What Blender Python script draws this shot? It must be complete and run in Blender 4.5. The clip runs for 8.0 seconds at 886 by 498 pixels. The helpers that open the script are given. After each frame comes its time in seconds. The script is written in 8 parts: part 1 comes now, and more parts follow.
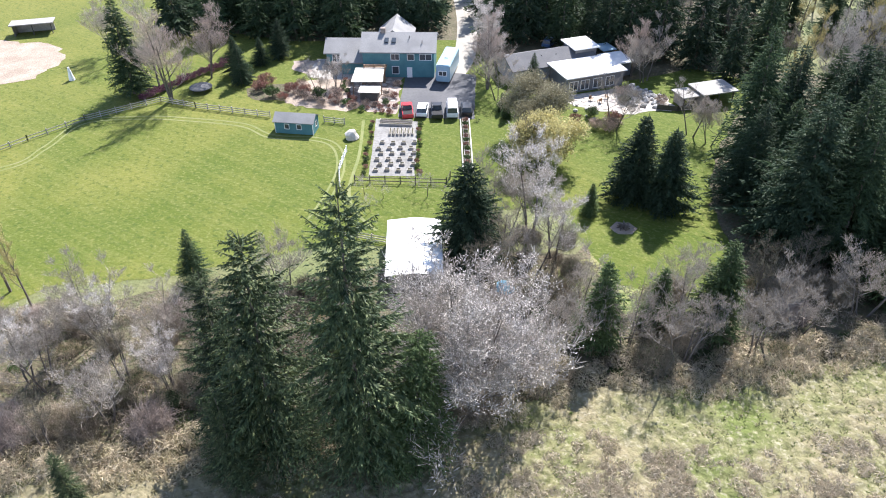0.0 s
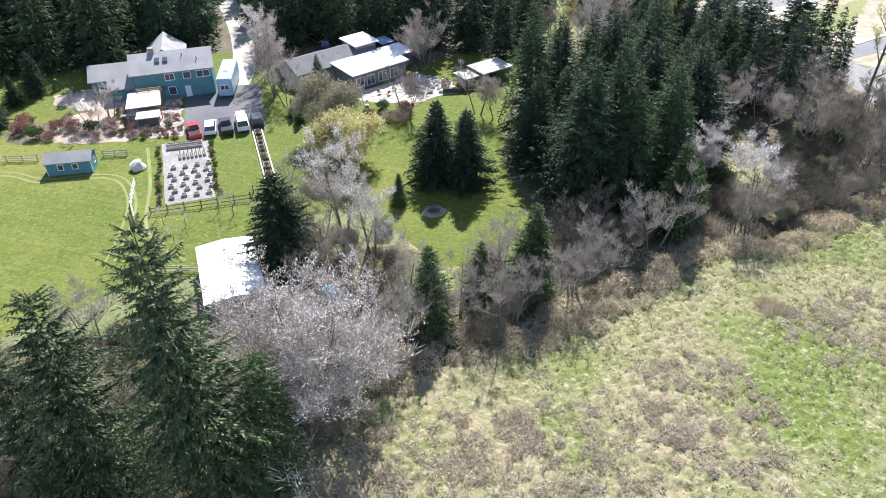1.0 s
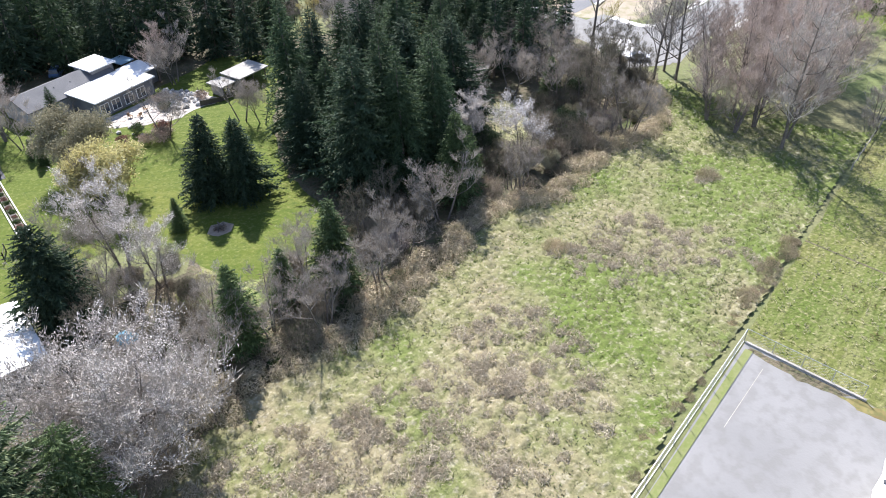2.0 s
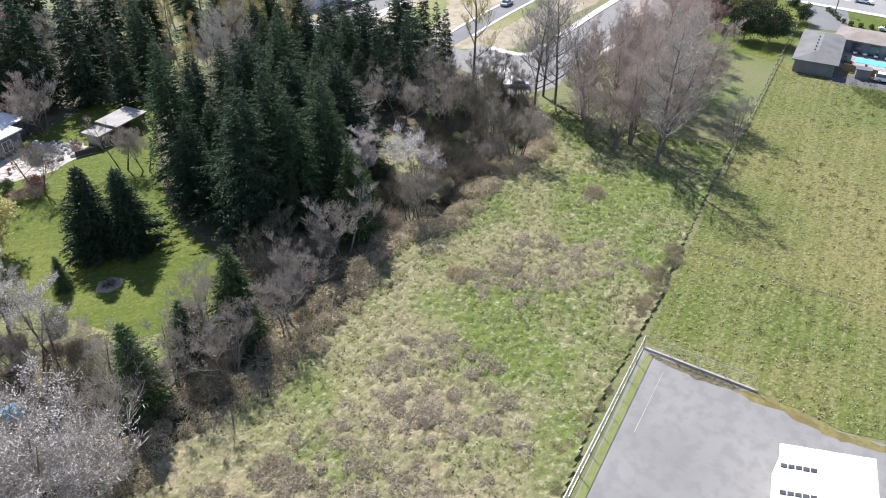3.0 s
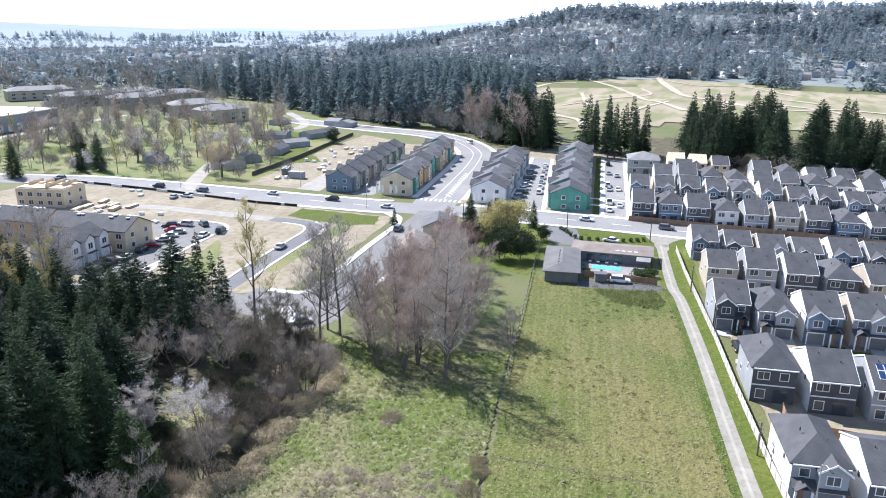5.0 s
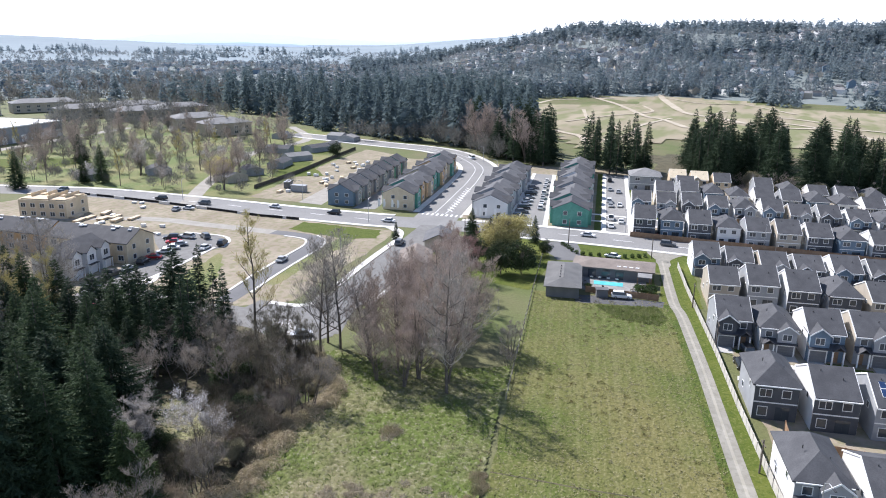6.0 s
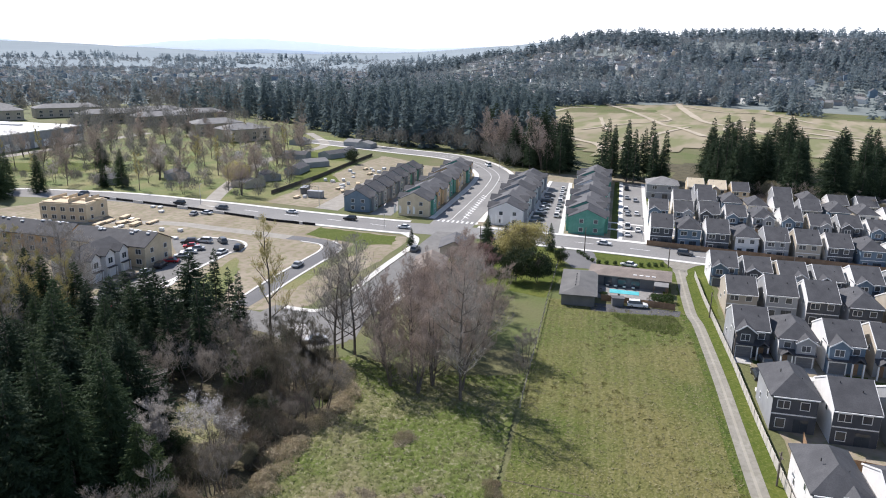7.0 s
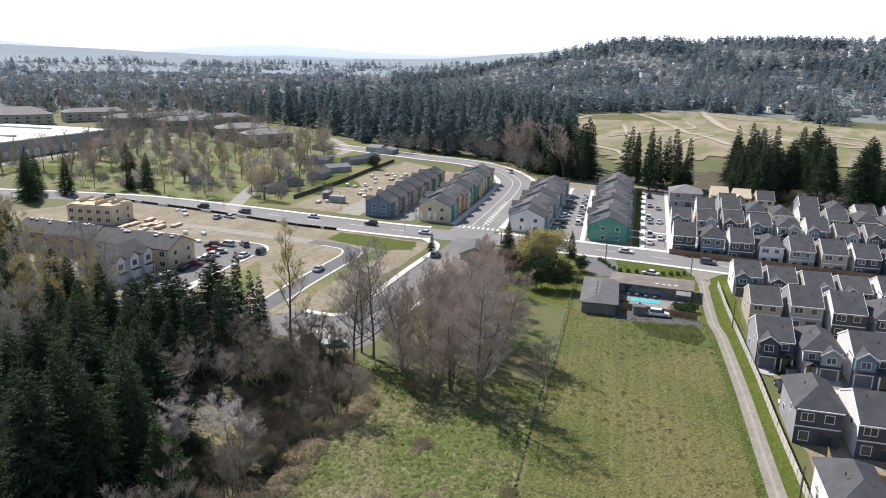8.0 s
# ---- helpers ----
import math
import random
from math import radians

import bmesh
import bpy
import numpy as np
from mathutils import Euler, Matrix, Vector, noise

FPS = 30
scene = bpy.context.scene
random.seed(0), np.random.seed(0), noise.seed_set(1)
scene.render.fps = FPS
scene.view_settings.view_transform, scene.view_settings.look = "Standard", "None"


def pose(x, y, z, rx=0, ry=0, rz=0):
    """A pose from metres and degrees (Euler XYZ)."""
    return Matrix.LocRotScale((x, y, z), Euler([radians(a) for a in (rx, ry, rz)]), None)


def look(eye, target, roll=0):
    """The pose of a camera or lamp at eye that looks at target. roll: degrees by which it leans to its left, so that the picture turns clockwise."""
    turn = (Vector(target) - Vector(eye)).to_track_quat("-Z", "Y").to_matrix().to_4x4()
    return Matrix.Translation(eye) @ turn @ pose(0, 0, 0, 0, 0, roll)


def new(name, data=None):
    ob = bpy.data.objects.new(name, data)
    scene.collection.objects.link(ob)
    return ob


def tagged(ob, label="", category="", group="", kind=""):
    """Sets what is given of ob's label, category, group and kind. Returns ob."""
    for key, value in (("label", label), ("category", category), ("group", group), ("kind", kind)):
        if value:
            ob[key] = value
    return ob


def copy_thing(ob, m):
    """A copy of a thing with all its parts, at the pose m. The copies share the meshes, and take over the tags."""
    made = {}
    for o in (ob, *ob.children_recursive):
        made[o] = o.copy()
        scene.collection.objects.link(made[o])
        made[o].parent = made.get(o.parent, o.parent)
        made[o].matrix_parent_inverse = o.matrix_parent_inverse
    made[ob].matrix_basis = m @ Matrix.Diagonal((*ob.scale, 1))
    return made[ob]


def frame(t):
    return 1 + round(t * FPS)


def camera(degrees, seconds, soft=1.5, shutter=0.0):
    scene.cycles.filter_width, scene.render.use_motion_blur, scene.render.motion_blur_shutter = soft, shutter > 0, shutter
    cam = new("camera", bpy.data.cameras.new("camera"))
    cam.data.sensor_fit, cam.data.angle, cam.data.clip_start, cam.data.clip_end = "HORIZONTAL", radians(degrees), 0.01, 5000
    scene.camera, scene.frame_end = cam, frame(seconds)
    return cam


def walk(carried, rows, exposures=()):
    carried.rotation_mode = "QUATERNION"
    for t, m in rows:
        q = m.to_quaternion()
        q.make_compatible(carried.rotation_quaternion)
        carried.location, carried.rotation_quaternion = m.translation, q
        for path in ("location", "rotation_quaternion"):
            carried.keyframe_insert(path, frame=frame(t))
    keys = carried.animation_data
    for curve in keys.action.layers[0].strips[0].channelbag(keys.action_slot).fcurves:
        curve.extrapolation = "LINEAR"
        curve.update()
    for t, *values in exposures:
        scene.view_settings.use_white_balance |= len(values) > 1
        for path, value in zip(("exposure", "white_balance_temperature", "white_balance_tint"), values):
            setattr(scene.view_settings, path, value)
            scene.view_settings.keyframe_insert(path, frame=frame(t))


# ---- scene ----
cam = camera(63.77, 8.0, soft=1.0)
ROWS = [
    (0.0, 0.00, 0.00, 56.00, 0.00, -36.84, -0.64),
    (0.5, 0.09, -0.06, 55.83, -8.47, -36.86, -0.78),
    (1.0, 0.10, -0.10, 55.72, -17.97, -36.97, -0.96),
    (1.5, 0.20, -0.12, 55.60, -28.40, -37.31, -1.58),
    (1.7, 0.15, -0.05, 55.60, -33.07, -37.47, -1.60),
    (2.8, -0.78, 0.70, 56.06, -46.89, -37.62, -0.14),
    (3.0, -0.88, 0.70, 56.15, -48.85, -35.62, -0.08),
    (3.5, -1.04, 0.78, 56.27, -54.79, -30.85, 0.05),
    (4.0, -1.00, 0.76, 56.28, -60.08, -26.05, 0.14),
    (4.5, -0.98, 0.75, 56.12, -64.94, -21.05, 0.19),
    (5.0, -1.15, 0.82, 55.87, -67.40, -16.98, 0.34),
    (5.2, -1.16, 0.84, 55.80, -67.45, -16.45, 0.42),
    (6.3, -1.14, 0.88, 55.58, -67.15, -15.60, 0.86),
    (6.5, -1.13, 0.89, 55.54, -66.92, -15.49, 0.90),
    (7.0, -1.10, 0.84, 55.53, -65.99, -15.21, 1.01),
    (7.5, -1.07, 0.78, 55.46, -65.10, -14.92, 1.10),
    (8.0, -1.00, 0.68, 55.44, -64.23, -14.74, 1.23),
]
EXPOSURE = [(t, e, k, 15) for t, e, k in ((0.0, 1.47, 6050), (1.7, 1.45, 6000), (2.8, 1.04, 6100), (3.5, 1.02, 5950), (4.5, 1.03, 5750), (5.0, 0.99, 5800), (6.5, 0.46, 6100), (8.0, 0.32, 6400))]
walk(cam, [(t, pose(x, y, z, 90 + pitch, 0, yaw) @ pose(0, 0, 0, 0, 0, roll)) for t, x, y, z, yaw, pitch, roll in ROWS], EXPOSURE)

# ---- world and sun ----
SUN_EL, SUN_AZ = 47.0, 23.0          # degrees above the horizon, and to the right of +y
world = bpy.data.worlds.new("world")
scene.world = world
world.use_nodes = True
wn = world.node_tree.nodes
wn.clear()
sky = wn.new("ShaderNodeTexSky")
sky.sky_type, sky.sun_disc = "NISHITA", False
sky.sun_elevation, sky.sun_rotation = radians(SUN_EL), radians(SUN_AZ)
sky.air_density, sky.dust_density, sky.altitude = 1.0, 0.0, 100
sky.ozone_density = 3.0
haze = wn.new("ShaderNodeMix")           # thin even haze over a clear sky
haze.data_type = "RGBA"
coord = wn.new("ShaderNodeTexCoord")
split = wn.new("ShaderNodeSeparateXYZ")
ramp = wn.new("ShaderNodeMapRange")      # haze thickens towards the horizon
ramp.inputs["From Min"].default_value, ramp.inputs["From Max"].default_value = 0.03, 0.19
ramp.inputs["To Min"].default_value, ramp.inputs["To Max"].default_value = 0.95, 0.06
world.node_tree.links.new(coord.outputs["Generated"], split.inputs[0])
world.node_tree.links.new(split.outputs["Z"], ramp.inputs["Value"])
world.node_tree.links.new(ramp.outputs["Result"], haze.inputs[0])
haze.inputs[7].default_value = (11.6, 12.0, 12.4, 1)
world.node_tree.links.new(sky.outputs[0], haze.inputs[6])
bg = wn.new("ShaderNodeBackground")
bg.inputs["Strength"].default_value = 0.088
wo = wn.new("ShaderNodeOutputWorld")
world.node_tree.links.new(haze.outputs[2], bg.inputs[0])
world.node_tree.links.new(bg.outputs[0], wo.inputs[0])
sun = new("sun", bpy.data.lights.new("sun", "SUN"))
sun.data.energy, sun.data.angle, sun.data.color = 5.0, radians(0.55), (1.0, 0.95, 0.87)
sdir = Vector((math.sin(radians(SUN_AZ)) * math.cos(radians(SUN_EL)), math.cos(radians(SUN_AZ)) * math.cos(radians(SUN_EL)), math.sin(radians(SUN_EL))))
sun.matrix_world = look(sdir * 300, (0, 0, 0))

# ---- materials ----
MATS = {}


def surface(name, c1, c2, scale=1.0, c3=None, scale3=8.0, rough=0.85, bump=0.0, bump_scale=20.0, island=0.0, metal=0.0, spec=0.3, stretch=None, mix3=0.35, trans=0.0):
    """A two-scale mottled surface: c1 and c2 vary over 1/scale metres, c3 sits in fine grain at scale3; island varies the value piece by piece."""
    m = bpy.data.materials.new(name)
    MATS[name] = m
    m.use_nodes = True
    nt = m.node_tree
    nd, ln = nt.nodes, nt.links
    p = nd["Principled BSDF"]
    p.inputs["Roughness"].default_value, p.inputs["Metallic"].default_value = rough, metal
    p.inputs["Specular IOR Level"].default_value = spec
    geo = nd.new("ShaderNodeNewGeometry")
    where = geo.outputs["Position"]
    if stretch:
        mp = nd.new("ShaderNodeMapping")
        mp.inputs["Scale"].default_value = stretch[:3]
        if len(stretch) > 3:
            mp.inputs["Rotation"].default_value = (0, 0, radians(stretch[3]))
        ln.new(where, mp.inputs[0])
        where = mp.outputs[0]

    def field(s, lo, hi, detail=4.0):
        n = nd.new("ShaderNodeTexNoise")
        n.inputs["Scale"].default_value, n.inputs["Detail"].default_value = s, detail
        ln.new(where, n.inputs["Vector"])
        r = nd.new("ShaderNodeMapRange")
        r.inputs["From Min"].default_value, r.inputs["From Max"].default_value = lo, hi
        ln.new(n.outputs["Fac"], r.inputs["Value"])
        return r.outputs[0]

    def mix(f, a, b):
        x = nd.new("ShaderNodeMix")
        x.data_type = "RGBA"
        for sock, v in ((x.inputs[0], f), (x.inputs[6], a), (x.inputs[7], b)):
            if isinstance(v, (tuple, list)):
                sock.default_value = (*v, 1) if len(v) == 3 else v
            elif isinstance(v, float):
                sock.default_value = v
            else:
                ln.new(v, sock)
        return x.outputs[2]

    col = mix(field(scale, 0.35, 0.65), tuple(c1), tuple(c2))
    if c3:
        f3 = field(scale3, 0.45, 0.62, 2.0)
        k = nd.new("ShaderNodeMath")
        k.operation = "MULTIPLY"
        k.inputs[1].default_value = mix3
        ln.new(f3, k.inputs[0])
        col = mix(k.outputs[0], col, tuple(c3))
    if island:
        hsv = nd.new("ShaderNodeHueSaturation")
        r = nd.new("ShaderNodeMapRange")
        r.inputs["To Min"].default_value, r.inputs["To Max"].default_value = 1 - island, 1 + island
        info = nd.new("ShaderNodeObjectInfo")
        add = nd.new("ShaderNodeMath")
        add.operation = "MULTIPLY_ADD"
        add.inputs[1].default_value, add.inputs[2].default_value = 0.6, 0.0
        ln.new(geo.outputs["Random Per Island"], add.inputs[0])
        add2 = nd.new("ShaderNodeMath")
        add2.operation = "MULTIPLY_ADD"
        add2.inputs[1].default_value = 0.4
        ln.new(info.outputs["Random"], add2.inputs[0])
        ln.new(add.outputs[0], add2.inputs[2])
        ln.new(add2.outputs[0], r.inputs["Value"])
        ln.new(r.outputs[0], hsv.inputs["Value"])
        ln.new(col, hsv.inputs["Color"])
        col = hsv.outputs[0]
    ln.new(col, p.inputs["Base Color"])
    if bump:
        n = nd.new("ShaderNodeTexNoise")
        n.inputs["Scale"].default_value, n.inputs["Detail"].default_value = bump_scale, 3.0
        ln.new(where, n.inputs["Vector"])
        b = nd.new("ShaderNodeBump")
        b.inputs["Strength"].default_value, b.inputs["Distance"].default_value = 1.0, bump
        ln.new(n.outputs["Fac"], b.inputs["Height"])
        ln.new(b.outputs[0], p.inputs["Normal"])
    if trans:
        out = nd["Material Output"]
        tl = nd.new("ShaderNodeBsdfTranslucent")
        ln.new(col, tl.inputs["Color"])
        ms = nd.new("ShaderNodeMixShader")
        ms.inputs[0].default_value = trans
        ln.new(p.outputs[0], ms.inputs[1])
        ln.new(tl.outputs[0], ms.inputs[2])
        ln.new(ms.outputs[0], out.inputs["Surface"])
    return m


def grassland(name, green, straw, pale, dark, size=0.05, share=0.5, turn=0.0, rows=0.0, slope=None, bump=0.3):
    """Grass seen from above: broad patches of green and straw, pale tufts, dark flecks partly painted as shade between
    tufts, faint mown rows, an even change along x.
    """
    m = bpy.data.materials.new(name)
    MATS[name] = m
    m.use_nodes = True
    nd, ln = m.node_tree.nodes, m.node_tree.links
    p = nd["Principled BSDF"]
    p.inputs["Roughness"].default_value, p.inputs["Specular IOR Level"].default_value = 0.9, 0.15
    geo = nd.new("ShaderNodeNewGeometry")
    turned = nd.new("ShaderNodeMapping")
    turned.inputs["Rotation"].default_value = (0, 0, radians(turn))
    ln.new(geo.outputs["Position"], turned.inputs[0])

    def field(scale, lo, hi, detail, where, top=1.0):
        n = nd.new("ShaderNodeTexNoise")
        n.inputs["Scale"].default_value, n.inputs["Detail"].default_value, n.inputs["Roughness"].default_value = scale, detail, 0.62
        ln.new(where, n.inputs["Vector"])
        r = nd.new("ShaderNodeMapRange")
        r.inputs["From Min"].default_value, r.inputs["From Max"].default_value, r.inputs["To Max"].default_value = lo, hi, top
        ln.new(n.outputs["Fac"], r.inputs["Value"])
        return r.outputs[0]

    def mixed(f, a, b):
        x = nd.new("ShaderNodeMix")
        x.data_type = "RGBA"
        ln.new(f, x.inputs[0])
        if isinstance(a, tuple):
            x.inputs[6].default_value = (*a, 1)
        else:
            ln.new(a, x.inputs[6])
        x.inputs[7].default_value = (*b, 1)
        return x.outputs[2]

    broad = field(size, 0.62 - 0.24 * share - 0.1, 0.62 - 0.24 * share + 0.1, 7.0, turned.outputs[0])
    if slope:
        r = nd.new("ShaderNodeMapRange")
        r.inputs["From Min"].default_value, r.inputs["From Max"].default_value = slope
        r.inputs["To Min"].default_value, r.inputs["To Max"].default_value = 0.4, -0.45
        xyz = nd.new("ShaderNodeSeparateXYZ")
        ln.new(geo.outputs["Position"], xyz.inputs[0])
        ln.new(xyz.outputs[0], r.inputs["Value"])
        add = nd.new("ShaderNodeMath")
        add.use_clamp = True
        ln.new(broad, add.inputs[0])
        ln.new(r.outputs[0], add.inputs[1])
        broad = add.outputs[0]
    col = mixed(broad, green, straw)
    if rows:
        lay = nd.new("ShaderNodeMapping")
        lay.inputs["Scale"].default_value = (0.035, 1.9, 1.0)
        ln.new(turned.outputs[0], lay.inputs[0])
        col = mixed(field(0.62, 0.45, 0.62, 2.0, lay.outputs[0], rows), col, pale)
        col = mixed(field(0.41, 0.5, 0.68, 2.0, lay.outputs[0], rows), col, dark)
    col = mixed(field(1.9, 0.52, 0.66, 5.0, geo.outputs["Position"], 0.6), col, pale)
    # dark flecks: random tone, strengthened to stand in for shading of tussocks
    col = mixed(field(1.15, 0.52, 0.66, 5.0, turned.outputs[0], 0.75), col, dark)
    ln.new(col, p.inputs["Base Color"])
    n = nd.new("ShaderNodeTexNoise")
    n.inputs["Scale"].default_value, n.inputs["Detail"].default_value = 2.4, 5.0
    ln.new(geo.outputs["Position"], n.inputs["Vector"])
    b = nd.new("ShaderNodeBump")
    b.inputs["Strength"].default_value, b.inputs["Distance"].default_value = 1.0, bump
    ln.new(n.outputs["Fac"], b.inputs["Height"])
    ln.new(b.outputs[0], p.inputs["Normal"])
    return m


grassland("lawn", (0.076, 0.103, 0.0145), (0.137, 0.143, 0.03), (0.19, 0.185, 0.066), (0.052, 0.08, 0.0135), 0.045, 0.45, 35.0, 0.16, (-95.0, 10.0), 0.1)
grassland("mown_meadow", (0.086, 0.114, 0.023), (0.157, 0.146, 0.052), (0.28, 0.25, 0.135), (0.058, 0.066, 0.017), 0.032, 0.43, -12.4, 0.19, None, 0.25)
grassland("rank_grass", (0.075, 0.108, 0.02), (0.115, 0.132, 0.03), (0.2, 0.19, 0.08), (0.04, 0.06, 0.012), 0.2, 0.4, 0.0, 0.0, None, 0.45)
grassland("rough_grass", (0.102, 0.132, 0.031), (0.205, 0.178, 0.104), (0.345, 0.31, 0.22), (0.066, 0.07, 0.024), 0.07, 0.5, 20.0, 0.0, (0.0, 90.0), 0.16)
surface("drive_crown", (0.315, 0.295, 0.245), (0.37, 0.345, 0.295), 0.3, (0.25, 0.24, 0.17), 1.2, rough=0.95)
surface("moss", (0.13, 0.10, 0.04), (0.19, 0.16, 0.06), 0.5, (0.09, 0.1, 0.03), 1.5, rough=0.95, mix3=0.6)
surface("ground", (0.11, 0.135, 0.04), (0.155, 0.145, 0.07), 0.06, (0.085, 0.085, 0.035), 1.7, bump=0.15, bump_scale=1.5)
# leaf litter brown, darkened further to stand for shade beneath bare trees
surface("litter", (0.075, 0.065, 0.038), (0.135, 0.11, 0.068), 0.25, (0.06, 0.075, 0.025), 1.6, bump=0.3, bump_scale=2.2, mix3=0.5)
surface("tussock", (0.19, 0.215, 0.068), (0.275, 0.245, 0.135), 0.11, (0.335, 0.29, 0.185), 1.6, bump=0.5, bump_scale=2.6, mix3=0.55)
surface("meadow", (0.095, 0.15, 0.028), (0.215, 0.2, 0.08), 0.05, (0.25, 0.222, 0.105), 1.3, bump=0.4, bump_scale=2.2, stretch=(0.8, 1.3, 1, 11), mix3=0.45)
surface("asphalt", (0.15, 0.149, 0.15), (0.18, 0.178, 0.175), 0.15, (0.12, 0.12, 0.12), 2.0, rough=0.9, bump=0.01)
surface("street", (0.225, 0.22, 0.212), (0.27, 0.264, 0.252), 0.08, (0.19, 0.187, 0.18), 1.5, rough=0.9, mix3=0.5)
surface("lot_paving", (0.18, 0.176, 0.168), (0.215, 0.21, 0.2), 0.1, (0.15, 0.144, 0.132), 0.7, rough=0.9, bump=0.02, bump_scale=4, mix3=0.5)
surface("concrete", (0.62, 0.60, 0.56), (0.72, 0.70, 0.66), 0.3, (0.54, 0.52, 0.48), 3.0, rough=0.85)
surface("concrete_grey", (0.40, 0.39, 0.37), (0.48, 0.47, 0.445), 0.4, (0.33, 0.32, 0.30), 3.0, rough=0.9)
surface("drive_gravel", (0.25, 0.235, 0.2), (0.31, 0.292, 0.25), 0.3, (0.19, 0.178, 0.14), 1.2, rough=0.95, bump=0.03, mix3=0.5)
surface("gravel", (0.305, 0.285, 0.248), (0.37, 0.348, 0.307), 0.3, (0.25, 0.228, 0.192), 3.0, rough=0.95, bump=0.03)
surface("earth", (0.25, 0.205, 0.15), (0.34, 0.29, 0.22), 0.09, (0.19, 0.185, 0.09), 0.5, rough=0.95, bump=0.1, bump_scale=2, mix3=0.65)
# near firs: dark base for gaps, pale flecks painted as sunlit tips
surface("needles_grey", (0.031, 0.050, 0.020), (0.050, 0.075, 0.029), 0.3, (0.17, 0.195, 0.082), 1.6, island=0.8, rough=0.6, spec=0.3, trans=0.14, mix3=0.55)
surface("twig_olive", (0.235, 0.21, 0.13), (0.30, 0.275, 0.18), 0.5, (0.2, 0.19, 0.11), 3, island=0.15, rough=0.9, trans=0.2)
surface("leaf_purple", (0.13, 0.045, 0.075), (0.18, 0.07, 0.11), 0.6, (0.09, 0.04, 0.05), 3, island=0.35, rough=0.8)
surface("asphalt_old", (0.09, 0.09, 0.095), (0.12, 0.12, 0.122), 0.15, (0.07, 0.07, 0.072), 2.0, rough=0.9, bump=0.01)
surface("stone_paving", (0.34, 0.31, 0.275), (0.44, 0.41, 0.365), 0.5, (0.26, 0.23, 0.195), 2.5, rough=0.9)
surface("roof_brown", (0.20, 0.17, 0.145), (0.26, 0.22, 0.19), 0.4, (0.15, 0.13, 0.115), 3, rough=0.9, bump=0.02, bump_scale=6)
surface("twig_wood", (0.275, 0.242, 0.205), (0.365, 0.325, 0.28), 0.5, (0.165, 0.145, 0.11), 3, island=0.55, rough=0.9, trans=0.15)
surface("twig_dark", (0.15, 0.13, 0.10), (0.2, 0.175, 0.135), 0.5, (0.10, 0.105, 0.055), 2.0, island=0.5, rough=0.9, trans=0.15, mix3=0.5)
# twigs of the belt's shrubs, darker brown painted in for the grove's shade
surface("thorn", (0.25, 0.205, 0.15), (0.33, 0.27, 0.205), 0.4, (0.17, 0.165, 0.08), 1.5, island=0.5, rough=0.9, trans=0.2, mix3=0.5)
surface("leaf_tan", (0.36, 0.27, 0.22), (0.45, 0.35, 0.29), 0.6, (0.28, 0.24, 0.15), 3, island=0.35, rough=0.85, trans=0.2)
surface("track_earth", (0.40, 0.345, 0.26), (0.48, 0.42, 0.325), 0.05, (0.33, 0.28, 0.2), 0.4, rough=0.95)
surface("solar_cell", (0.02, 0.04, 0.10), (0.03, 0.055, 0.13), 2.0, rough=0.15, spec=0.6)
# outermost ground, blue-grey haze painted into its colour
surface("far_plain_haze", (0.235, 0.28, 0.305), (0.275, 0.325, 0.35), 0.001, (0.21, 0.255, 0.275), 0.01, rough=1.0)
surface("roof_felt", (0.27, 0.257, 0.235), (0.345, 0.33, 0.305), 0.5, (0.22, 0.21, 0.19), 3, rough=0.9)
surface("soil", (0.06, 0.05, 0.035), (0.09, 0.075, 0.05), 1.5, (0.08, 0.11, 0.03), 5, rough=0.95)
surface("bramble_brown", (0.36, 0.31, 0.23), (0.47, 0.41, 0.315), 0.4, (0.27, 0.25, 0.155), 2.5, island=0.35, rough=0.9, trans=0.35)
surface("pool_paving", (0.24, 0.23, 0.22), (0.32, 0.31, 0.29), 0.5, (0.18, 0.17, 0.16), 1.5, rough=0.9)
surface("needles_young", (0.065, 0.10, 0.032), (0.095, 0.14, 0.05), 0.3, (0.13, 0.175, 0.07), 2.5, island=0.5, rough=0.65, spec=0.3, trans=0.25)
# ground past the near land, greyed and blued to stand in for haze
surface("far_land_haze", (0.165, 0.19, 0.182), (0.205, 0.23, 0.218), 0.002, (0.14, 0.165, 0.155), 0.02, rough=1.0)
# firs at middle distance, bluish haze mixed into the needle colour
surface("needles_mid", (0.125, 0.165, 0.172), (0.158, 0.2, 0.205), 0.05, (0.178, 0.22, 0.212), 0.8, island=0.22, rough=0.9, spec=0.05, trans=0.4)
surface("gravel_pale", (0.2, 0.194, 0.18), (0.26, 0.252, 0.236), 0.3, (0.15, 0.143, 0.128), 2.0, rough=0.95, mix3=0.6)
surface("flag", (0.37, 0.32, 0.27), (0.5, 0.445, 0.38), 0.6, (0.28, 0.23, 0.19), 3, rough=0.9, island=0.3)
# farthest firs: base colour paled and blued to imitate haze
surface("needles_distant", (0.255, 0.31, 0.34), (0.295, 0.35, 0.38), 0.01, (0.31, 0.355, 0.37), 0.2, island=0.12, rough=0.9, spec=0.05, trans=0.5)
surface("mulch", (0.27, 0.215, 0.165), (0.36, 0.295, 0.235), 0.3, (0.2, 0.16, 0.11), 1.5, rough=0.95, bump=0.2, bump_scale=3)
surface("graded", (0.245, 0.212, 0.138), (0.345, 0.295, 0.205), 0.014, (0.175, 0.185, 0.08), 0.035, rough=0.95, stretch=(0.5, 1.8, 1, 20), mix3=0.9)
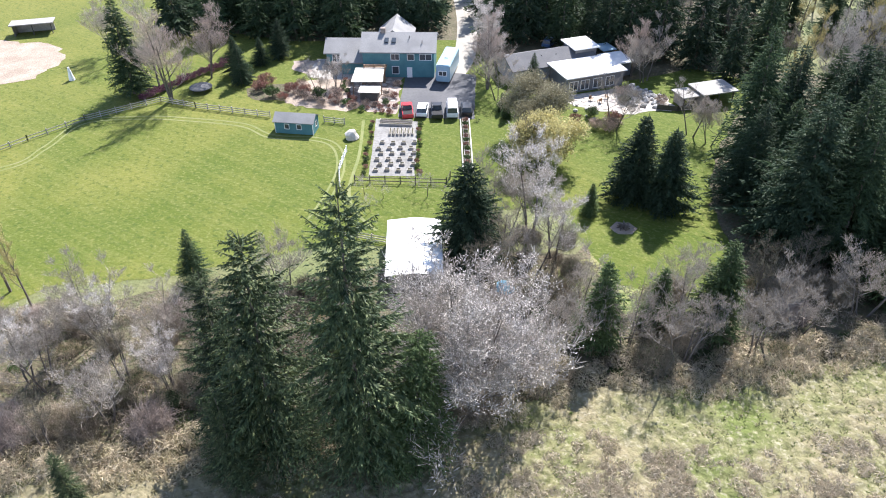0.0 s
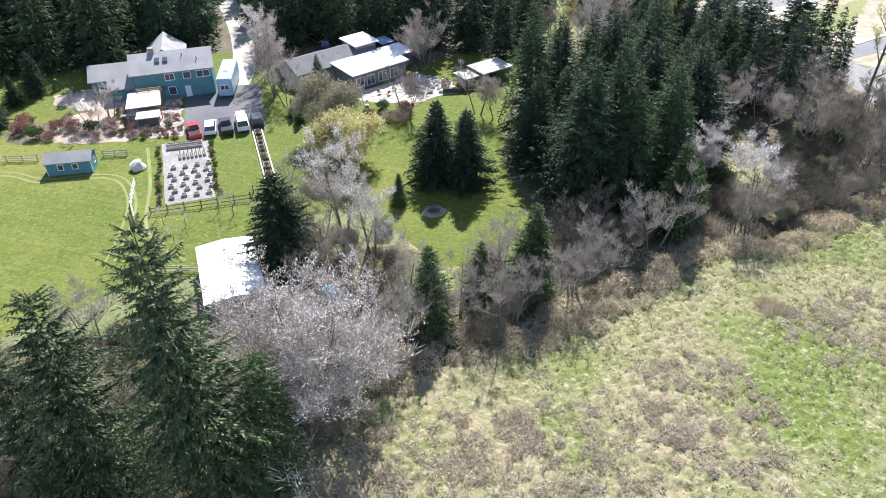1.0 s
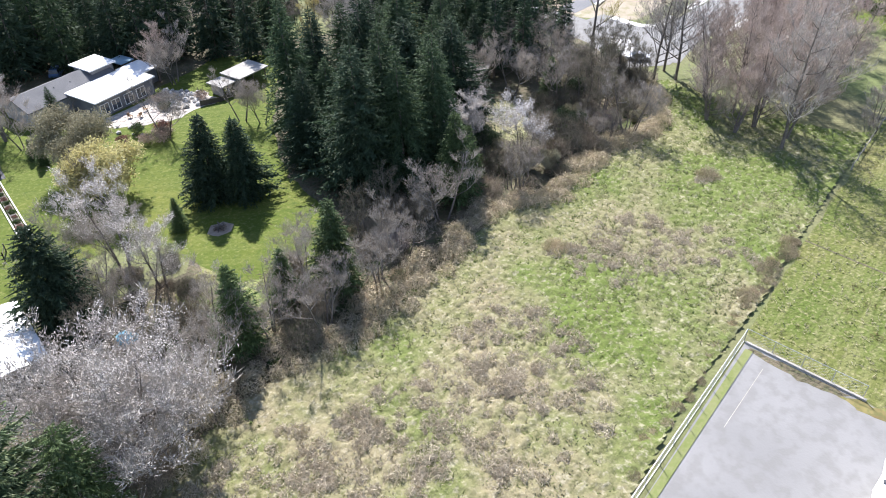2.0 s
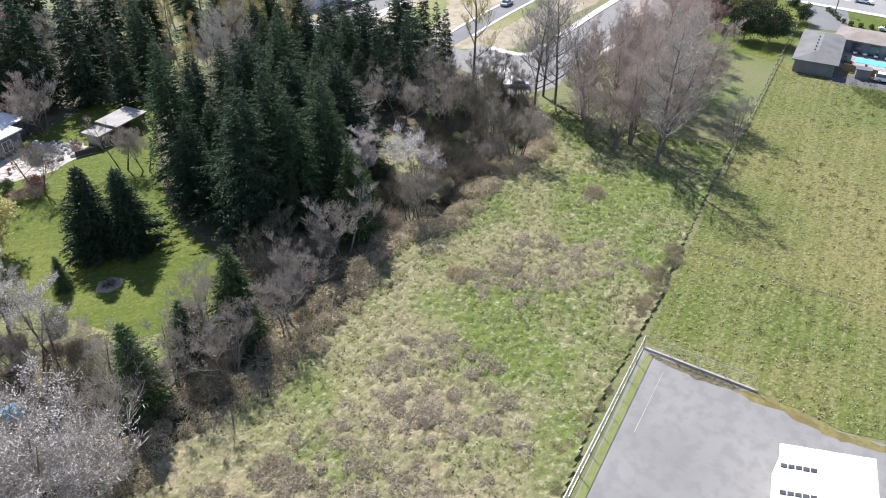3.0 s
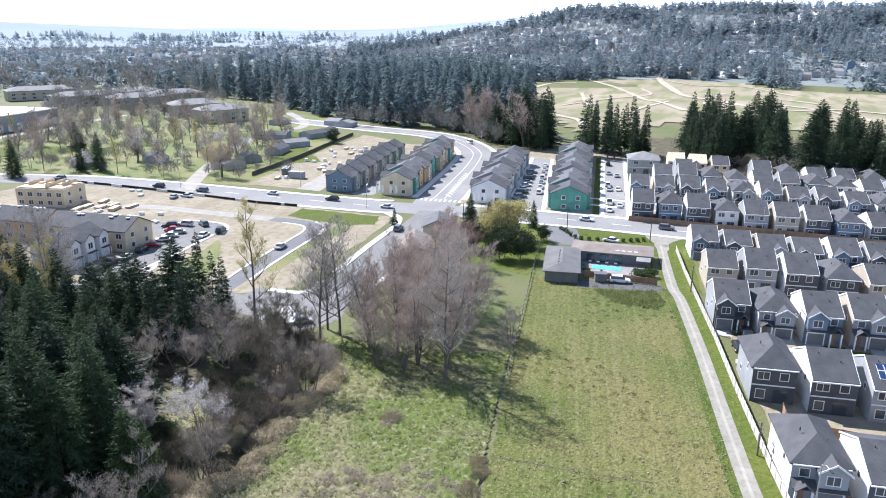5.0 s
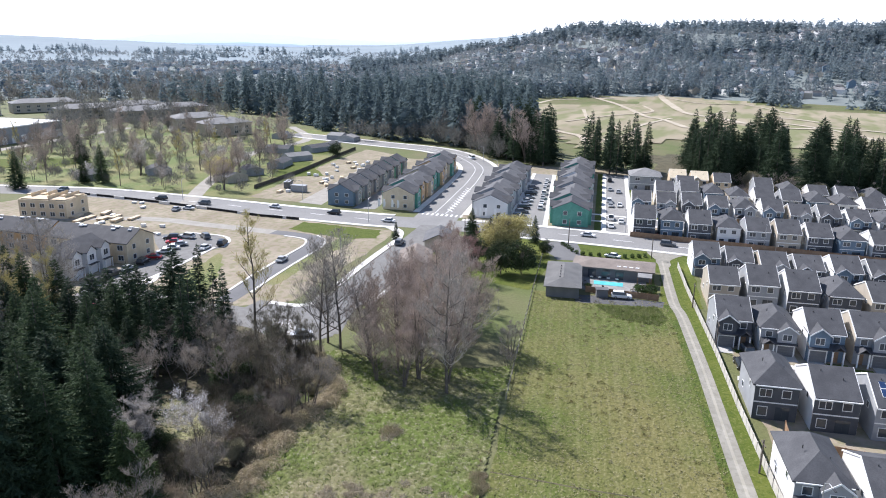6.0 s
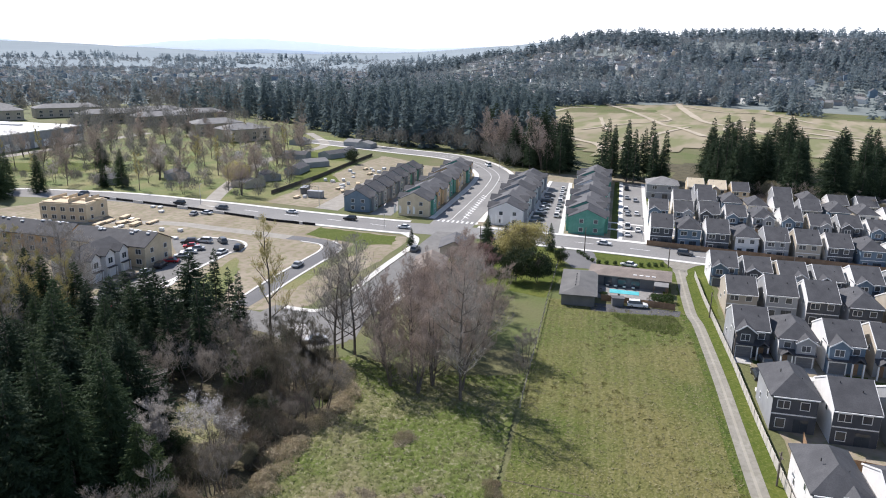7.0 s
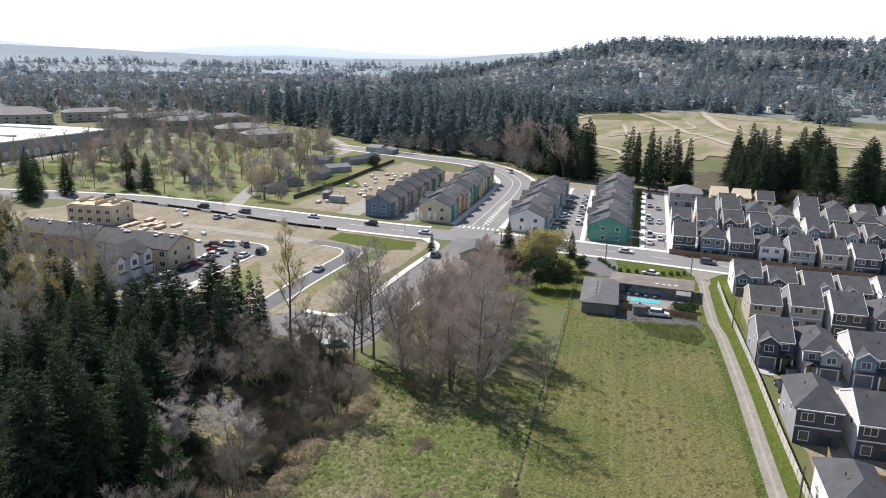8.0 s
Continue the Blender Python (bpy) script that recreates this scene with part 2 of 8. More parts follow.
surface("worn_grass", (0.135, 0.16, 0.042), (0.17, 0.185, 0.065), 0.4, (0.21, 0.2, 0.10), 2.0)
surface("needles", (0.036, 0.062, 0.028), (0.06, 0.094, 0.042), 0.3, (0.108, 0.145, 0.068), 2.5, island=0.4, rough=0.7, spec=0.2, trans=0.3)
surface("needles_dark", (0.029, 0.050, 0.027), (0.048, 0.077, 0.04), 0.3, (0.09, 0.121, 0.062), 2.5, island=0.4, rough=0.7, spec=0.2, trans=0.26)
# hillside firs, lightened towards blue in place of haze
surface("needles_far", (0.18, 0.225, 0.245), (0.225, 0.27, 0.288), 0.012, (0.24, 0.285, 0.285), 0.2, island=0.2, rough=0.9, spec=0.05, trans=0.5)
surface("bark", (0.12, 0.10, 0.085), (0.18, 0.155, 0.13), 1.5, (0.075, 0.065, 0.055), 8, rough=0.95)
surface("twig", (0.34, 0.31, 0.275), (0.43, 0.395, 0.35), 0.5, (0.24, 0.21, 0.18), 3, island=0.55, rough=0.9, trans=0.15)
surface("twig_red", (0.365, 0.295, 0.25), (0.45, 0.375, 0.32), 0.5, (0.26, 0.215, 0.19), 3, island=0.55, rough=0.9, trans=0.15)
surface("twig_yellow", (0.34, 0.29, 0.12), (0.42, 0.36, 0.15), 0.5, (0.25, 0.21, 0.10), 3, island=0.3, rough=0.9, trans=0.2)
surface("cane", (0.47, 0.395, 0.27), (0.58, 0.495, 0.36), 0.4, (0.30, 0.285, 0.14), 1.2, island=0.5, rough=0.9, trans=0.35, mix3=0.5)
surface("blossom", (0.70, 0.645, 0.60), (0.80, 0.755, 0.715), 1.0, (0.52, 0.45, 0.41), 4, island=0.2, rough=0.8, trans=0.5)
surface("blossom_white", (0.86, 0.83, 0.83), (0.90, 0.885, 0.88), 1.0, (0.76, 0.71, 0.71), 4, island=0.15, rough=0.8, trans=0.5)
surface("leaf_green", (0.034, 0.062, 0.017), (0.06, 0.10, 0.026), 0.6, (0.085, 0.135, 0.036), 3, island=0.4, rough=0.7, trans=0.2)
surface("leaf_evergreen", (0.02, 0.036, 0.013), (0.034, 0.056, 0.019), 0.6, (0.05, 0.075, 0.026), 3, island=0.4, rough=0.7, trans=0.15)
surface("leaf_yellow", (0.46, 0.405, 0.17), (0.56, 0.50, 0.245), 0.6, (0.38, 0.36, 0.13), 3, island=0.3, rough=0.7, trans=0.35)
surface("leaf_red", (0.20, 0.09, 0.07), (0.28, 0.14, 0.11), 0.6, (0.12, 0.09, 0.05), 3, island=0.35, rough=0.8, trans=0.15)
surface("straw", (0.33, 0.295, 0.18), (0.40, 0.36, 0.235), 0.2, (0.2, 0.215, 0.09), 0.8, island=0.25, rough=0.9, mix3=0.6, trans=0.4)
surface("grass_tuft", (0.16, 0.205, 0.06), (0.22, 0.25, 0.095), 0.2, (0.33, 0.305, 0.185), 0.8, island=0.25, rough=0.9, trans=0.45)
surface("shingle", (0.07, 0.071, 0.076), (0.097, 0.098, 0.103), 0.5, (0.055, 0.055, 0.059), 5, rough=0.85, bump=0.02, bump_scale=8, island=0.14)
surface("shingle_light", (0.215, 0.212, 0.207), (0.27, 0.266, 0.258), 0.4, (0.18, 0.178, 0.174), 5, rough=0.9, bump=0.02, bump_scale=8)
surface("shingle_low", (0.135, 0.134, 0.13), (0.175, 0.172, 0.166), 0.4, (0.115, 0.113, 0.11), 4, rough=0.9, bump=0.02, bump_scale=8)
surface("fence_pale", (0.52, 0.49, 0.43), (0.62, 0.59, 0.53), 0.8, (0.40, 0.37, 0.32), 5, rough=0.9, island=0.15)
surface("twig_rose", (0.30, 0.19, 0.175), (0.38, 0.25, 0.23), 0.5, (0.22, 0.16, 0.14), 3, island=0.4, rough=0.9, trans=0.2)
surface("shingle_mid", (0.115, 0.115, 0.119), (0.15, 0.149, 0.15), 0.4, (0.095, 0.095, 0.098), 5, rough=0.9, island=0.1)
surface("plywood", (0.62, 0.5, 0.33), (0.7, 0.58, 0.42), 0.4, (0.5, 0.4, 0.27), 2, rough=0.9)
surface("siding_slate", (0.16, 0.165, 0.17), (0.2, 0.2, 0.205), 0.5, rough=0.8)
surface("wood_dark", (0.09, 0.08, 0.065), (0.13, 0.115, 0.1), 0.8, (0.07, 0.06, 0.05), 6, rough=0.9)
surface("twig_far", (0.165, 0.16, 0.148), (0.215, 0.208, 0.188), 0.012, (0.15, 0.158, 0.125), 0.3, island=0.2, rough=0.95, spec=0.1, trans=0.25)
# far bare woods, twig colour turned blue-grey as painted haze
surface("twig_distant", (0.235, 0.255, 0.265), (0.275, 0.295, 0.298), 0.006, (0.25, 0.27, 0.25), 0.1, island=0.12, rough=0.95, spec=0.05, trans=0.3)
# horizon ridges: pale blue stands for haze, emission is added below
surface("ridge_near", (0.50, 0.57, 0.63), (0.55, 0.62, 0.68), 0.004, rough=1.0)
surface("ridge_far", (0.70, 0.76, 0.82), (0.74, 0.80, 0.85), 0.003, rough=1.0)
surface("roof_white", (0.74, 0.73, 0.70), (0.82, 0.81, 0.79), 0.2, (0.62, 0.60, 0.56), 2.5, rough=0.55, spec=0.4)
surface("siding_white", (0.72, 0.71, 0.69), (0.78, 0.77, 0.75), 0.5, rough=0.7, island=0.06)
surface("siding_grey", (0.30, 0.31, 0.32), (0.36, 0.37, 0.38), 0.5, rough=0.7, island=0.06)
surface("siding_charcoal", (0.07, 0.075, 0.085), (0.10, 0.105, 0.115), 0.5, rough=0.7)
surface("siding_blue", (0.13, 0.19, 0.25), (0.17, 0.23, 0.29), 0.5, rough=0.7)
surface("siding_beige", (0.42, 0.37, 0.30), (0.48, 0.43, 0.35), 0.5, rough=0.7)
surface("siding_teal", (0.085, 0.21, 0.23), (0.11, 0.25, 0.27), 0.5, (0.075, 0.18, 0.2), 4, rough=0.7)
surface("wrap_green", (0.10, 0.29, 0.225), (0.13, 0.34, 0.27), 0.4, (0.08, 0.24, 0.19), 1.5, rough=0.6)
surface("sheathing", (0.60, 0.51, 0.36), (0.68, 0.59, 0.44), 0.5, (0.5, 0.41, 0.27), 2, rough=0.85)
surface("sheathing_orange", (0.58, 0.385, 0.215), (0.66, 0.45, 0.26), 0.5, (0.48, 0.31, 0.16), 2, rough=0.85)
surface("trim", (0.78, 0.78, 0.76), (0.82, 0.82, 0.80), 1.0, rough=0.6)
surface("wood", (0.27, 0.17, 0.10), (0.36, 0.24, 0.15), 0.8, (0.2, 0.13, 0.08), 6, rough=0.85, island=0.2)
surface("wood_grey", (0.30, 0.27, 0.235), (0.40, 0.37, 0.33), 0.8, (0.22, 0.2, 0.17), 6, rough=0.9, island=0.2)
surface("rock", (0.27, 0.255, 0.23), (0.39, 0.375, 0.35), 0.8, (0.18, 0.172, 0.158), 4, rough=0.9, island=0.35)
surface("brick_paving", (0.25, 0.2, 0.17), (0.33, 0.275, 0.24), 0.4, (0.19, 0.15, 0.125), 3, rough=0.9)
surface("water", (0.13, 0.55, 0.60), (0.17, 0.6, 0.65), 0.3, rough=0.08, spec=0.5)
surface("glass", (0.05, 0.06, 0.07), (0.07, 0.08, 0.09), 0.5, rough=0.08, spec=0.6)
surface("rubber", (0.02, 0.02, 0.02), (0.03, 0.03, 0.03), 3, rough=0.9)
surface("metal_dark", (0.08, 0.08, 0.085), (0.11, 0.11, 0.11), 2, rough=0.5, metal=0.6)
surface("galvanised", (0.42, 0.43, 0.44), (0.5, 0.5, 0.51), 2, rough=0.45, metal=0.7)
for nm, c in (("paint_white", (0.75, 0.75, 0.74)), ("paint_red", (0.42, 0.02, 0.025)), ("paint_black", (0.02, 0.02, 0.022)), ("paint_silver", (0.42, 0.43, 0.44)), ("paint_blue", (0.05, 0.10, 0.2)), ("paint_grey", (0.14, 0.145, 0.15)), ("paint_trailer", (0.27, 0.40, 0.48)), ("tarp_blue", (0.25, 0.52, 0.66)), ("canvas", (0.52, 0.48, 0.41))):
    surface(nm, c, tuple(min(1, v * 1.08) for v in c), 1.0, rough=0.3 if nm.startswith("paint") else 0.7, spec=0.5)


# ---- mesh helpers ----
def mesh_object(name, V, F, mats, parent=None, fmat=None, label="", smooth=False):
    me = bpy.data.meshes.new(name)
    me.from_pydata(V.tolist() if hasattr(V, "tolist") else V, [], F.tolist() if hasattr(F, "tolist") else F)
    for m in ([mats] if isinstance(mats, str) else mats):
        me.materials.append(MATS[m])
    if fmat is not None:
        me.polygons.foreach_set("material_index", fmat)
    if smooth:
        me.polygons.foreach_set("use_smooth", [True] * len(me.polygons))
    ob = new(name, me)
    if parent:
        ob.parent = parent
    if label:
        tagged(ob, label)
    return ob


def part(name, bm, mat, parent, label=""):
    me = bpy.data.meshes.new(name)
    bmesh.ops.recalc_face_normals(bm, faces=bm.faces)
    bm.to_mesh(me)
    bm.free()
    me.materials.append(MATS[mat])
    ob = new(name, me)
    if parent:
        ob.parent = parent
    if label:
        tagged(ob, label)
    return ob


def thing(name, x, y, z=0.0, rz=0.0, label="", category="", group=""):
    ob = new(name)
    ob.matrix_world = pose(x, y, z, 0, 0, rz)
    return tagged(ob, label, category, group)


def box(bm, x0, x1, y0, y1, z0, z1, rz=0.0, about=(0, 0)):
    """A block between two corners, turned by rz degrees about a plan point."""
    c, s = math.cos(radians(rz)), math.sin(radians(rz))
    vs = []
    for z in (z0, z1):
        for x, y in ((x0, y0), (x1, y0), (x1, y1), (x0, y1)):
            dx, dy = x - about[0], y - about[1]
            vs.append(bm.verts.new((about[0] + c * dx - s * dy, about[1] + s * dx + c * dy, z)))
    for f in ((3, 2, 1, 0), (4, 5, 6, 7), (0, 1, 5, 4), (1, 2, 6, 5), (2, 3, 7, 6), (3, 0, 4, 7)):
        bm.faces.new([vs[i] for i in f])
    return vs


def solid(bm, bottom, top):
    """A prism between two rings of points."""
    a, b = [bm.verts.new(p) for p in bottom], [bm.verts.new(p) for p in top]
    n = len(a)
    bm.faces.new(a[::-1])
    bm.faces.new(b)
    for i in range(n):
        bm.faces.new((a[i], a[(i + 1) % n], b[(i + 1) % n], b[i]))


def rod(bm, p, q, r0, r1=None, n=6):
    p, q = Vector(p), Vector(q)
    ax = (q - p).normalized()
    u = ax.orthogonal().normalized()
    v = ax.cross(u)
    r1 = r0 if r1 is None else r1
    ring = lambda c, r: [c + u * (r * math.cos(2 * math.pi * i / n)) + v * (r * math.sin(2 * math.pi * i / n)) for i in range(n)]
    solid(bm, ring(p, r0), ring(q, r1))


def slab_roof(bm, w, d, z, rise, over, th, cx=0.0, cy=0.0, along="x"):
    """A gabled roof of two thick slabs over a w by d plan, its ridge along x or y."""
    hx, hy = w / 2 + over, d / 2 + over
    for sgn in (-1, 1):
        drop = over * rise / ((d if along == "x" else w) / 2)
        if along == "x":
            b = [(-hx, 0, z + rise), (hx, 0, z + rise), (hx, sgn * hy, z - drop), (-hx, sgn * hy, z - drop)]
        else:
            b = [(0, -hy, z + rise), (0, hy, z + rise), (sgn * hx, hy, z - drop), (sgn * hx, -hy, z - drop)]
        b = [(cx + x, cy + y, zz) for x, y, zz in b]
        solid(bm, b, [(x, y, zz + th) for x, y, zz in b])


def hip_roof(bm, w, d, z, rise, over, th, cx=0.0, cy=0.0):
    hx, hy = w / 2 + over, d / 2 + over
    k = max(0.3, hx - hy) if hx > hy else 0.0
    j = max(0.3, hy - hx) if hy >= hx else 0.0
    lo = [(-hx, -hy, z), (hx, -hy, z), (hx, hy, z), (-hx, hy, z)]
    mv = lambda P, dz: [(cx + x, cy + y, zz + dz) for x, y, zz in P]
    solid(bm, mv(lo, 0), mv(lo, th))
    a = [bm.verts.new(p) for p in mv(lo, th)]
    if hx > hy:
        r0, r1 = bm.verts.new((cx - k, cy, z + rise)), bm.verts.new((cx + k, cy, z + rise))
        bm.faces.new((a[0], a[1], r1, r0)), bm.faces.new((a[1], a[2], r1)), bm.faces.new((a[2], a[3], r0, r1)), bm.faces.new((a[3], a[0], r0))
    else:
        r0, r1 = bm.verts.new((cx, cy - j, z + rise)), bm.verts.new((cx, cy + j, z + rise))
        bm.faces.new((a[0], a[1], r0)), bm.faces.new((a[1], a[2], r1, r0)), bm.faces.new((a[2], a[3], r1)), bm.faces.new((a[3], a[0], r0, r1))


def gable_walls(bm, w, d, h, rise, cx=0.0, cy=0.0, along="x", z0=0.0):
    """Walls with gable ends: a five-sided prism."""
    if along == "x":
        ring = [(-d / 2, z0), (d / 2, z0), (d / 2, h), (0, h + rise), (-d / 2, h)]
        solid(bm, [(cx - w / 2, cy + y, z) for y, z in ring], [(cx + w / 2, cy + y, z) for y, z in ring])
    else:
        ring = [(-w / 2, z0), (w / 2, z0), (w / 2, h), (0, h + rise), (-w / 2, h)]
        solid(bm, [(cx + x, cy - d / 2, z) for x, z in ring], [(cx + x, cy + d / 2, z) for x, z in ring])


def hill(x, y):
    """Height of the land: level near by, a long wooded hill far off beyond the estate, low ridges at the horizon."""
    d = math.hypot(x, y)
    z = 0.0
    if d > 620:
        a = math.degrees(math.atan2(x, y))
        k = max(0.0, min(1.0, (a - 61) / 19))
        k = k * k * (3 - 2 * k)
        s = max(0.0, min(1.0, (d - 700) / 1300))
        z += k * 102 * s * s * (3 - 2 * s)
        z += k * s * 14 * (noise.noise((x * 0.0016, y * 0.0016, 3.0)))
        far = max(0.0, min(1.0, (d - 2300) / 2300))
        z += far * (70 + 40 * noise.noise((x * 0.0006, y * 0.0006, 7.0)))
        z += 5 * noise.noise((x * 0.004, y * 0.004, 1.0)) * min(1, (d - 620) / 400)
    return z


def jitter_ring(pts, step=2.0, amp=0.5, seed=0):
    rng = random.Random(seed)
    out = []
    for (x0, y0), (x1, y1) in zip(pts, pts[1:] + pts[:1]):
        n = max(1, int(math.hypot(x1 - x0, y1 - y0) / step))
        for i in range(n):
            f = i / n
            out.append((x0 + f * (x1 - x0) + rng.uniform(-amp, amp), y0 + f * (y1 - y0) + rng.uniform(-amp, amp)))
    return out


def patch(name, pts, z, mat, label="", category="ground", amp=0.0, step=2.0, lift=0.0, seed=0):
    """A flat piece of the ground; lift > 0 gives it an edge of that height."""
    ring = jitter_ring(pts, step, amp, seed) if amp else pts
    bm = bmesh.new()
    vs = [bm.verts.new((x, y, z)) for x, y in ring]
    es = [bm.edges.new((vs[i], vs[(i + 1) % len(vs)])) for i in range(len(vs))]
    bmesh.ops.triangle_fill(bm, use_beauty=True, use_dissolve=False, edges=es)
    for f in bm.faces:
        if f.normal.z < 0:
            f.normal_flip()
    if lift:
        lo = [bm.verts.new((v.co.x, v.co.y, z - lift)) for v in vs]
        for i in range(len(vs)):
            j = (i + 1) % len(vs)
            bm.faces.new((lo[i], lo[j], vs[j], vs[i]))
    me = bpy.data.meshes.new(name)
    bm.to_mesh(me)
    bm.free()
    me.materials.append(MATS[mat])
    return tagged(new(name, me), label, category, "", "structure")


def ribbon(name, pts, width, z, mat, label="", category="road", smooth=True, lift=0.0):
    """A strip of even width (or a width a point) along a line: a road, kerb or path."""
    P = [Vector((p[0], p[1])) for p in pts]
    W = [p[2] if len(p) > 2 else width for p in pts]
    if smooth:
        Q, U = [], []
        for i in range(len(P) - 1):
            a, b, c, d = P[max(0, i - 1)], P[i], P[i + 1], P[min(len(P) - 1, i + 2)]
            for k in range(8):
                t = k / 8
                Q.append(0.5 * ((2 * b) + (c - a) * t + (2 * a - 5 * b + 4 * c - d) * t * t + (3 * b - a - 3 * c + d) * t ** 3))
                U.append(W[i] + (W[i + 1] - W[i]) * t)
        Q.append(P[-1]), U.append(W[-1])
        P, W = Q, U
    L, R = [], []
    for i, p in enumerate(P):
        t = (P[min(i + 1, len(P) - 1)] - P[max(i - 1, 0)]).normalized()
        n = Vector((-t.y, t.x)) * W[i] / 2
        L.append((p.x + n.x, p.y + n.y, z)), R.append((p.x - n.x, p.y - n.y, z))
    V, F, n = L + R, [], len(L)
    for i in range(n - 1):
        F.append((n + i, n + i + 1, i + 1, i))
    if lift:
        V += [(x, y, z - lift) for x, y, _ in L + R]
        for i in range(n - 1):
            F.append((i, i + 1, 2 * n + i + 1, 2 * n + i)), F.append((n + i + 1, n + i, 3 * n + i, 3 * n + i + 1))
    return tagged(mesh_object(name, V, F, mat), label, category, "", "structure")


def inside(x, y, poly):
    c = False
    for (x0, y0), (x1, y1) in zip(poly, poly[1:] + poly[:1]):
        if (y0 > y) != (y1 > y) and x < (x1 - x0) * (y - y0) / (y1 - y0) + x0:
            c = not c
    return c


def scatter(poly, gap, seed, tries=6000, most=9999):
    """Points inside an outline, no two nearer than gap."""
    rng = random.Random(seed)
    xs, ys = [p[0] for p in poly], [p[1] for p in poly]
    out = []
    for _ in range(tries):
        x, y = rng.uniform(min(xs), max(xs)), rng.uniform(min(ys), max(ys))
        if inside(x, y, poly) and all((x - a) ** 2 + (y - b) ** 2 > gap * gap for a, b in out):
            out.append((x, y))
            if len(out) >= most:
                break
    return out


# ---- plants ----
def prisms(segs, sides=3):
    """Tapered limbs from rows (x0 y0 z0 x1 y1 z1 r0 r1)."""
    S = np.array(segs, float)
    p, q, r0, r1 = S[:, :3], S[:, 3:6], S[:, 6], S[:, 7]
    ax = q - p
    ax /= np.linalg.norm(ax, axis=1)[:, None] + 1e-9
    ref = np.where(abs(ax[:, 2:3]) > 0.9, np.array([[1.0, 0, 0]]), np.array([[0, 0, 1.0]]))
    u = np.cross(ax, ref)
    u /= np.linalg.norm(u, axis=1)[:, None]
    v = np.cross(ax, u)
    V = []
    for c, r in ((p, r0), (q, r1)):
        for i in range(sides):
            a = 2 * math.pi * i / sides
            V.append(c + (u * math.cos(a) + v * math.sin(a)) * r[:, None])
    V = np.stack(V, 1)
    n = len(S)
    base = np.arange(n)[:, None] * 2 * sides
    F = []
    for i in range(sides):
        j = (i + 1) % sides
        F.append(np.concatenate([base + i, base + j, base + sides + j, base + sides + i], 1))
    return V.reshape(-1, 3), np.concatenate(F, 0)


def kites(base, tip, width, rng, sag=0.0):
    """Bent leaf or spray shapes, two triangles each, from base to tip."""
    d = tip - base
    L = np.linalg.norm(d, axis=1)[:, None] + 1e-9
    r = rng.normal(size=d.shape)
    s = np.cross(d / L, r)
    s /= np.linalg.norm(s, axis=1)[:, None] + 1e-9
    mid = base + d * 0.45
    w = np.asarray(width)[:, None] if np.ndim(width) else width
    a, b = mid + s * w / 2, mid - s * w / 2
    if sag:
        a[:, 2] -= sag * L[:, 0]
        b[:, 2] -= sag * L[:, 0]
    V = np.stack([base, a, tip, b], 1).reshape(-1, 3)
    k = np.arange(len(base))[:, None] * 4
    F = np.concatenate([np.concatenate([k, k + 1, k + 2], 1), np.concatenate([k, k + 2, k + 3], 1)], 0)
    return V, F


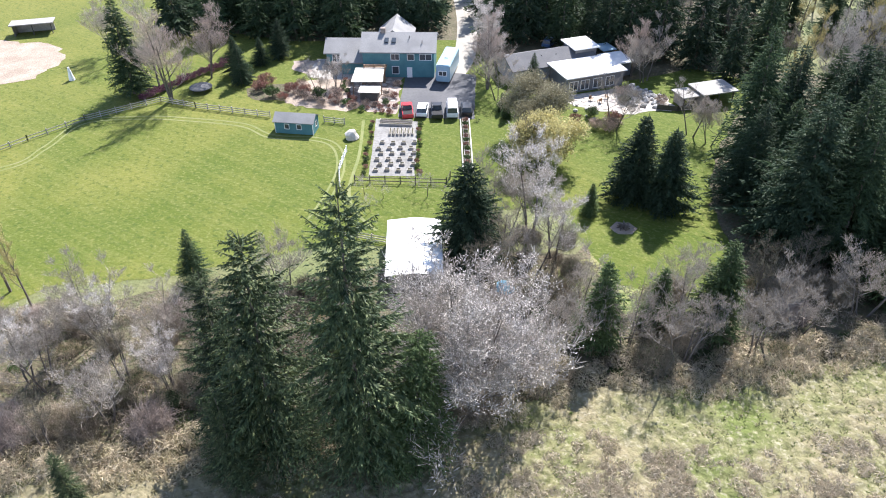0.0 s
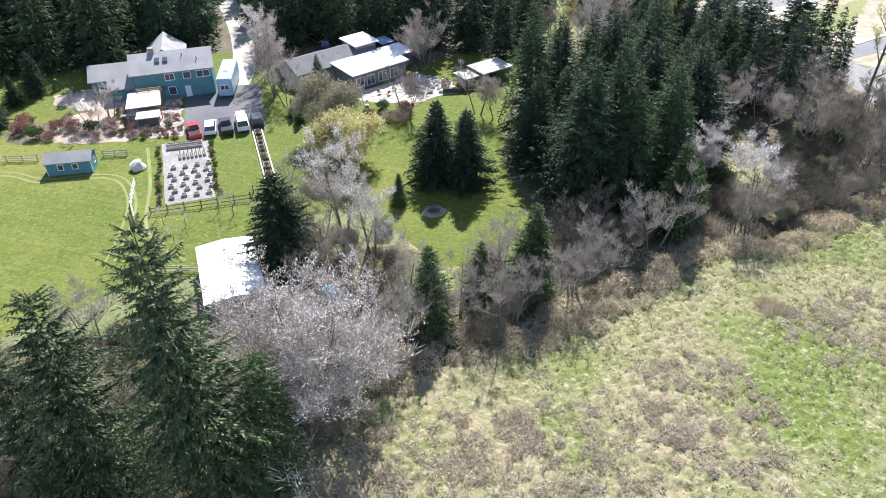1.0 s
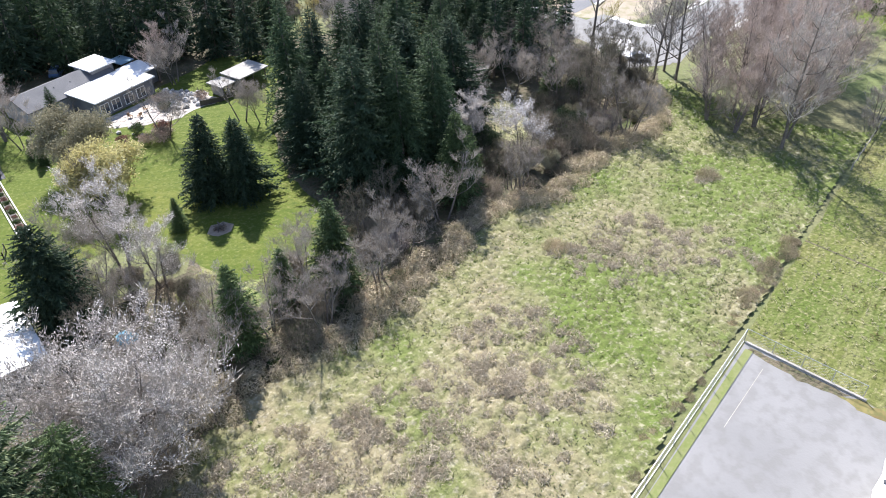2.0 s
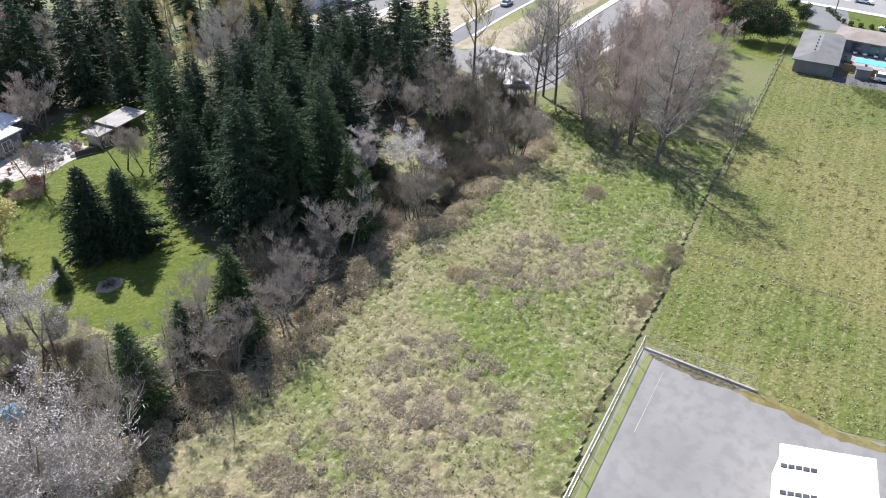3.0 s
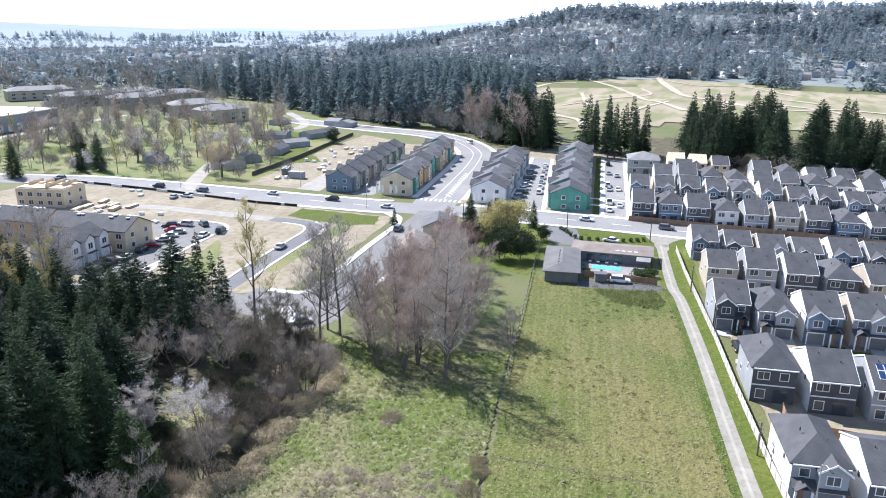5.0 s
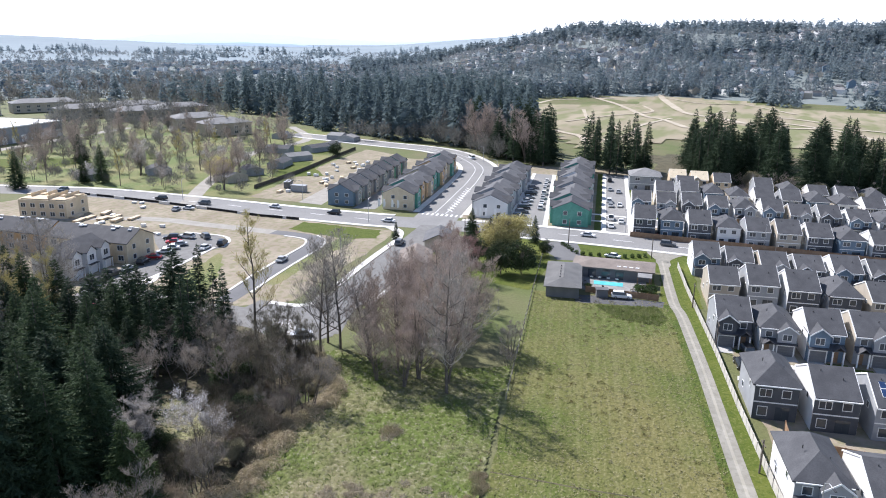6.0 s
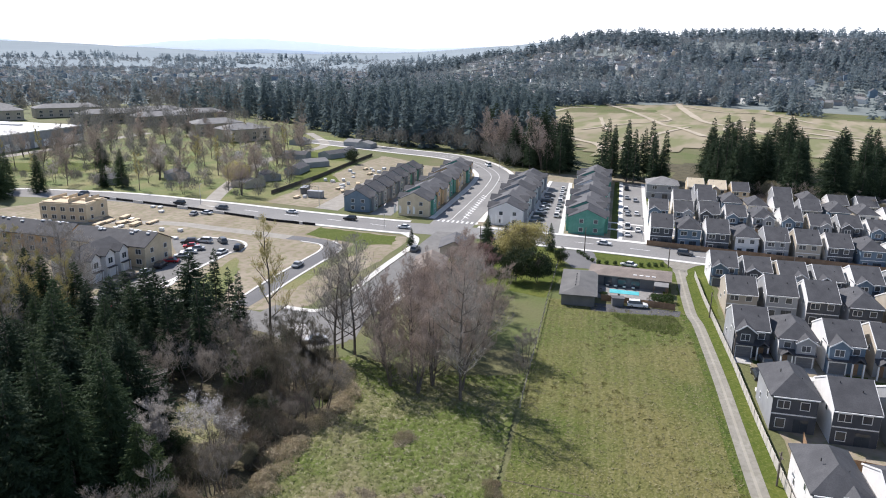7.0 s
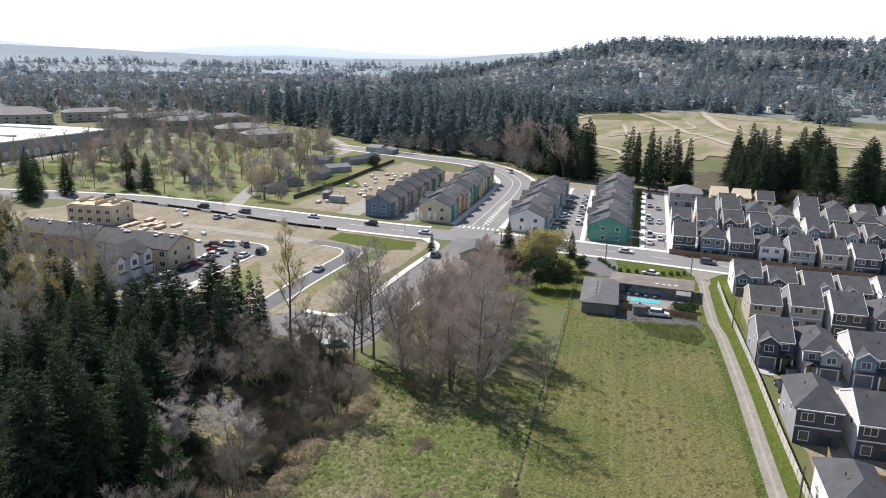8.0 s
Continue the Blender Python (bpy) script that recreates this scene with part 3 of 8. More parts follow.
def fir_mesh(h, r, seed, whorl=0.62, arms=7, sprays=7, skirt=0.06, full=1.0, droop=0.35, power=0.8, fine=1.0, wild=0.0, fill=0):
    """Trunk rows and foliage arrays of a fir: whorls of drooping boughs, each hung with flat sprays."""
    rng = np.random.default_rng(seed)
    lean = rng.normal(0, 0.012, 2)
    trunk = []
    n = 7
    rad = h * 0.011 + 0.06
    for i in range(n):
        z0, z1 = h * i / n, h * (i + 1) / n
        trunk.append((lean[0] * z0, lean[1] * z0, z0, lean[0] * z1, lean[1] * z1, z1, rad * (1 - 0.93 * i / n), rad * (1 - 0.93 * (i + 1) / n)))
    B, T, W = [], [], []
    z = h * skirt + 0.5
    gaps = rng.uniform(0.72, 1.12, 24)
    while z < h * 0.985:
        f = z / h
        prof = (1 - f) ** power * (0.6 + 0.4 * min(1.0, f / 0.18)) if f < 1 else 0
        na = arms if f < 0.8 else max(4, arms - 2)
        a0 = rng.uniform(0, 6.28)
        for k in range(na):
            if rng.random() > full:
                continue
            a = a0 + k * 2 * math.pi / na + rng.normal(0, 0.16 + 0.4 * wild)
            zz, z = z, z + wild * rng.normal(0, 0.35 * whorl)
            L = r * prof * rng.uniform(0.72 - 0.3 * wild, 1.16) * gaps[int((a % 6.28) / 6.28 * 12) + (0 if f < 0.5 else 12)] + 0.25
            rise = 0.45 * f - droop * (1 - f) + wild * rng.normal(0, 0.2)
            dirx, diry = math.cos(a), math.sin(a)
            m = max(2, int(sprays * (0.35 + L / r)))
            s = (np.arange(m) + rng.uniform(0.15, 0.9, m)) / m
            s = s[s > 0.12]
            px = lean[0] * z + dirx * L * s
            py = lean[1] * z + diry * L * s
            pz = z + rise * L * s - 0.22 * L * s * s + 0.10 * L * s ** 3
            P = np.stack([px, py, pz], 1)
            for side in (-1, 0, 1):
                q = P.copy()
                ln = (0.30 * L * (1.15 - s) + 0.36) * rng.uniform(0.6, 1.4, len(s)) * fine
                ang = a + side * rng.uniform(0.6, 1.1, len(s)) + (rng.normal(0, 0.2, len(s)))
                q[:, 0] += np.cos(ang) * ln
                q[:, 1] += np.sin(ang) * ln
                q[:, 2] += -ln * rng.uniform(0.12, 0.55 + 0.5 * wild, len(s)) if side else ln * rng.uniform(-0.35, 0.12, len(s))
                B.append(P), T.append(q), W.append(ln * rng.uniform(0.24, 0.44, len(s)))
            B.append(np.array([[lean[0] * z, lean[1] * z, z]]))
            T.append(np.array([[px[-1], py[-1], pz[-1]]]) if len(s) else np.array([[dirx * L, diry * L, z]]))
            W.append(np.array([0.07 * L + 0.05]))
            z = zz
        z += whorl * (0.55 + 0.75 * (1 - f)) * rng.uniform(0.8, 1.2)
    if fill:
        f = skirt + (0.95 - skirt) * (1 - np.sqrt(rng.random(fill)))
        a = rng.uniform(0, 6.283, fill)
        prof = (1 - f) ** power * (0.6 + 0.4 * np.minimum(1.0, f / 0.18))
        rr = r * prof * gaps[(a / 6.284 * 12).astype(int) + np.where(f < 0.5, 0, 12)] * rng.uniform(0.45, 1.02, fill)
        ln = rng.uniform(0.3, 0.8, fill) * (0.25 + 0.6 * fine)
        u = np.stack([np.cos(a), np.sin(a), 0 * a], 1)
        P = u * rr[:, None] + np.stack([lean[0] * f * h, lean[1] * f * h, f * h - 0.15 * rr], 1)
        D = u + rng.normal(0, 0.45, (fill, 3)) - np.array([0, 0, 0.35])
        B.append(P), T.append(P + D * ln[:, None]), W.append(ln * rng.uniform(0.3, 0.5, fill))
    top = np.array([[lean[0] * h, lean[1] * h, h * 0.96]])
    for a in range(4):
        B.append(top), T.append(top + np.array([[0.25 * math.cos(a * 1.6), 0.25 * math.sin(a * 1.6), h * 0.03]])), W.append(np.array([0.2]))
    B.append(top), T.append(top + np.array([[0, 0, h * 0.05 + 0.4]])), W.append(np.array([0.18]))
    return trunk, np.concatenate(B), np.concatenate(T), np.concatenate(W), rng


def make_fir(name, h, r, seed, mat="needles", label="", **kw):
    trunk, B, T, W, rng = fir_mesh(h, r, seed, **kw)
    root = thing(name, 0, 0, label=label, category="conifer tree")
    V, F = prisms(trunk, 6)
    mesh_object("trunk", V, F, "bark", root)
    V, F = kites(B, T, W, rng, sag=0.05)
    mesh_object("crown", V, F, mat, root)
    return root


def limbs(h, spread, seed, stems=1, start=0.25, n1=10, n2=6, n3=5, n4=4, up=0.8, twig=0.011, fork=0.5):
    """Limb rows of a bare broad-leaved tree, and the ends of its twigs."""
    rng = np.random.default_rng(seed)
    out, ends, marks, fine = [], [], [], []

    def grow(p, d, L, r, depth, kids):
        d = d / np.linalg.norm(d)
        mid = p + d * L * 0.5 + rng.normal(0, 0.035 * L, 3)
        d2 = d + np.array([0, 0, 0.18]) + rng.normal(0, 0.12, 3)
        d2 /= np.linalg.norm(d2)
        q = mid + d2 * L * 0.5
        out.append((*p, *mid, r, r * 0.75))
        out.append((*mid, *q, r * 0.75, r * 0.42))
        if depth >= len(kids):
            ends.append(q)
            ends.append(mid)
            for _ in range(2):
                e = q if rng.random() < 0.6 else mid
                fine.append((*e, *(e + (d2 + rng.normal(0, 0.55, 3) + np.array([0, 0, up * 0.3])) * L * rng.uniform(0.4, 0.8))))
            return
        for k in range(kids[depth]):
            s = rng.uniform(0.28, 1.0)
            b = p + (mid - p) * (s / 0.5) if s < 0.5 else mid + (q - mid) * ((s - 0.5) / 0.5)
            a = rng.uniform(0, 6.283)
            side = np.array([math.cos(a), math.sin(a), rng.uniform(-0.1, 0.5)])
            nd = d2 * rng.uniform(0.5, 1.0) + side * rng.uniform(0.4, 0.9) + np.array([0, 0, up * 0.35])
            grow(b, nd, L * rng.uniform(0.40, 0.66), max(r * 0.42, twig), depth + 1, kids)

    for st in range(stems):
        a = rng.uniform(0, 6.283)
        off = np.array([math.cos(a), math.sin(a), 0]) * (0.0 if stems == 1 else rng.uniform(0.2, 0.9))
        tilt = np.array([math.cos(a), math.sin(a), 0]) * (0.03 if stems == 1 else rng.uniform(0.1, 0.32))
        hh = h * (1 if st == 0 else rng.uniform(0.7, 0.98))
        p = off.copy()
        rad = hh * 0.012 + 0.03
        steps = 6
        pts = [p]
        for i in range(steps):
            p = p + (np.array([0, 0, 1.0]) + tilt + rng.normal(0, 0.05, 3) * np.array([1, 1, 0])) * hh / steps
            pts.append(p)
        for i in range(steps):
            out.append((*pts[i], *pts[i + 1], rad * (1 - 0.85 * i / steps), rad * (1 - 0.85 * (i + 1) / steps)))
        marks.append(len(out))
        for k in range(max(3, n1 // (1 if stems == 1 else 2))):
            f = start + (1 - start) * (k + rng.random()) / max(3, n1 // (1 if stems == 1 else 2))
            i = min(steps - 1, int(f * steps))
            b = pts[i] + (pts[i + 1] - pts[i]) * (f * steps - i)
            az = k * 2.4 + rng.normal(0, 0.4)
            L = spread * (1.05 - 0.65 * f) * rng.uniform(0.8, 1.2)
            grow(b, np.array([math.cos(az), math.sin(az), up * rng.uniform(0.5, 1.2)]), L, rad * 0.42 * (1.1 - 0.7 * f), 0, (n2, n3, n4))
    return out, np.array(ends), rng, marks, np.array(fine)


def make_bare(name, h, spread, seed, mat="twig", label="", leaf=None, leaves=0, leaf_size=0.2, category="bare tree", **kw):
    out, ends, rng, marks, fine = limbs(h, spread, seed, **kw)
    root = thing(name, 0, 0, label=label, category=category)
    S = np.array(out)
    own = np.zeros(len(S), int)
    for k, e in enumerate(marks):
        own[e - 6:] = k
    thick = S[:, 6] > 0.045
    for k in range(len(marks)):
        V, F = prisms(S[thick & (own == k)], 5)
        mesh_object("trunk", V, F, "bark", root)
    thin = S[:, 6] < 0.026
    V, F = prisms(S[~thick & ~thin], 3)
    k = np.concatenate([S[thin][:, :6], fine])
    V2, F2 = kites(k[:, :3], k[:, 3:], np.concatenate([S[thin][:, 6] * 2.4, np.full(len(fine), 0.055 if h > 10 else 0.032)]), rng)
    mesh_object("crown", V.tolist() + V2.tolist(), F.tolist() + (F2 + len(V)).tolist(), mat, root)
    if leaf:
        k = rng.integers(0, len(ends), leaves)
        b = ends[k] + rng.normal(0, leaf_size * 1.3, (leaves, 3))
        t = b + rng.normal(0, leaf_size * 0.6, (leaves, 3))
        V, F = kites(b, t, rng.uniform(0.5, 1.0, leaves) * leaf_size, rng)
        mesh_object("blossom" if "blossom" in leaf else "foliage", V, F, leaf, root)
    return root


def make_leafy(name, h, r, seed, leaf, label="", leaves=4000, leaf_size=0.3, category="tree", flat=0.85):
    """A leafy tree or large bush: short trunk, limbs, clumps of small leaves with gaps between them."""
    out, ends, rng, marks, fine = limbs(h * 0.8, r * 0.75, seed, stems=2, start=0.2, n1=12, n2=5, n3=4, n4=2)
    root = thing(name, 0, 0, label=label, category=category)
    V, F = prisms(out, 4)
    mesh_object("trunk", V, F, "bark", root)
    lobes = rng.normal(0, 1, (26, 3))
    lobes /= np.linalg.norm(lobes, axis=1)[:, None]
    lobes *= rng.uniform(0.45, 0.95, (26, 1))
    lobes = lobes * np.array([r, r, h * 0.45 * flat]) + np.array([0, 0, h * 0.55])
    k = rng.integers(0, 26, leaves)
    o = rng.normal(0, 1, (leaves, 3))
    o /= np.linalg.norm(o, axis=1)[:, None]
    b = lobes[k] + o * np.array([r, r, h * 0.4]) * rng.uniform(0.1, 0.4, (leaves, 1))
    b[:, 2] = np.maximum(b[:, 2], 0.1)
    t = b + o * leaf_size * 0.5 + rng.normal(0, leaf_size * 0.6, (leaves, 3))
    V, F = kites(b, t, rng.uniform(0.5, 1.0, leaves) * leaf_size, rng)
    mesh_object("crown", V, F, leaf, root)
    return root


def make_thicket(name, h, r, seed, mat="cane", label="", canes=420, leaf=None, leaves=0, category="shrub"):
    """A mound of arching canes with side shoots."""
    rng = np.random.default_rng(seed)
    root = thing(name, 0, 0, label=label, category=category)
    segs = []
    for i in range(canes):
        a, rr = rng.uniform(0, 6.283), r * math.sqrt(rng.random()) * 0.85
        p = np.array([math.cos(a) * rr, math.sin(a) * rr, 0.0])
        hh = h * (1 - 0.6 * (rr / r) ** 2) * rng.uniform(0.55, 1.1)
        b = rng.uniform(0, 6.283)
        o = np.array([math.cos(b), math.sin(b), 0]) * rng.uniform(0.1, 0.6) * h * 0.6
        m = p + o * 0.4 + np.array([0, 0, hh * 0.7])
        q = p + o + np.array([0, 0, hh])
        e = q + o * rng.uniform(0.2, 0.7) - np.array([0, 0, hh * rng.uniform(0.0, 0.35)])
        segs += [(*p, *m, 0.022, 0.018), (*m, *q, 0.018, 0.013), (*q, *e, 0.013, 0.006)]
        for k in range(2):
            s0 = m + (q - m) * rng.random()
            s1 = s0 + rng.normal(0, 0.22 * h, 3) + np.array([0, 0, 0.12 * h])
            segs.append((*s0, *s1, 0.012, 0.005))
    V, F = prisms(segs, 3)
    mesh_object("growth", V, F, mat, root)
    if leaf:
        b = rng.normal(0, 1, (leaves, 3))
        b /= np.linalg.norm(b, axis=1)[:, None]
        b = b * np.array([r, r, h]) * rng.uniform(0.5, 1.0, (leaves, 1))
        b[:, 2] = abs(b[:, 2])
        t = b + rng.normal(0, 0.14, (leaves, 3))
        V, F = kites(b, t, np.full(leaves, 0.14), rng)
        mesh_object("foliage", V, F, leaf, root)
    return root


def thicket_stuff(name, spots, mat, label, seed, canes=130, shell=0, fine=1.0):
    """Low tangled brambles over wide ground, one mesh: rows of x, y, radius, height."""
    rng = np.random.default_rng(seed)
    B, T, W = [], [], []
    for x, y, r, h in spots:
        n = int(canes * min(1.6, max(0.5, r / 2.0)))
        a, rr = rng.uniform(0, 6.283, n), r * np.sqrt(rng.random(n))
        p = np.stack([x + np.cos(a) * rr, y + np.sin(a) * rr, np.full(n, 0.02)], 1)
        hh = h * (1 - 0.55 * (rr / r) ** 2) * rng.uniform(0.5, 1.15, n)
        b = rng.uniform(0, 6.283, n)
        o = np.stack([np.cos(b), np.sin(b), 0 * b], 1) * (rng.uniform(0.15, 0.7, n) * h * 0.7)[:, None]
        up = np.stack([0 * b, 0 * b, hh], 1)
        q = p + o * 0.6 + up
        e = q + o * 0.9 - up * rng.uniform(0.05, 0.5, n)[:, None]
        s = p + (q - p) * rng.uniform(0.4, 1, n)[:, None]
        B += [p, q, s, q]
        T += [q, e, s + rng.normal(0, 0.26 * h + 0.1, (n, 3)), q + rng.normal(0, 0.24 * h + 0.1, (n, 3))]
        W += [np.full(n, 0.06 * fine), np.full(n, 0.06 * fine), np.full(n, 0.05 * fine), np.full(n, 0.05 * fine)]
        if shell:
            m = int(shell * r * r)
            d = rng.normal(0, 1, (m, 3))
            d[:, 2] = abs(d[:, 2])
            d /= np.linalg.norm(d, axis=1)[:, None]
            c = np.array([x, y, 0.0]) + d * np.array([r, r, h]) * rng.uniform(0.7, 1.06, (m, 1))
            t = rng.normal(0, 1, (m, 3))
            t -= d * (t * d).sum(1)[:, None] * 0.7
            t /= np.linalg.norm(t, axis=1)[:, None]
            B.append(c), T.append(c + t * rng.uniform(0.25, 0.8, (m, 1)))
            W.append(rng.uniform(0.04, 0.1, m))
    V, F = kites(np.concatenate(B), np.concatenate(T), np.concatenate(W), rng)
    V[:, 2] = np.maximum(V[:, 2], 0.02)
    tagged(mesh_object(name, V, F, mat), label, "brambles", "", "stuff")


USED = set()


def plant(src, x, y, size=1.0, turn=None, tall=1.0, label="", group="", rng=random.Random(5)):
    """Stands a plant of that kind at x, y: the first call moves the model itself, the later ones copy it."""
    turn = rng.uniform(0, 360) if turn is None else turn
    m = pose(x, y, hill(x, y) - 0.02, rng.uniform(-1.5, 1.5), rng.uniform(-1.5, 1.5), turn)
    if src.name in USED:
        ob = copy_thing(src, m)
        ob.scale = (size, size, size * tall)
    else:
        USED.add(src.name)
        ob = src
        ob.matrix_world = m
        ob.scale = (size, size, size * tall)
    if label or group:
        tagged(ob, label, "", group)
    return ob


FIR = [make_fir("fir_tree", 20, 7.2, 11, label="tall dark green fir with drooping boughs", arms=8, sprays=15, power=0.85, fine=0.56, wild=0.5, fill=4200),
       make_fir("fir_tree", 20, 6.3, 12, label="narrow dark green fir in the grove", whorl=0.66, arms=8, sprays=15, power=0.85, fine=0.56, wild=0.5, fill=4200),
       make_fir("fir_tree", 20, 7.8, 13, "needles_dark", label="broad dark fir in the grove", arms=8, sprays=15, power=0.75, fine=0.56, wild=0.5, fill=4200),
       make_fir("fir_tree", 20, 6.7, 14, "needles_dark", label="dense dark fir with a pointed top", full=0.9, arms=8, sprays=15, power=0.85, fine=0.56, wild=0.5, fill=4200)]
FIR_BACK = [make_fir("fir_tree", 20, 5.6, 15, "needles_dark", label="dark fir in the wood behind the houses", whorl=0.9, arms=6, sprays=7, fine=1.1, wild=0.4, fill=900),
            make_fir("fir_tree", 20, 6.2, 16, "needles", label="green fir in the wood behind the houses", whorl=0.9, arms=6, sprays=7, fine=1.1, wild=0.4, fill=900)]
FIR_NEAR = [make_fir("fir_tree", 31, 7.4, 21, "needles_grey", label="very tall grey-green fir at the wood's edge", whorl=0.75, arms=8, sprays=36, full=0.92, power=0.52, fine=0.4, wild=1.0, droop=0.42, fill=9000),
            make_fir("fir_tree", 29, 6.9, 22, "needles_grey", label="tall broad grey-green fir with thick hanging boughs", whorl=0.75, arms=8, sprays=36, full=0.92, power=0.42, fine=0.4, wild=1.0, droop=0.42, fill=9000),
            make_fir("fir_tree", 16, 4.4, 24, "needles_young", label="younger bright green fir below tall firs", whorl=0.6, arms=9, sprays=24, full=0.95, power=0.5, fine=0.45, wild=0.8, droop=0.4, fill=5000)]
FIR_WIDE = make_fir("fir_tree", 15, 6.2, 23, "needles_dark", label="broad dark fir beside the white-roofed barn", whorl=0.5, arms=9, sprays=16, power=0.62, fine=0.6, wild=0.7, fill=4500)
CONE = [make_fir("spruce_tree", 13, 5.4, 31, "needles_dark", label="conical dark green spruce on the lawn", whorl=0.45, arms=10, sprays=14, droop=0.15, skirt=0.0, fine=0.6, wild=0.3, power=0.8, fill=4000),
        make_fir("spruce_tree", 12, 4.0, 32, "needles_young", label="young green fir with a pointed top", whorl=0.42, arms=9, sprays=14, droop=0.1, skirt=0.02, fine=0.55, wild=0.4, power=0.8, fill=3000)]
SLIM = [make_fir("slim_fir", 20, 3.0, 41, "needles_dark", label="slim ragged dark fir above a street", full=0.8, whorl=0.8, sprays=8, arms=6, skirt=0.12, fine=1.0, wild=0.4, fill=900),
        make_fir("slim_fir", 20, 3.5, 42, "needles_dark", label="slim dark fir with thin gaps between its boughs", full=0.75, whorl=0.85, sprays=8, arms=6, skirt=0.15, fine=1.0, wild=0.4, fill=900)]
BARE = [make_bare("bare_tree", 18, 6.0, 51, label="leafless grey-brown tree with fine upright twigs", n1=18, start=0.16),
        make_bare("bare_tree", 17, 5.4, 52, "twig_red", label="leafless many-stemmed grey tree", stems=3, n1=20, start=0.14),
        make_bare("bare_tree", 18, 5.2, 53, "twig_red", label="leafless tree with reddish spring buds", n1=18, up=1.1, start=0.14)]
BARE_DARK = make_bare("bare_tree", 9, 3.4, 63, "twig_dark", label="small dark leafless tree in the thicket", stems=3, n1=14, n4=3)
BARE_SMALL = [make_bare("bare_tree", 9, 3.4, 61, "twig_wood", label="small leafless tree in the thicket", stems=3, n1=16, n4=4),
              make_bare("bare_tree", 8, 3.2, 62, "twig_wood", label="small leafless tree with fine grey twigs", stems=3, n1=14, n4=4)]
BLOOM = [make_bare("blossom_tree", 11, 4.9, 71, label="wild cherry in white blossom", leaf="blossom", leaves=15000, leaf_size=0.105, category="blossom tree", stems=4, n1=34, start=0.08, up=0.55),
         make_bare("blossom_tree", 9, 3.4, 72, label="bare grey tree with sparse white blossom", leaf="blossom", leaves=4500, leaf_size=0.085, category="blossom tree", stems=2, n1=18),
         make_bare("blossom_tree", 8.4, 3.9, 73, label="cherry in full white blossom beside a clearing", leaf="blossom_white", leaves=8000, leaf_size=0.1, category="blossom tree", stems=2, n1=24, start=0.3, up=0.55)]
YELLOW = [make_bare("budding_tree", 18, 4.0, 81, "twig_yellow", label="tall thin tree with yellow spring catkins", leaf="leaf_yellow", leaves=1500, leaf_size=0.15, category="budding tree", n1=12, up=1.3)]
ROSY = make_bare("budding_tree", 13, 4.6, 55, "twig_rose", label="leafless tree flushed with rosy spring buds", leaf="leaf_red", leaves=1600, leaf_size=0.1, category="budding tree", n1=18, start=0.16)
WILLOW = make_leafy("willow_tree", 7, 4.0, 91, "leaf_yellow", label="round willow in fresh yellow leaf", leaves=20000, leaf_size=0.2)
OLIVE = make_leafy("round_tree", 8.5, 4.3, 95, "twig_olive", label="dense round olive-grey leafless tree", leaves=42000, leaf_size=0.15, category="tree")
APPLE = make_bare("apple_tree", 2.8, 1.8, 96, label="small gnarled bare apple tree", stems=1, n1=9, n2=4, n3=3, n4=2, start=0.3, up=0.4)
HEDGE_PURPLE = make_leafy("hedge_shrub", 2.4, 1.6, 97, "leaf_purple", label="dark purple-leaved hedge shrub", leaves=1100, leaf_size=0.22, category="shrub")
BUSH_TAN = make_leafy("bush", 1.8, 1.6, 98, "leaf_tan", label="rounded pinkish-tan garden shrub without leaves", leaves=1300, leaf_size=0.14, category="bush")
BUSH = [make_leafy("bush", 3.0, 2.0, 92, "leaf_green", label="rounded dark evergreen garden bush", leaves=1500, leaf_size=0.25, category="bush"),
        make_leafy("bush", 2.6, 1.8, 93, "leaf_red", label="rounded reddish-brown garden bush", leaves=1500, leaf_size=0.2, category="bush")]
LEAFY = make_leafy("broadleaf_tree", 9, 4.2, 94, "leaf_evergreen", label="dense round evergreen tree in a garden", leaves=5200, leaf_size=0.32)
BRAMBLE = [make_thicket("bramble", 1.6, 3.0, 101, label="brown leafless bramble mound with arching canes", canes=420),
           make_thicket("shrub", 2.8, 2.2, 102, "thorn", label="leafless shrub with dense upright twigs, brown darkened for shade", canes=420),
           make_thicket("shrub", 3.0, 2.4, 103, "twig_red", label="reddish-grey leafless thicket of thin canes", canes=460),
           make_thicket("bramble", 1.3, 2.2, 104, "cane", label="brown bramble with a few green leaves", canes=360, leaf="leaf_green", leaves=500),
           make_thicket("shrub", 3.0, 2.3, 105, "twig_dark", label="dark brown leafless shrub with a few green leaves", canes=460, leaf="leaf_green", leaves=260)]


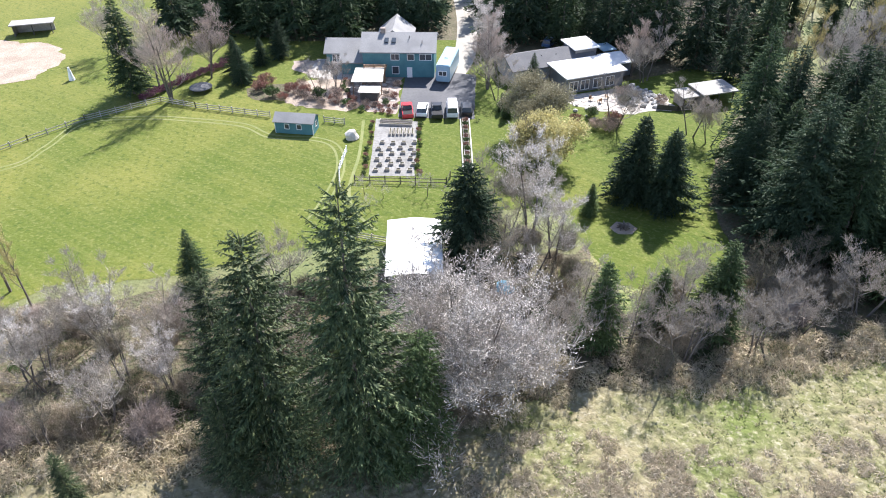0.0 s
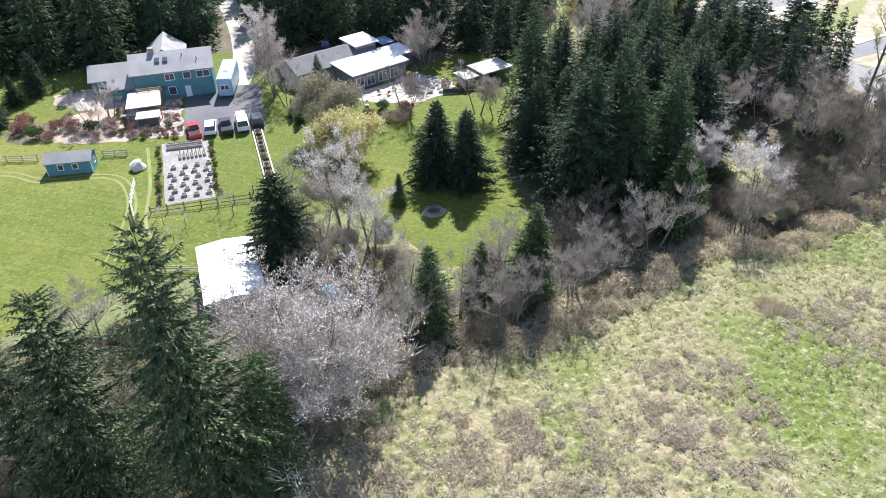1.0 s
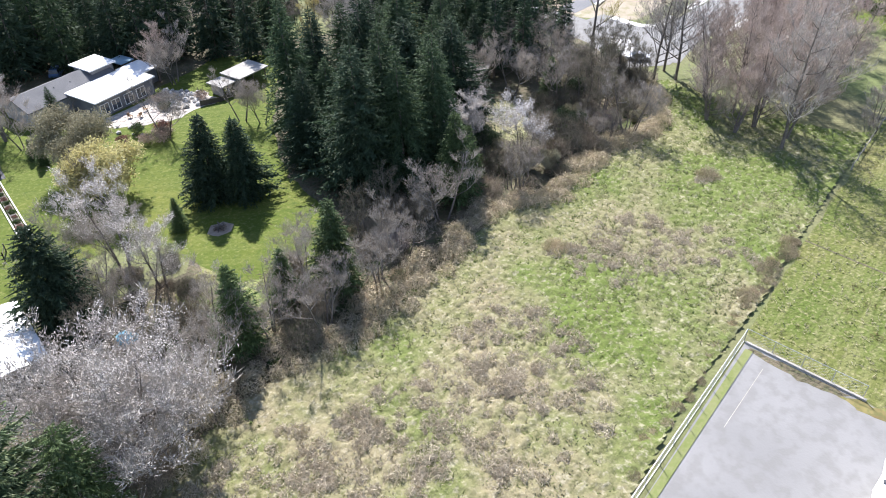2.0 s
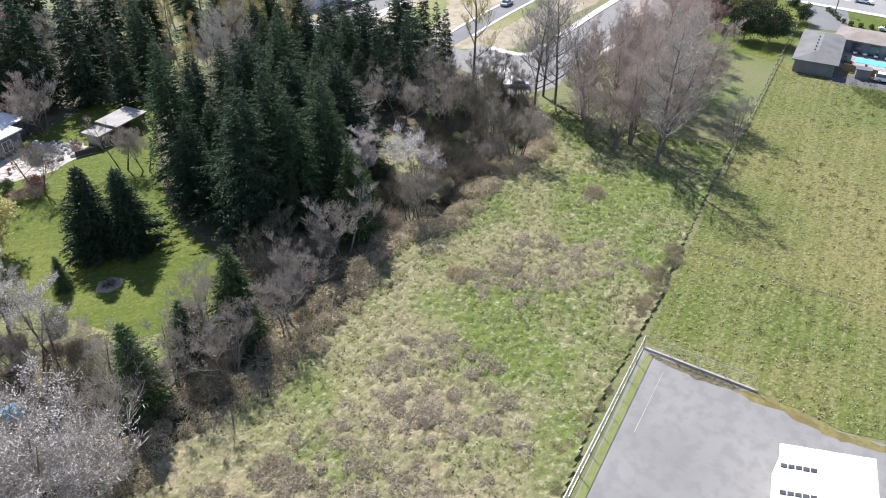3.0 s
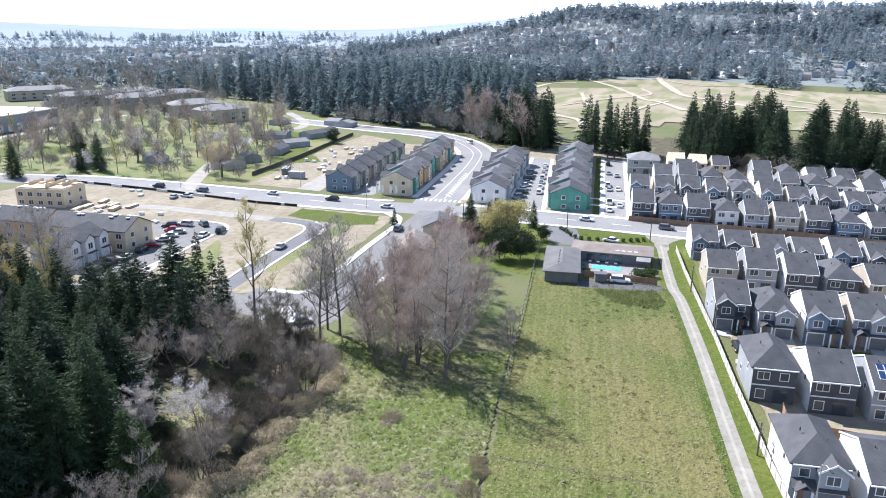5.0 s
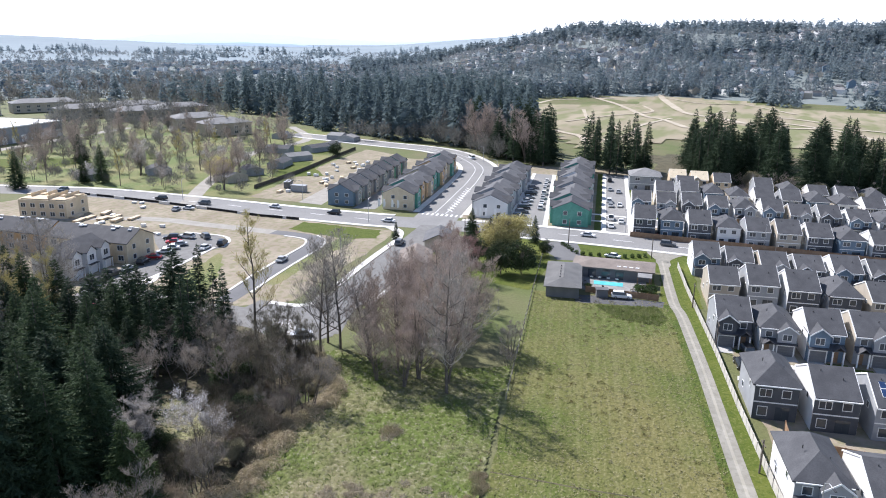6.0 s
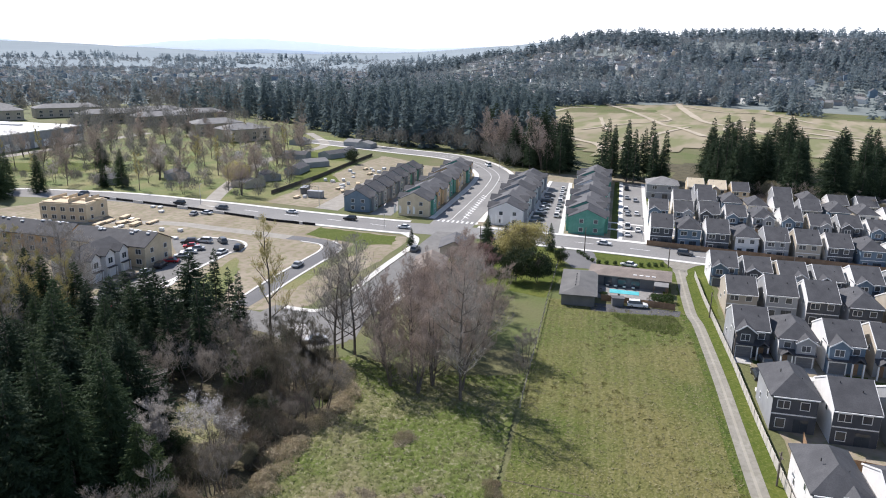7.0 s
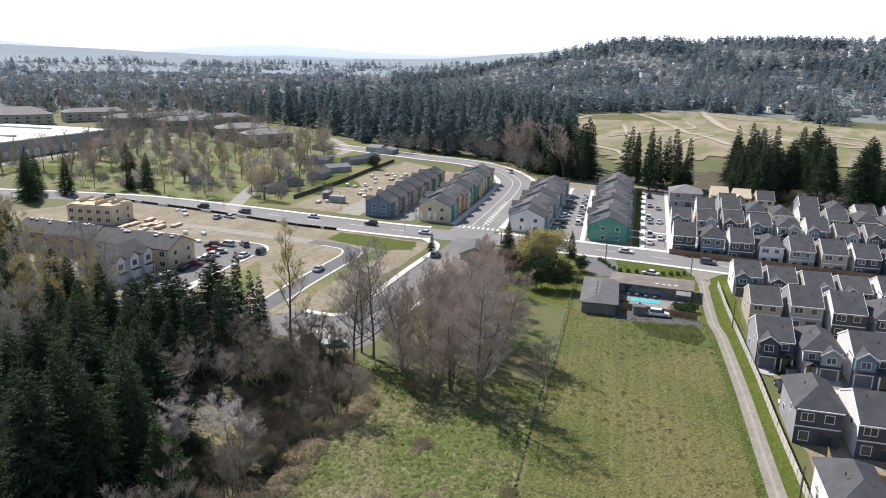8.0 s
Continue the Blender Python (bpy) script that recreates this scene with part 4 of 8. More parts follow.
# ---- the ground ----
def ground_sheet():
    rings = [0, 30, 60, 90, 130, 180, 240, 320, 420, 540, 640, 740, 860, 1000, 1150, 1300, 1450, 1600, 1800, 2000, 2200, 2500, 2800, 3200, 3700, 4300, 4900]
    n = 180
    V, F = [(0, 0, 0)], []
    for r in rings[1:]:
        for i in range(n):
            a = 2 * math.pi * i / n
            x, y = r * math.sin(a), r * math.cos(a)
            V.append((x, y, hill(x, y)))
    for i in range(n):
        F.append((0, 1 + (i + 1) % n, 1 + i))
    for k in range(len(rings) - 2):
        a, b = 1 + k * n, 1 + (k + 1) * n
        for i in range(n):
            j = (i + 1) % n
            F.append((a + i, a + j, b + j, b + i))
    # beyond 900 m and again 2400 m the sheet takes haze-tinted colours
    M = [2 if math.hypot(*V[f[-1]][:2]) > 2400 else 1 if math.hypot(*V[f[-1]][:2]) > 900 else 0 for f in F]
    return tagged(mesh_object("ground", V, F, ["ground", "far_land_haze", "far_plain_haze"], fmat=M, smooth=True), "rough grassland running out to wooded hills", "ground", "", "structure")


ground_sheet()
TREELINE = [(-70, 38), (-40, 40), (-19, 41.6), (-1.5, 45.3), (6.5, 48), (14, 50.2), (20, 51.5), (26, 50), (35, 51.5), (46, 54.7), (55, 58), (63, 54.5), (77, 58), (88, 57), (97, 63), (103, 70.5)]
HEDGE = [(114, 35), (90.6, 30.3), (75, 27), (69, 25.2), (59.5, 23.6), (47.6, 21.7), (36.4, 18.5), (20, 15), (-10, 9), (-70, -2)]
FIELD = TREELINE + [(108, 66), (104, 52), (112, 37)] + HEDGE
LAWN = [(-150, 60), (-53, 64), (-48, 68), (-37, 69), (-24.6, 73), (-11, 77), (-7, 75), (2, 78), (8, 84), (16, 84), (19, 75), (21, 67), (33, 64), (37.5, 72), (38, 84), (41, 94), (51, 112), (60, 126), (50, 133), (20, 122), (5, 150), (-30, 150), (-60, 160), (-70, 190), (-150, 210)]
MEADOW = [(59.5, 23), (75, 26.2), (90.6, 29.6), (114, 34.5), (156.5, 43), (158, 31), (161, 12.6), (152, 10.8), (125, 4.6), (97, -1.4), (75.5, -6), (64, -7), (60.8, 2), (60.4, 10.4)]
patch("leaf_litter", [(-80, 36), (-40, 38), (14, 48), (50, 54), (103, 66), (112, 84), (118, 100), (100, 112), (60, 135), (75, 170), (0, 210), (-60, 200), (-40, 140), (5, 130), (40, 115), (20, 75), (-30, 66), (-80, 62)], 0.01, "litter", "brown leaf litter under the trees, darkened for shade", "ground", 1.5, 3.0)
patch("clearing", [(14, 64), (19, 62), (33, 62), (36, 66), (30, 72), (20, 74), (15, 70)], 0.022, "meadow", "thin pale grass among the bare trees", "grass", 0.8, 2.0)
patch("clearing", [(69.4, 70.4), (72, 69.6), (76, 72.5), (79, 77), (79.6, 81), (76.5, 81.6), (72.5, 78.5), (69.6, 75)], 0.022, "tussock", "pale grass clearing in the thicket", "grass", 0.6, 2.0)
patch("lawn", LAWN, 0.03, "lawn", "bright green mown lawn", "lawn", 0.5, 2.0)
patch("meadow", MEADOW, 0.03, "mown_meadow", "mown meadow of green and straw-coloured grass", "meadow", 0.3, 2.0)


def tussock_field():
    """The rough field as a sheet of low grass domes with hollows between them."""
    step = 0.3
    xs, ys = np.arange(-70, 118, step), np.arange(-2, 74, step)
    idx, V, F = {}, [], []
    for j, y in enumerate(ys):
        cross = []
        for (x0, y0), (x1, y1) in zip(FIELD, FIELD[1:] + FIELD[:1]):
            if (y0 > y) != (y1 > y):
                cross.append((x1 - x0) * (y - y0) / (y1 - y0) + x0)
        cross.sort()
        for a, b in zip(cross[::2], cross[1::2]):
            for i in range(int(np.searchsorted(xs, a)), int(np.searchsorted(xs, b))):
                x = xs[i]
                d = noise.voronoi((x * 1.45, y * 1.45, 0.0))[0]
                dome = max(0.0, 0.36 - 0.75 * d[0] * d[0]) * (0.55 + 0.9 * max(0.0, noise.noise((x * 0.21, y * 0.21, 3.0)) + 0.35))
                idx[i, j] = len(V)
                V.append((x + noise.noise((x * 3.1, y * 2.7, 5)) * 0.12, y + noise.noise((x * 2.3, y * 3.3, 9)) * 0.12, 0.1 + dome + noise.noise((x * 0.3, y * 0.3, 2.0)) * 0.08))
    for (i, j), a in idx.items():
        q = [idx.get(k) for k in ((i, j), (i + 1, j), (i + 1, j + 1), (i, j + 1))]
        if None not in q:
            F.append(q)
    tagged(mesh_object("rough_field", V, F, "rough_grass", smooth=True), "rough field of tussocks, green and straw", "field", "", "structure")


tussock_field()


def tufts(name, poly, n, seed, mat, label, hi=0.45, keep=None):
    """Many grass clumps in one mesh: five bent blades each."""
    rng = np.random.default_rng(seed)
    xs, ys = [p[0] for p in poly], [p[1] for p in poly]
    pts = []
    while len(pts) < n:
        x, y = rng.uniform(min(xs), max(xs)), rng.uniform(min(ys), max(ys))
        if inside(x, y, poly) and (keep is None or noise.noise((x * 0.09, y * 0.09, seed)) > keep):
            pts.append((x, y, 0.1))
    P = np.repeat(np.array(pts), 4, 0)
    P[:, :2] += rng.normal(0, 0.13, (len(P), 2))
    T = P + np.stack([rng.normal(0, 0.2, len(P)), rng.normal(0, 0.2, len(P)), rng.uniform(0.1, hi, len(P))], 1)
    V, F = kites(P, T, rng.uniform(0.07, 0.17, len(P)), rng)
    tagged(mesh_object(name, V, F, mat), label, "grass", "", "stuff")


tufts("straw_tufts", [p for p in FIELD if p[0] < 96], 5000, 3, "straw", "dry straw-coloured grass clumps in the field", keep=-0.02, hi=0.38)
tufts("green_tufts", [(50, 56), (63, 54.5), (77, 58), (88, 57), (103, 70), (110, 40), (90.6, 31), (69, 26), (56, 24), (50, 40)], 3500, 4, "grass_tuft", "green grass clumps in the field", hi=0.35)
tufts("low_tufts", [p for p in FIELD if -30 < p[0] < 110], 5000, 5, "grass_tuft", "short green grass clumps in the field", hi=0.3, keep=-0.3)
tufts("meadow_tufts", MEADOW, 3000, 6, "straw", "short straw-green grass clumps in the meadow", hi=0.2)

tufts("weed_clumps", [(146, 22), (152, 28), (156.5, 14.5), (150, 11.5), (145, 13)], 1200, 7, "grass_tuft", "rank green weeds at the meadow's end", hi=0.6)

# ---- streets ----
def offset(pts, d):
    P = [Vector(p[:2]) for p in pts]
    out = []
    for i, p in enumerate(P):
        t = (P[min(i + 1, len(P) - 1)] - P[max(i - 1, 0)]).normalized()
        out.append((p.x - t.y * d, p.y + t.x * d))
    return out


MAIN = [(150, 360), (172, 300), (186, 262), (196, 228), (199.5, 187), (201, 146), (203.5, 115), (207, 92), (210.5, 66), (212.5, 30), (212, -30), (214, -75)]
ribbon("main_road", MAIN, 14.0, 0.05, "street", "pale grey asphalt main road", "road")
BOULEVARD = [(205, 92), (222, 95.5), (255, 101.5), (290, 108.5), (322, 118), (350, 137), (366, 156), (372, 172), (374.5, 188), (378, 207), (384, 235), (392, 275)]
ribbon("boulevard", BOULEVARD, 15, 0.056, "street", "pale grey boulevard with a bend", "road")
SIDE = [(208, 90), (186, 87), (160, 84), (140, 81), (125, 80), (112, 76)]
ribbon("side_street", SIDE, 10.5, 0.053, "lot_paving", "pale grey side street ending at a kerb", "road")
patch("turning_place", [(105, 76), (108, 88), (117, 98), (123.5, 97.5), (124.5, 86), (131, 84), (122, 74), (112, 72)], 0.06, "lot_paving", "pale grey turning place at the end of a street", "road", 0.2, 2.0)
LANE = [(119, 104.6), (126, 105.6), (136, 107.6), (147.5, 109.4), (158, 110.8), (166.5, 112), (172.4, 114.5), (175.6, 119), (176, 126), (175.6, 132)]
ribbon("lane", LANE, 4.6, 0.058, "asphalt", "new dark asphalt lane round bare plots", "road")
ribbon("site_track", [(175.6, 131), (175, 145), (174, 160), (173, 176), (166, 194), (157, 213), (150, 232)], 5.0, 0.05, "gravel", "pale gravel track across the building plots", "track")
DEV = [(96, 127), (106, 132.5), (119, 136.5), (130, 137.6), (142, 139.5), (153, 141.5)]
ribbon("estate_street", DEV, 9, 0.052, "lot_paving", "grey street lined with parked cars", "road")
patch("car_park", [(146, 136), (155, 135), (162, 138.4), (164.5, 144), (163, 155), (157, 162), (148, 152), (141, 143)], 0.054, "lot_paving", "grey parking bay at the building site", "road", 0.2, 3.0)
ribbon("site_street", [(113, 84), (113.5, 98), (112.5, 116), (114, 133)], 9.0, 0.05, "lot_paving", "grey street joining the turning place to the site", "road")
DRIVE = [(204, 19.5), (195.5, 17.8), (171.8, 13.4), (160, 11), (153.4, 8.9), (138.3, 5.4), (125.6, 2.6), (114.9, 0.4), (97.8, -3.1), (84.7, -5.9), (76.2, -7.9), (40, -16)]
ribbon("gravel_drive", DRIVE, 2.5, 0.06, "drive_gravel", "pale gravel drive beside the meadow", "drive")
ribbon("drive_crown", DRIVE[1:], 0.45, 0.066, "drive_crown", "darker trodden strip between the wheel ruts", "drive")
for pts in ([(80.2, 27.5), (81, 20), (81.6, 14.1), (82.8, 6)],):
    ribbon("shallow_ditch", pts, 0.28, 0.05, "litter", "dark shallow drainage line in the meadow", "ditch")
ribbon("verge", offset(DRIVE[1:], 2.6), 3.6, 0.04, "lawn", "green verge beside the drive", "verge")
ribbon("verge", offset(DRIVE[3:], -1.9), 1.5, 0.041, "rank_grass", "rank green grass between drive and meadow", "verge")
patch("yard", [(58.5, 22.3), (60.1, 10.4), (60.5, 2.1), (63.3, -7.2), (66, -20), (66, -40), (-20, -30), (-20, 6), (36.4, 17.6)], 0.05, "lot_paving", "worn pale grey asphalt yard", "yard")
patch("moss", [(58.9, 13), (60.2, 10.2), (60.6, 6), (60.5, 2.1), (62.3, -4.5), (61.2, -4), (59.6, 0.6), (59.0, 3.6), (59.4, 7), (58.6, 10)], 0.0545, "moss", "rusty brown moss along the yard's edge", "moss", 0.28, 0.7, seed=9)
patch("moss", [(57.6, 21.6), (58.3, 21.4), (59.8, 11.4), (58.8, 12), (57.8, 16)], 0.055, "litter", "dead leaves drifted along the yard's kerb", "moss", 0.2, 0.8, seed=3)
patch("estate_ground", [(219, 104), (240, 150), (330, 180), (345, 60), (345, 20), (300, -60), (220, -90), (70, -70), (75, -12), (117, -6), (160, 4), (203, 10), (219, 30)], 0.02, "earth", "bare ground between new houses", "ground", 0.6, 4.0)
patch("building_plot", [(119, 98), (126, 91), (182, 96), (193, 100), (192.5, 240), (150, 250), (128, 205), (110, 165), (100, 134)], 0.02, "earth", "bare brown building plots", "ground", 0.6, 4.0)
patch("weedy_strip", [(181, 130), (191, 131), (192, 103), (183, 99.5), (178.5, 108), (179, 118)], 0.03, "lawn", "green weeds beside the road", "verge", 0.6, 2.0)
patch("weedy_strip", [(118, 121), (135, 128), (150, 131), (140, 122), (128, 115), (120, 112)], 0.03, "meadow", "weedy grass on an empty plot", "verge", 0.6, 2.0)
for k, (x0, x1) in enumerate(((75, 83.5), (125.5, 134.5), (178, 184.5), (235, 245))):
    patch("estate_road", [(x0, -12 if k == 0 else (-4 if k == 1 else 2)), (x1, -11 if k == 0 else (-2 if k == 1 else 4)), (x1, -75), (x0, -75)] if k < 3 else [(x0, 48), (x1, 48), (x1, -75), (x0, -75)], 0.05, "street", "grey street between new houses", "road")
    for e in (x0, x1):
        ribbon("pavement", [(e, (-12, -3, 3, 48)[k]), (e, -75)], 1.7, 0.13, "concrete", "pale concrete pavement with a kerb", "pavement", False, 0.13)
patch("estate_road", [(218, 37.5), (330, 58), (331, 50), (219, 30.5)], 0.047, "street", "grey street with parked cars", "road")
for a, b in (((219, 38.3), (331, 58.9)), ((219.5, 29.8), (332, 49.3)), ((219.5, 57.4), (318, 79.4)), ((219, 69.8), (318, 88.8))):
    ribbon("pavement", [a, b], 1.6, 0.14, "concrete", "pale concrete pavement with a kerb", "pavement", False, 0.14)
for a, b in (((221, 40.6), (331, 60.8)), ((246, 32.6), (330, 47.2))):
    ribbon("verge", [a, b], 2.2, 0.062, "lawn", "green strip of new turf", "verge")
patch("estate_road", [(218, 69), (318, 88), (318, 80), (219, 58)], 0.047, "street", "grey parking lane behind terraces", "road")
patch("estate_road", [(216, 127), (300, 143), (300, 137), (218, 119)], 0.047, "street", "grey lane between terraces", "road")
patch("estate_road", [(216, 150), (300, 168), (302, 160), (216, 140)], 0.047, "gravel", "pale gravel lane behind terraces", "road")
for pts, w in ((offset(MAIN[:6] + [(203.5, 115), (205, 107)], 8.2), 2.2), (offset([(201.5, 138), (203.5, 115), (205, 104)], -8.2), 2.0), (offset([(208.2, 84)] + MAIN[8:], 8.2), 2.4), (offset([(210.2, 68)] + MAIN[9:], -8.0), 1.8), (offset(BOULEVARD[1:], 8.8), 2.2), (offset(BOULEVARD[1:], -8.8), 2.2), (offset(SIDE[1:4], -6.4), 1.8), (offset(LANE[1:9], 2.8), 0.7), (offset(LANE[1:8], -2.8), 0.7), (offset(DEV[2:], -5.2), 1.0)):
    ribbon("pavement", pts, w, 0.16, "concrete", "pale concrete pavement with a kerb", "pavement", True, 0.16)
ribbon("pavement", [(197.5, 103), (192.5, 97), (184, 93.6)], 3.0, 0.165, "concrete", "pale concrete corner with a kerb", "pavement", True, 0.16)
ribbon("pavement", [(123, 95), (123.6, 88.5), (126.5, 85.8), (133, 87)], 1.8, 0.165, "concrete", "pale concrete kerb round a corner", "pavement", True, 0.16)
ribbon("pavement", [(119, 130), (123, 129.4), (127.2, 131.2), (133.7, 132)], 1.2, 0.165, "concrete", "pale concrete kerb round a corner", "pavement", True, 0.16)
ribbon("pavement", [(155, 134.4), (162, 137.8), (165, 143.5), (163.8, 154)], 1.0, 0.165, "concrete", "pale concrete kerb round a parking bay", "pavement", True, 0.16)
ribbon("pavement", [(131, 73.6), (146, 75.4), (162, 78), (186, 81)], 1.3, 0.165, "concrete", "pale concrete pavement with a kerb", "pavement", True, 0.16)
patch("traffic_island", [(115, 88.4), (116, 84.6), (113, 81), (108.7, 79.4), (108.2, 82), (111.5, 86)], 0.2, "concrete", "pale concrete kerb round a street's end", "pavement", 0.0, 2.0, 0.15)
patch("weedy_strip", [(133, 101), (180, 105), (177, 110), (166, 108.8), (148, 106.4), (134, 104.4)], 0.035, "meadow", "straw and weeds beside the lane", "verge", 0.7, 2.0)
for k in range(12):
    f = k / 12
    ribbon("road_marking", [(227 + 44 * f, 93 + 9 * f), (230 + 44 * f, 96 + 9 * f)], 0.5, 0.068, "trim", "white hatched marking on the boulevard", "road marking", False)
for d in (-1.9, 1.9):
    ribbon("road_marking", offset(BOULEVARD[1:8], d), 0.2, 0.069, "trim", "thin white line along the boulevard", "road marking")
for k in range(9):
    ribbon("road_marking", [(219.6 - 0.2 * k, 87 + 1.7 * k), (222.6 - 0.2 * k, 87.6 + 1.7 * k)], 0.7, 0.07, "trim", "white crossing bar on the boulevard", "road marking", False)
for k in range(15):
    y = -40 + 17 * k
    if not 75 < y < 105:
        x = 212.4 if y < 75 else 203.8 - (y - 105) * 0.05
        ribbon("road_marking", [(x, y), (x, y + 6)], 0.3, 0.062, "trim", "white line in the main road's middle", "road marking", False)
patch("lawn", [(202, 48.5), (202.3, 22.9), (197, 20), (191, 27), (188.5, 35), (190, 42), (195, 45.5)], 0.035, "lawn", "green lawn with a row of clipped shrubs", "lawn", 0.2)
patch("drive_mouth", [(205.2, 24), (205.2, 12), (197, 15.6), (190, 15.2), (190, 17.6), (196, 19.8)], 0.064, "drive_gravel", "pale gravel mouth of the drive at the road", "drive", 0.3)
patch("lawn", [(186, 19.5), (164, 15), (163, 18), (180, 22)], 0.035, "lawn", "green strip beside the drive", "lawn", 0.2)
patch("pool_yard", [(162, 33), (162.5, 17.5), (183, 20.5), (179, 37.5)], 0.04, "pool_paving", "pale paved yard round a swimming pool", "terrace")
patch("drive", [(152.5, 32), (157, 13.2), (161, 13.3), (158, 33.6)], 0.042, "asphalt_old", "dark asphalt drive in front of the low house", "drive", 0.2)
patch("drive", [(202, 52), (203, 43), (198, 41), (186, 38), (184, 44), (192, 50)], 0.042, "asphalt", "grey drive beside the low house", "drive", 0.2)
patch("grass", [(156, 44), (160, 70), (200, 72), (202, 50), (190, 48), (178, 45)], 0.03, "lawn", "green grass under garden trees", "lawn", 0.4)
patch("building_plot", [(216, 172), (216, 140), (300, 158), (340, 170), (352, 196), (305, 190), (272, 183)], 0.046, "earth", "bare tan building plots", "ground", 0.6, 4.0)
patch("grass", [(183, 21), (188, 38), (186, 44), (192, 50), (203.4, 44), (203.4, 11), (160, 5), (160, 14), (184, 17)], 0.026, "lawn", "green grass round the low house", "lawn", 0.3)
patch("park_grass", [(212, 175), (225, 150), (300, 165), (330, 215), (420, 260), (430, 380), (320, 385), (215, 370), (195, 290)], 0.03, "meadow", "green open ground under bare trees", "meadow", 1.0, 4.0)
for pts in ([(208, 345), (230, 350), (260, 300), (225, 290)], [(268, 300), (290, 300), (285, 270), (262, 275)], [(255, 190), (290, 215), (300, 200), (268, 172)], [(320, 225), (345, 240), (350, 215), (325, 205)]):
    patch("lawn", pts, 0.05, "lawn", "green lawn beside low houses", "lawn", 0.8, 3.0)
ribbon("back_street", [(186, 178), (240, 210), (311, 243), (374, 250), (430, 300)], 6, 0.06, "gravel", "pale street between gardens", "road")
ribbon("far_road", [(140, 345), (190, 354), (227, 363), (275, 370), (324, 382), (370, 392)], 8, 0.06, "gravel", "pale road beside a warehouse", "road")
GRADED = [(758, 238), (600, 172), (462, 122), (405, 90), (415, 60), (480, 40), (470, -40), (470, -110), (780, -150), (800, -30), (858, 3), (872, 90), (840, 145), (812, 180), (782, 222)]


def draped(name, pts, mat, label, lift=0.6, step=16.0):
    """A sheet laid over sloping land."""
    xs, ys = [p[0] for p in pts], [p[1] for p in pts]
    idx, V, F = {}, [], []
    for i in range(int((max(xs) - min(xs)) / step) + 1):
        for j in range(int((max(ys) - min(ys)) / step) + 1):
            x, y = min(xs) + i * step, min(ys) + j * step
            if inside(x, y, pts):
                idx[i, j] = len(V)
                V.append((x, y, hill(x, y) + lift))
    for (i, j) in list(idx):
        q = [idx.get(k) for k in ((i, j), (i + 1, j), (i + 1, j + 1), (i, j + 1))]
        if None not in q:
            F.append(q)
    return tagged(mesh_object(name, V, F, mat, smooth=True), label, "ground", "", "structure")


draped("scrub_floor", [(296, 6), (306, 30), (322, 48), (362, 46), (405, 60), (440, 20), (440, -120), (296, -120)], "litter", "dark brown floor of a wood", 0.06, 8.0)
draped("graded_land", GRADED, "graded", "graded building land, straw-green and bare earth", 0.5, 9.0)
for pts, w in (([(840, 175), (812, 158), (775, 133), (723, 109), (644, 81), (624, 66), (560, 40)], 9), ([(880, 95), (849, 92), (771, 72), (698, 51), (659, 21), (621, 0), (599, -33), (619, -61), (600, -100)], 12), ([(560, 160), (516, 140), (489, 118), (470, 101), (430, 88)], 8), ([(725, 206), (779, 199), (794, 173)], 8), ([(694, 147), (599, 123), (560, 110)], 6), ([(701, -8), (686, -40), (652, -64)], 9), ([(854, 121), (853, 92), (807, 46), (811, 3), (737, -42)], 7), ([(640, 60), (560, 75), (500, 72), (452, 84)], 6), ([(760, 100), (700, 84), (640, 110), (560, 135)], 5), ([(740, 20), (690, 30), (620, 30), (540, 10)], 6), ([(660, -10), (600, -60), (540, -80)], 9)):
    P, V, F = [Vector(p) for p in pts], [], []
    for i in range(len(P) - 1):
        a, b, c, d = P[max(0, i - 1)], P[i], P[i + 1], P[min(len(P) - 1, i + 2)]
        for k in range(12):
            s = k / 12
            q = 0.5 * ((2 * b) + (c - a) * s + (2 * a - 5 * b + 4 * c - d) * s * s + (3 * b - a - 3 * c + d) * s ** 3)
            u = (c - b).normalized() * w * 0.6 * (0.5 + 0.2 * noise.noise((q.x * 0.03, q.y * 0.03, 1)))
            V += [(q.x - u.y, q.y + u.x, hill(q.x, q.y) + 0.9), (q.x + u.y, q.y - u.x, hill(q.x, q.y) + 0.9)]
            if len(V) > 2:
                n = len(V)
                F.append((n - 4, n - 3, n - 1, n - 2))
    tagged(mesh_object("haul_track", V, F, "track_earth"), "pale dirt track over graded land", "track", "", "structure")

# ---- woods ----
pr = random.Random(42)
plant(FIR_NEAR[0], -7.7, 41.6, 0.97, turn=20)
plant(FIR_NEAR[1], -15.6, 42.0, 0.9, turn=75)
plant(FIR_NEAR[2], -2.6, 42.6, 0.98, turn=10), plant(FIR_NEAR[2], -4.6, 40.4, 0.55, turn=110), plant(FIR_NEAR[0], -19.6, 44.6, 0.66, turn=140), plant(FIR_NEAR[1], -18.6, 39.6, 0.45, turn=45), plant(FIR_NEAR[1], -33, 37.2, 0.25, turn=200)
plant(FIR[0], -30.5, 68, 0.42)
plant(FIR_WIDE, 3.2, 72, 0.95)
plant(CONE[0], 27.4, 86.6, 1.0), plant(CONE[0], 31.2, 84.2, 0.95)
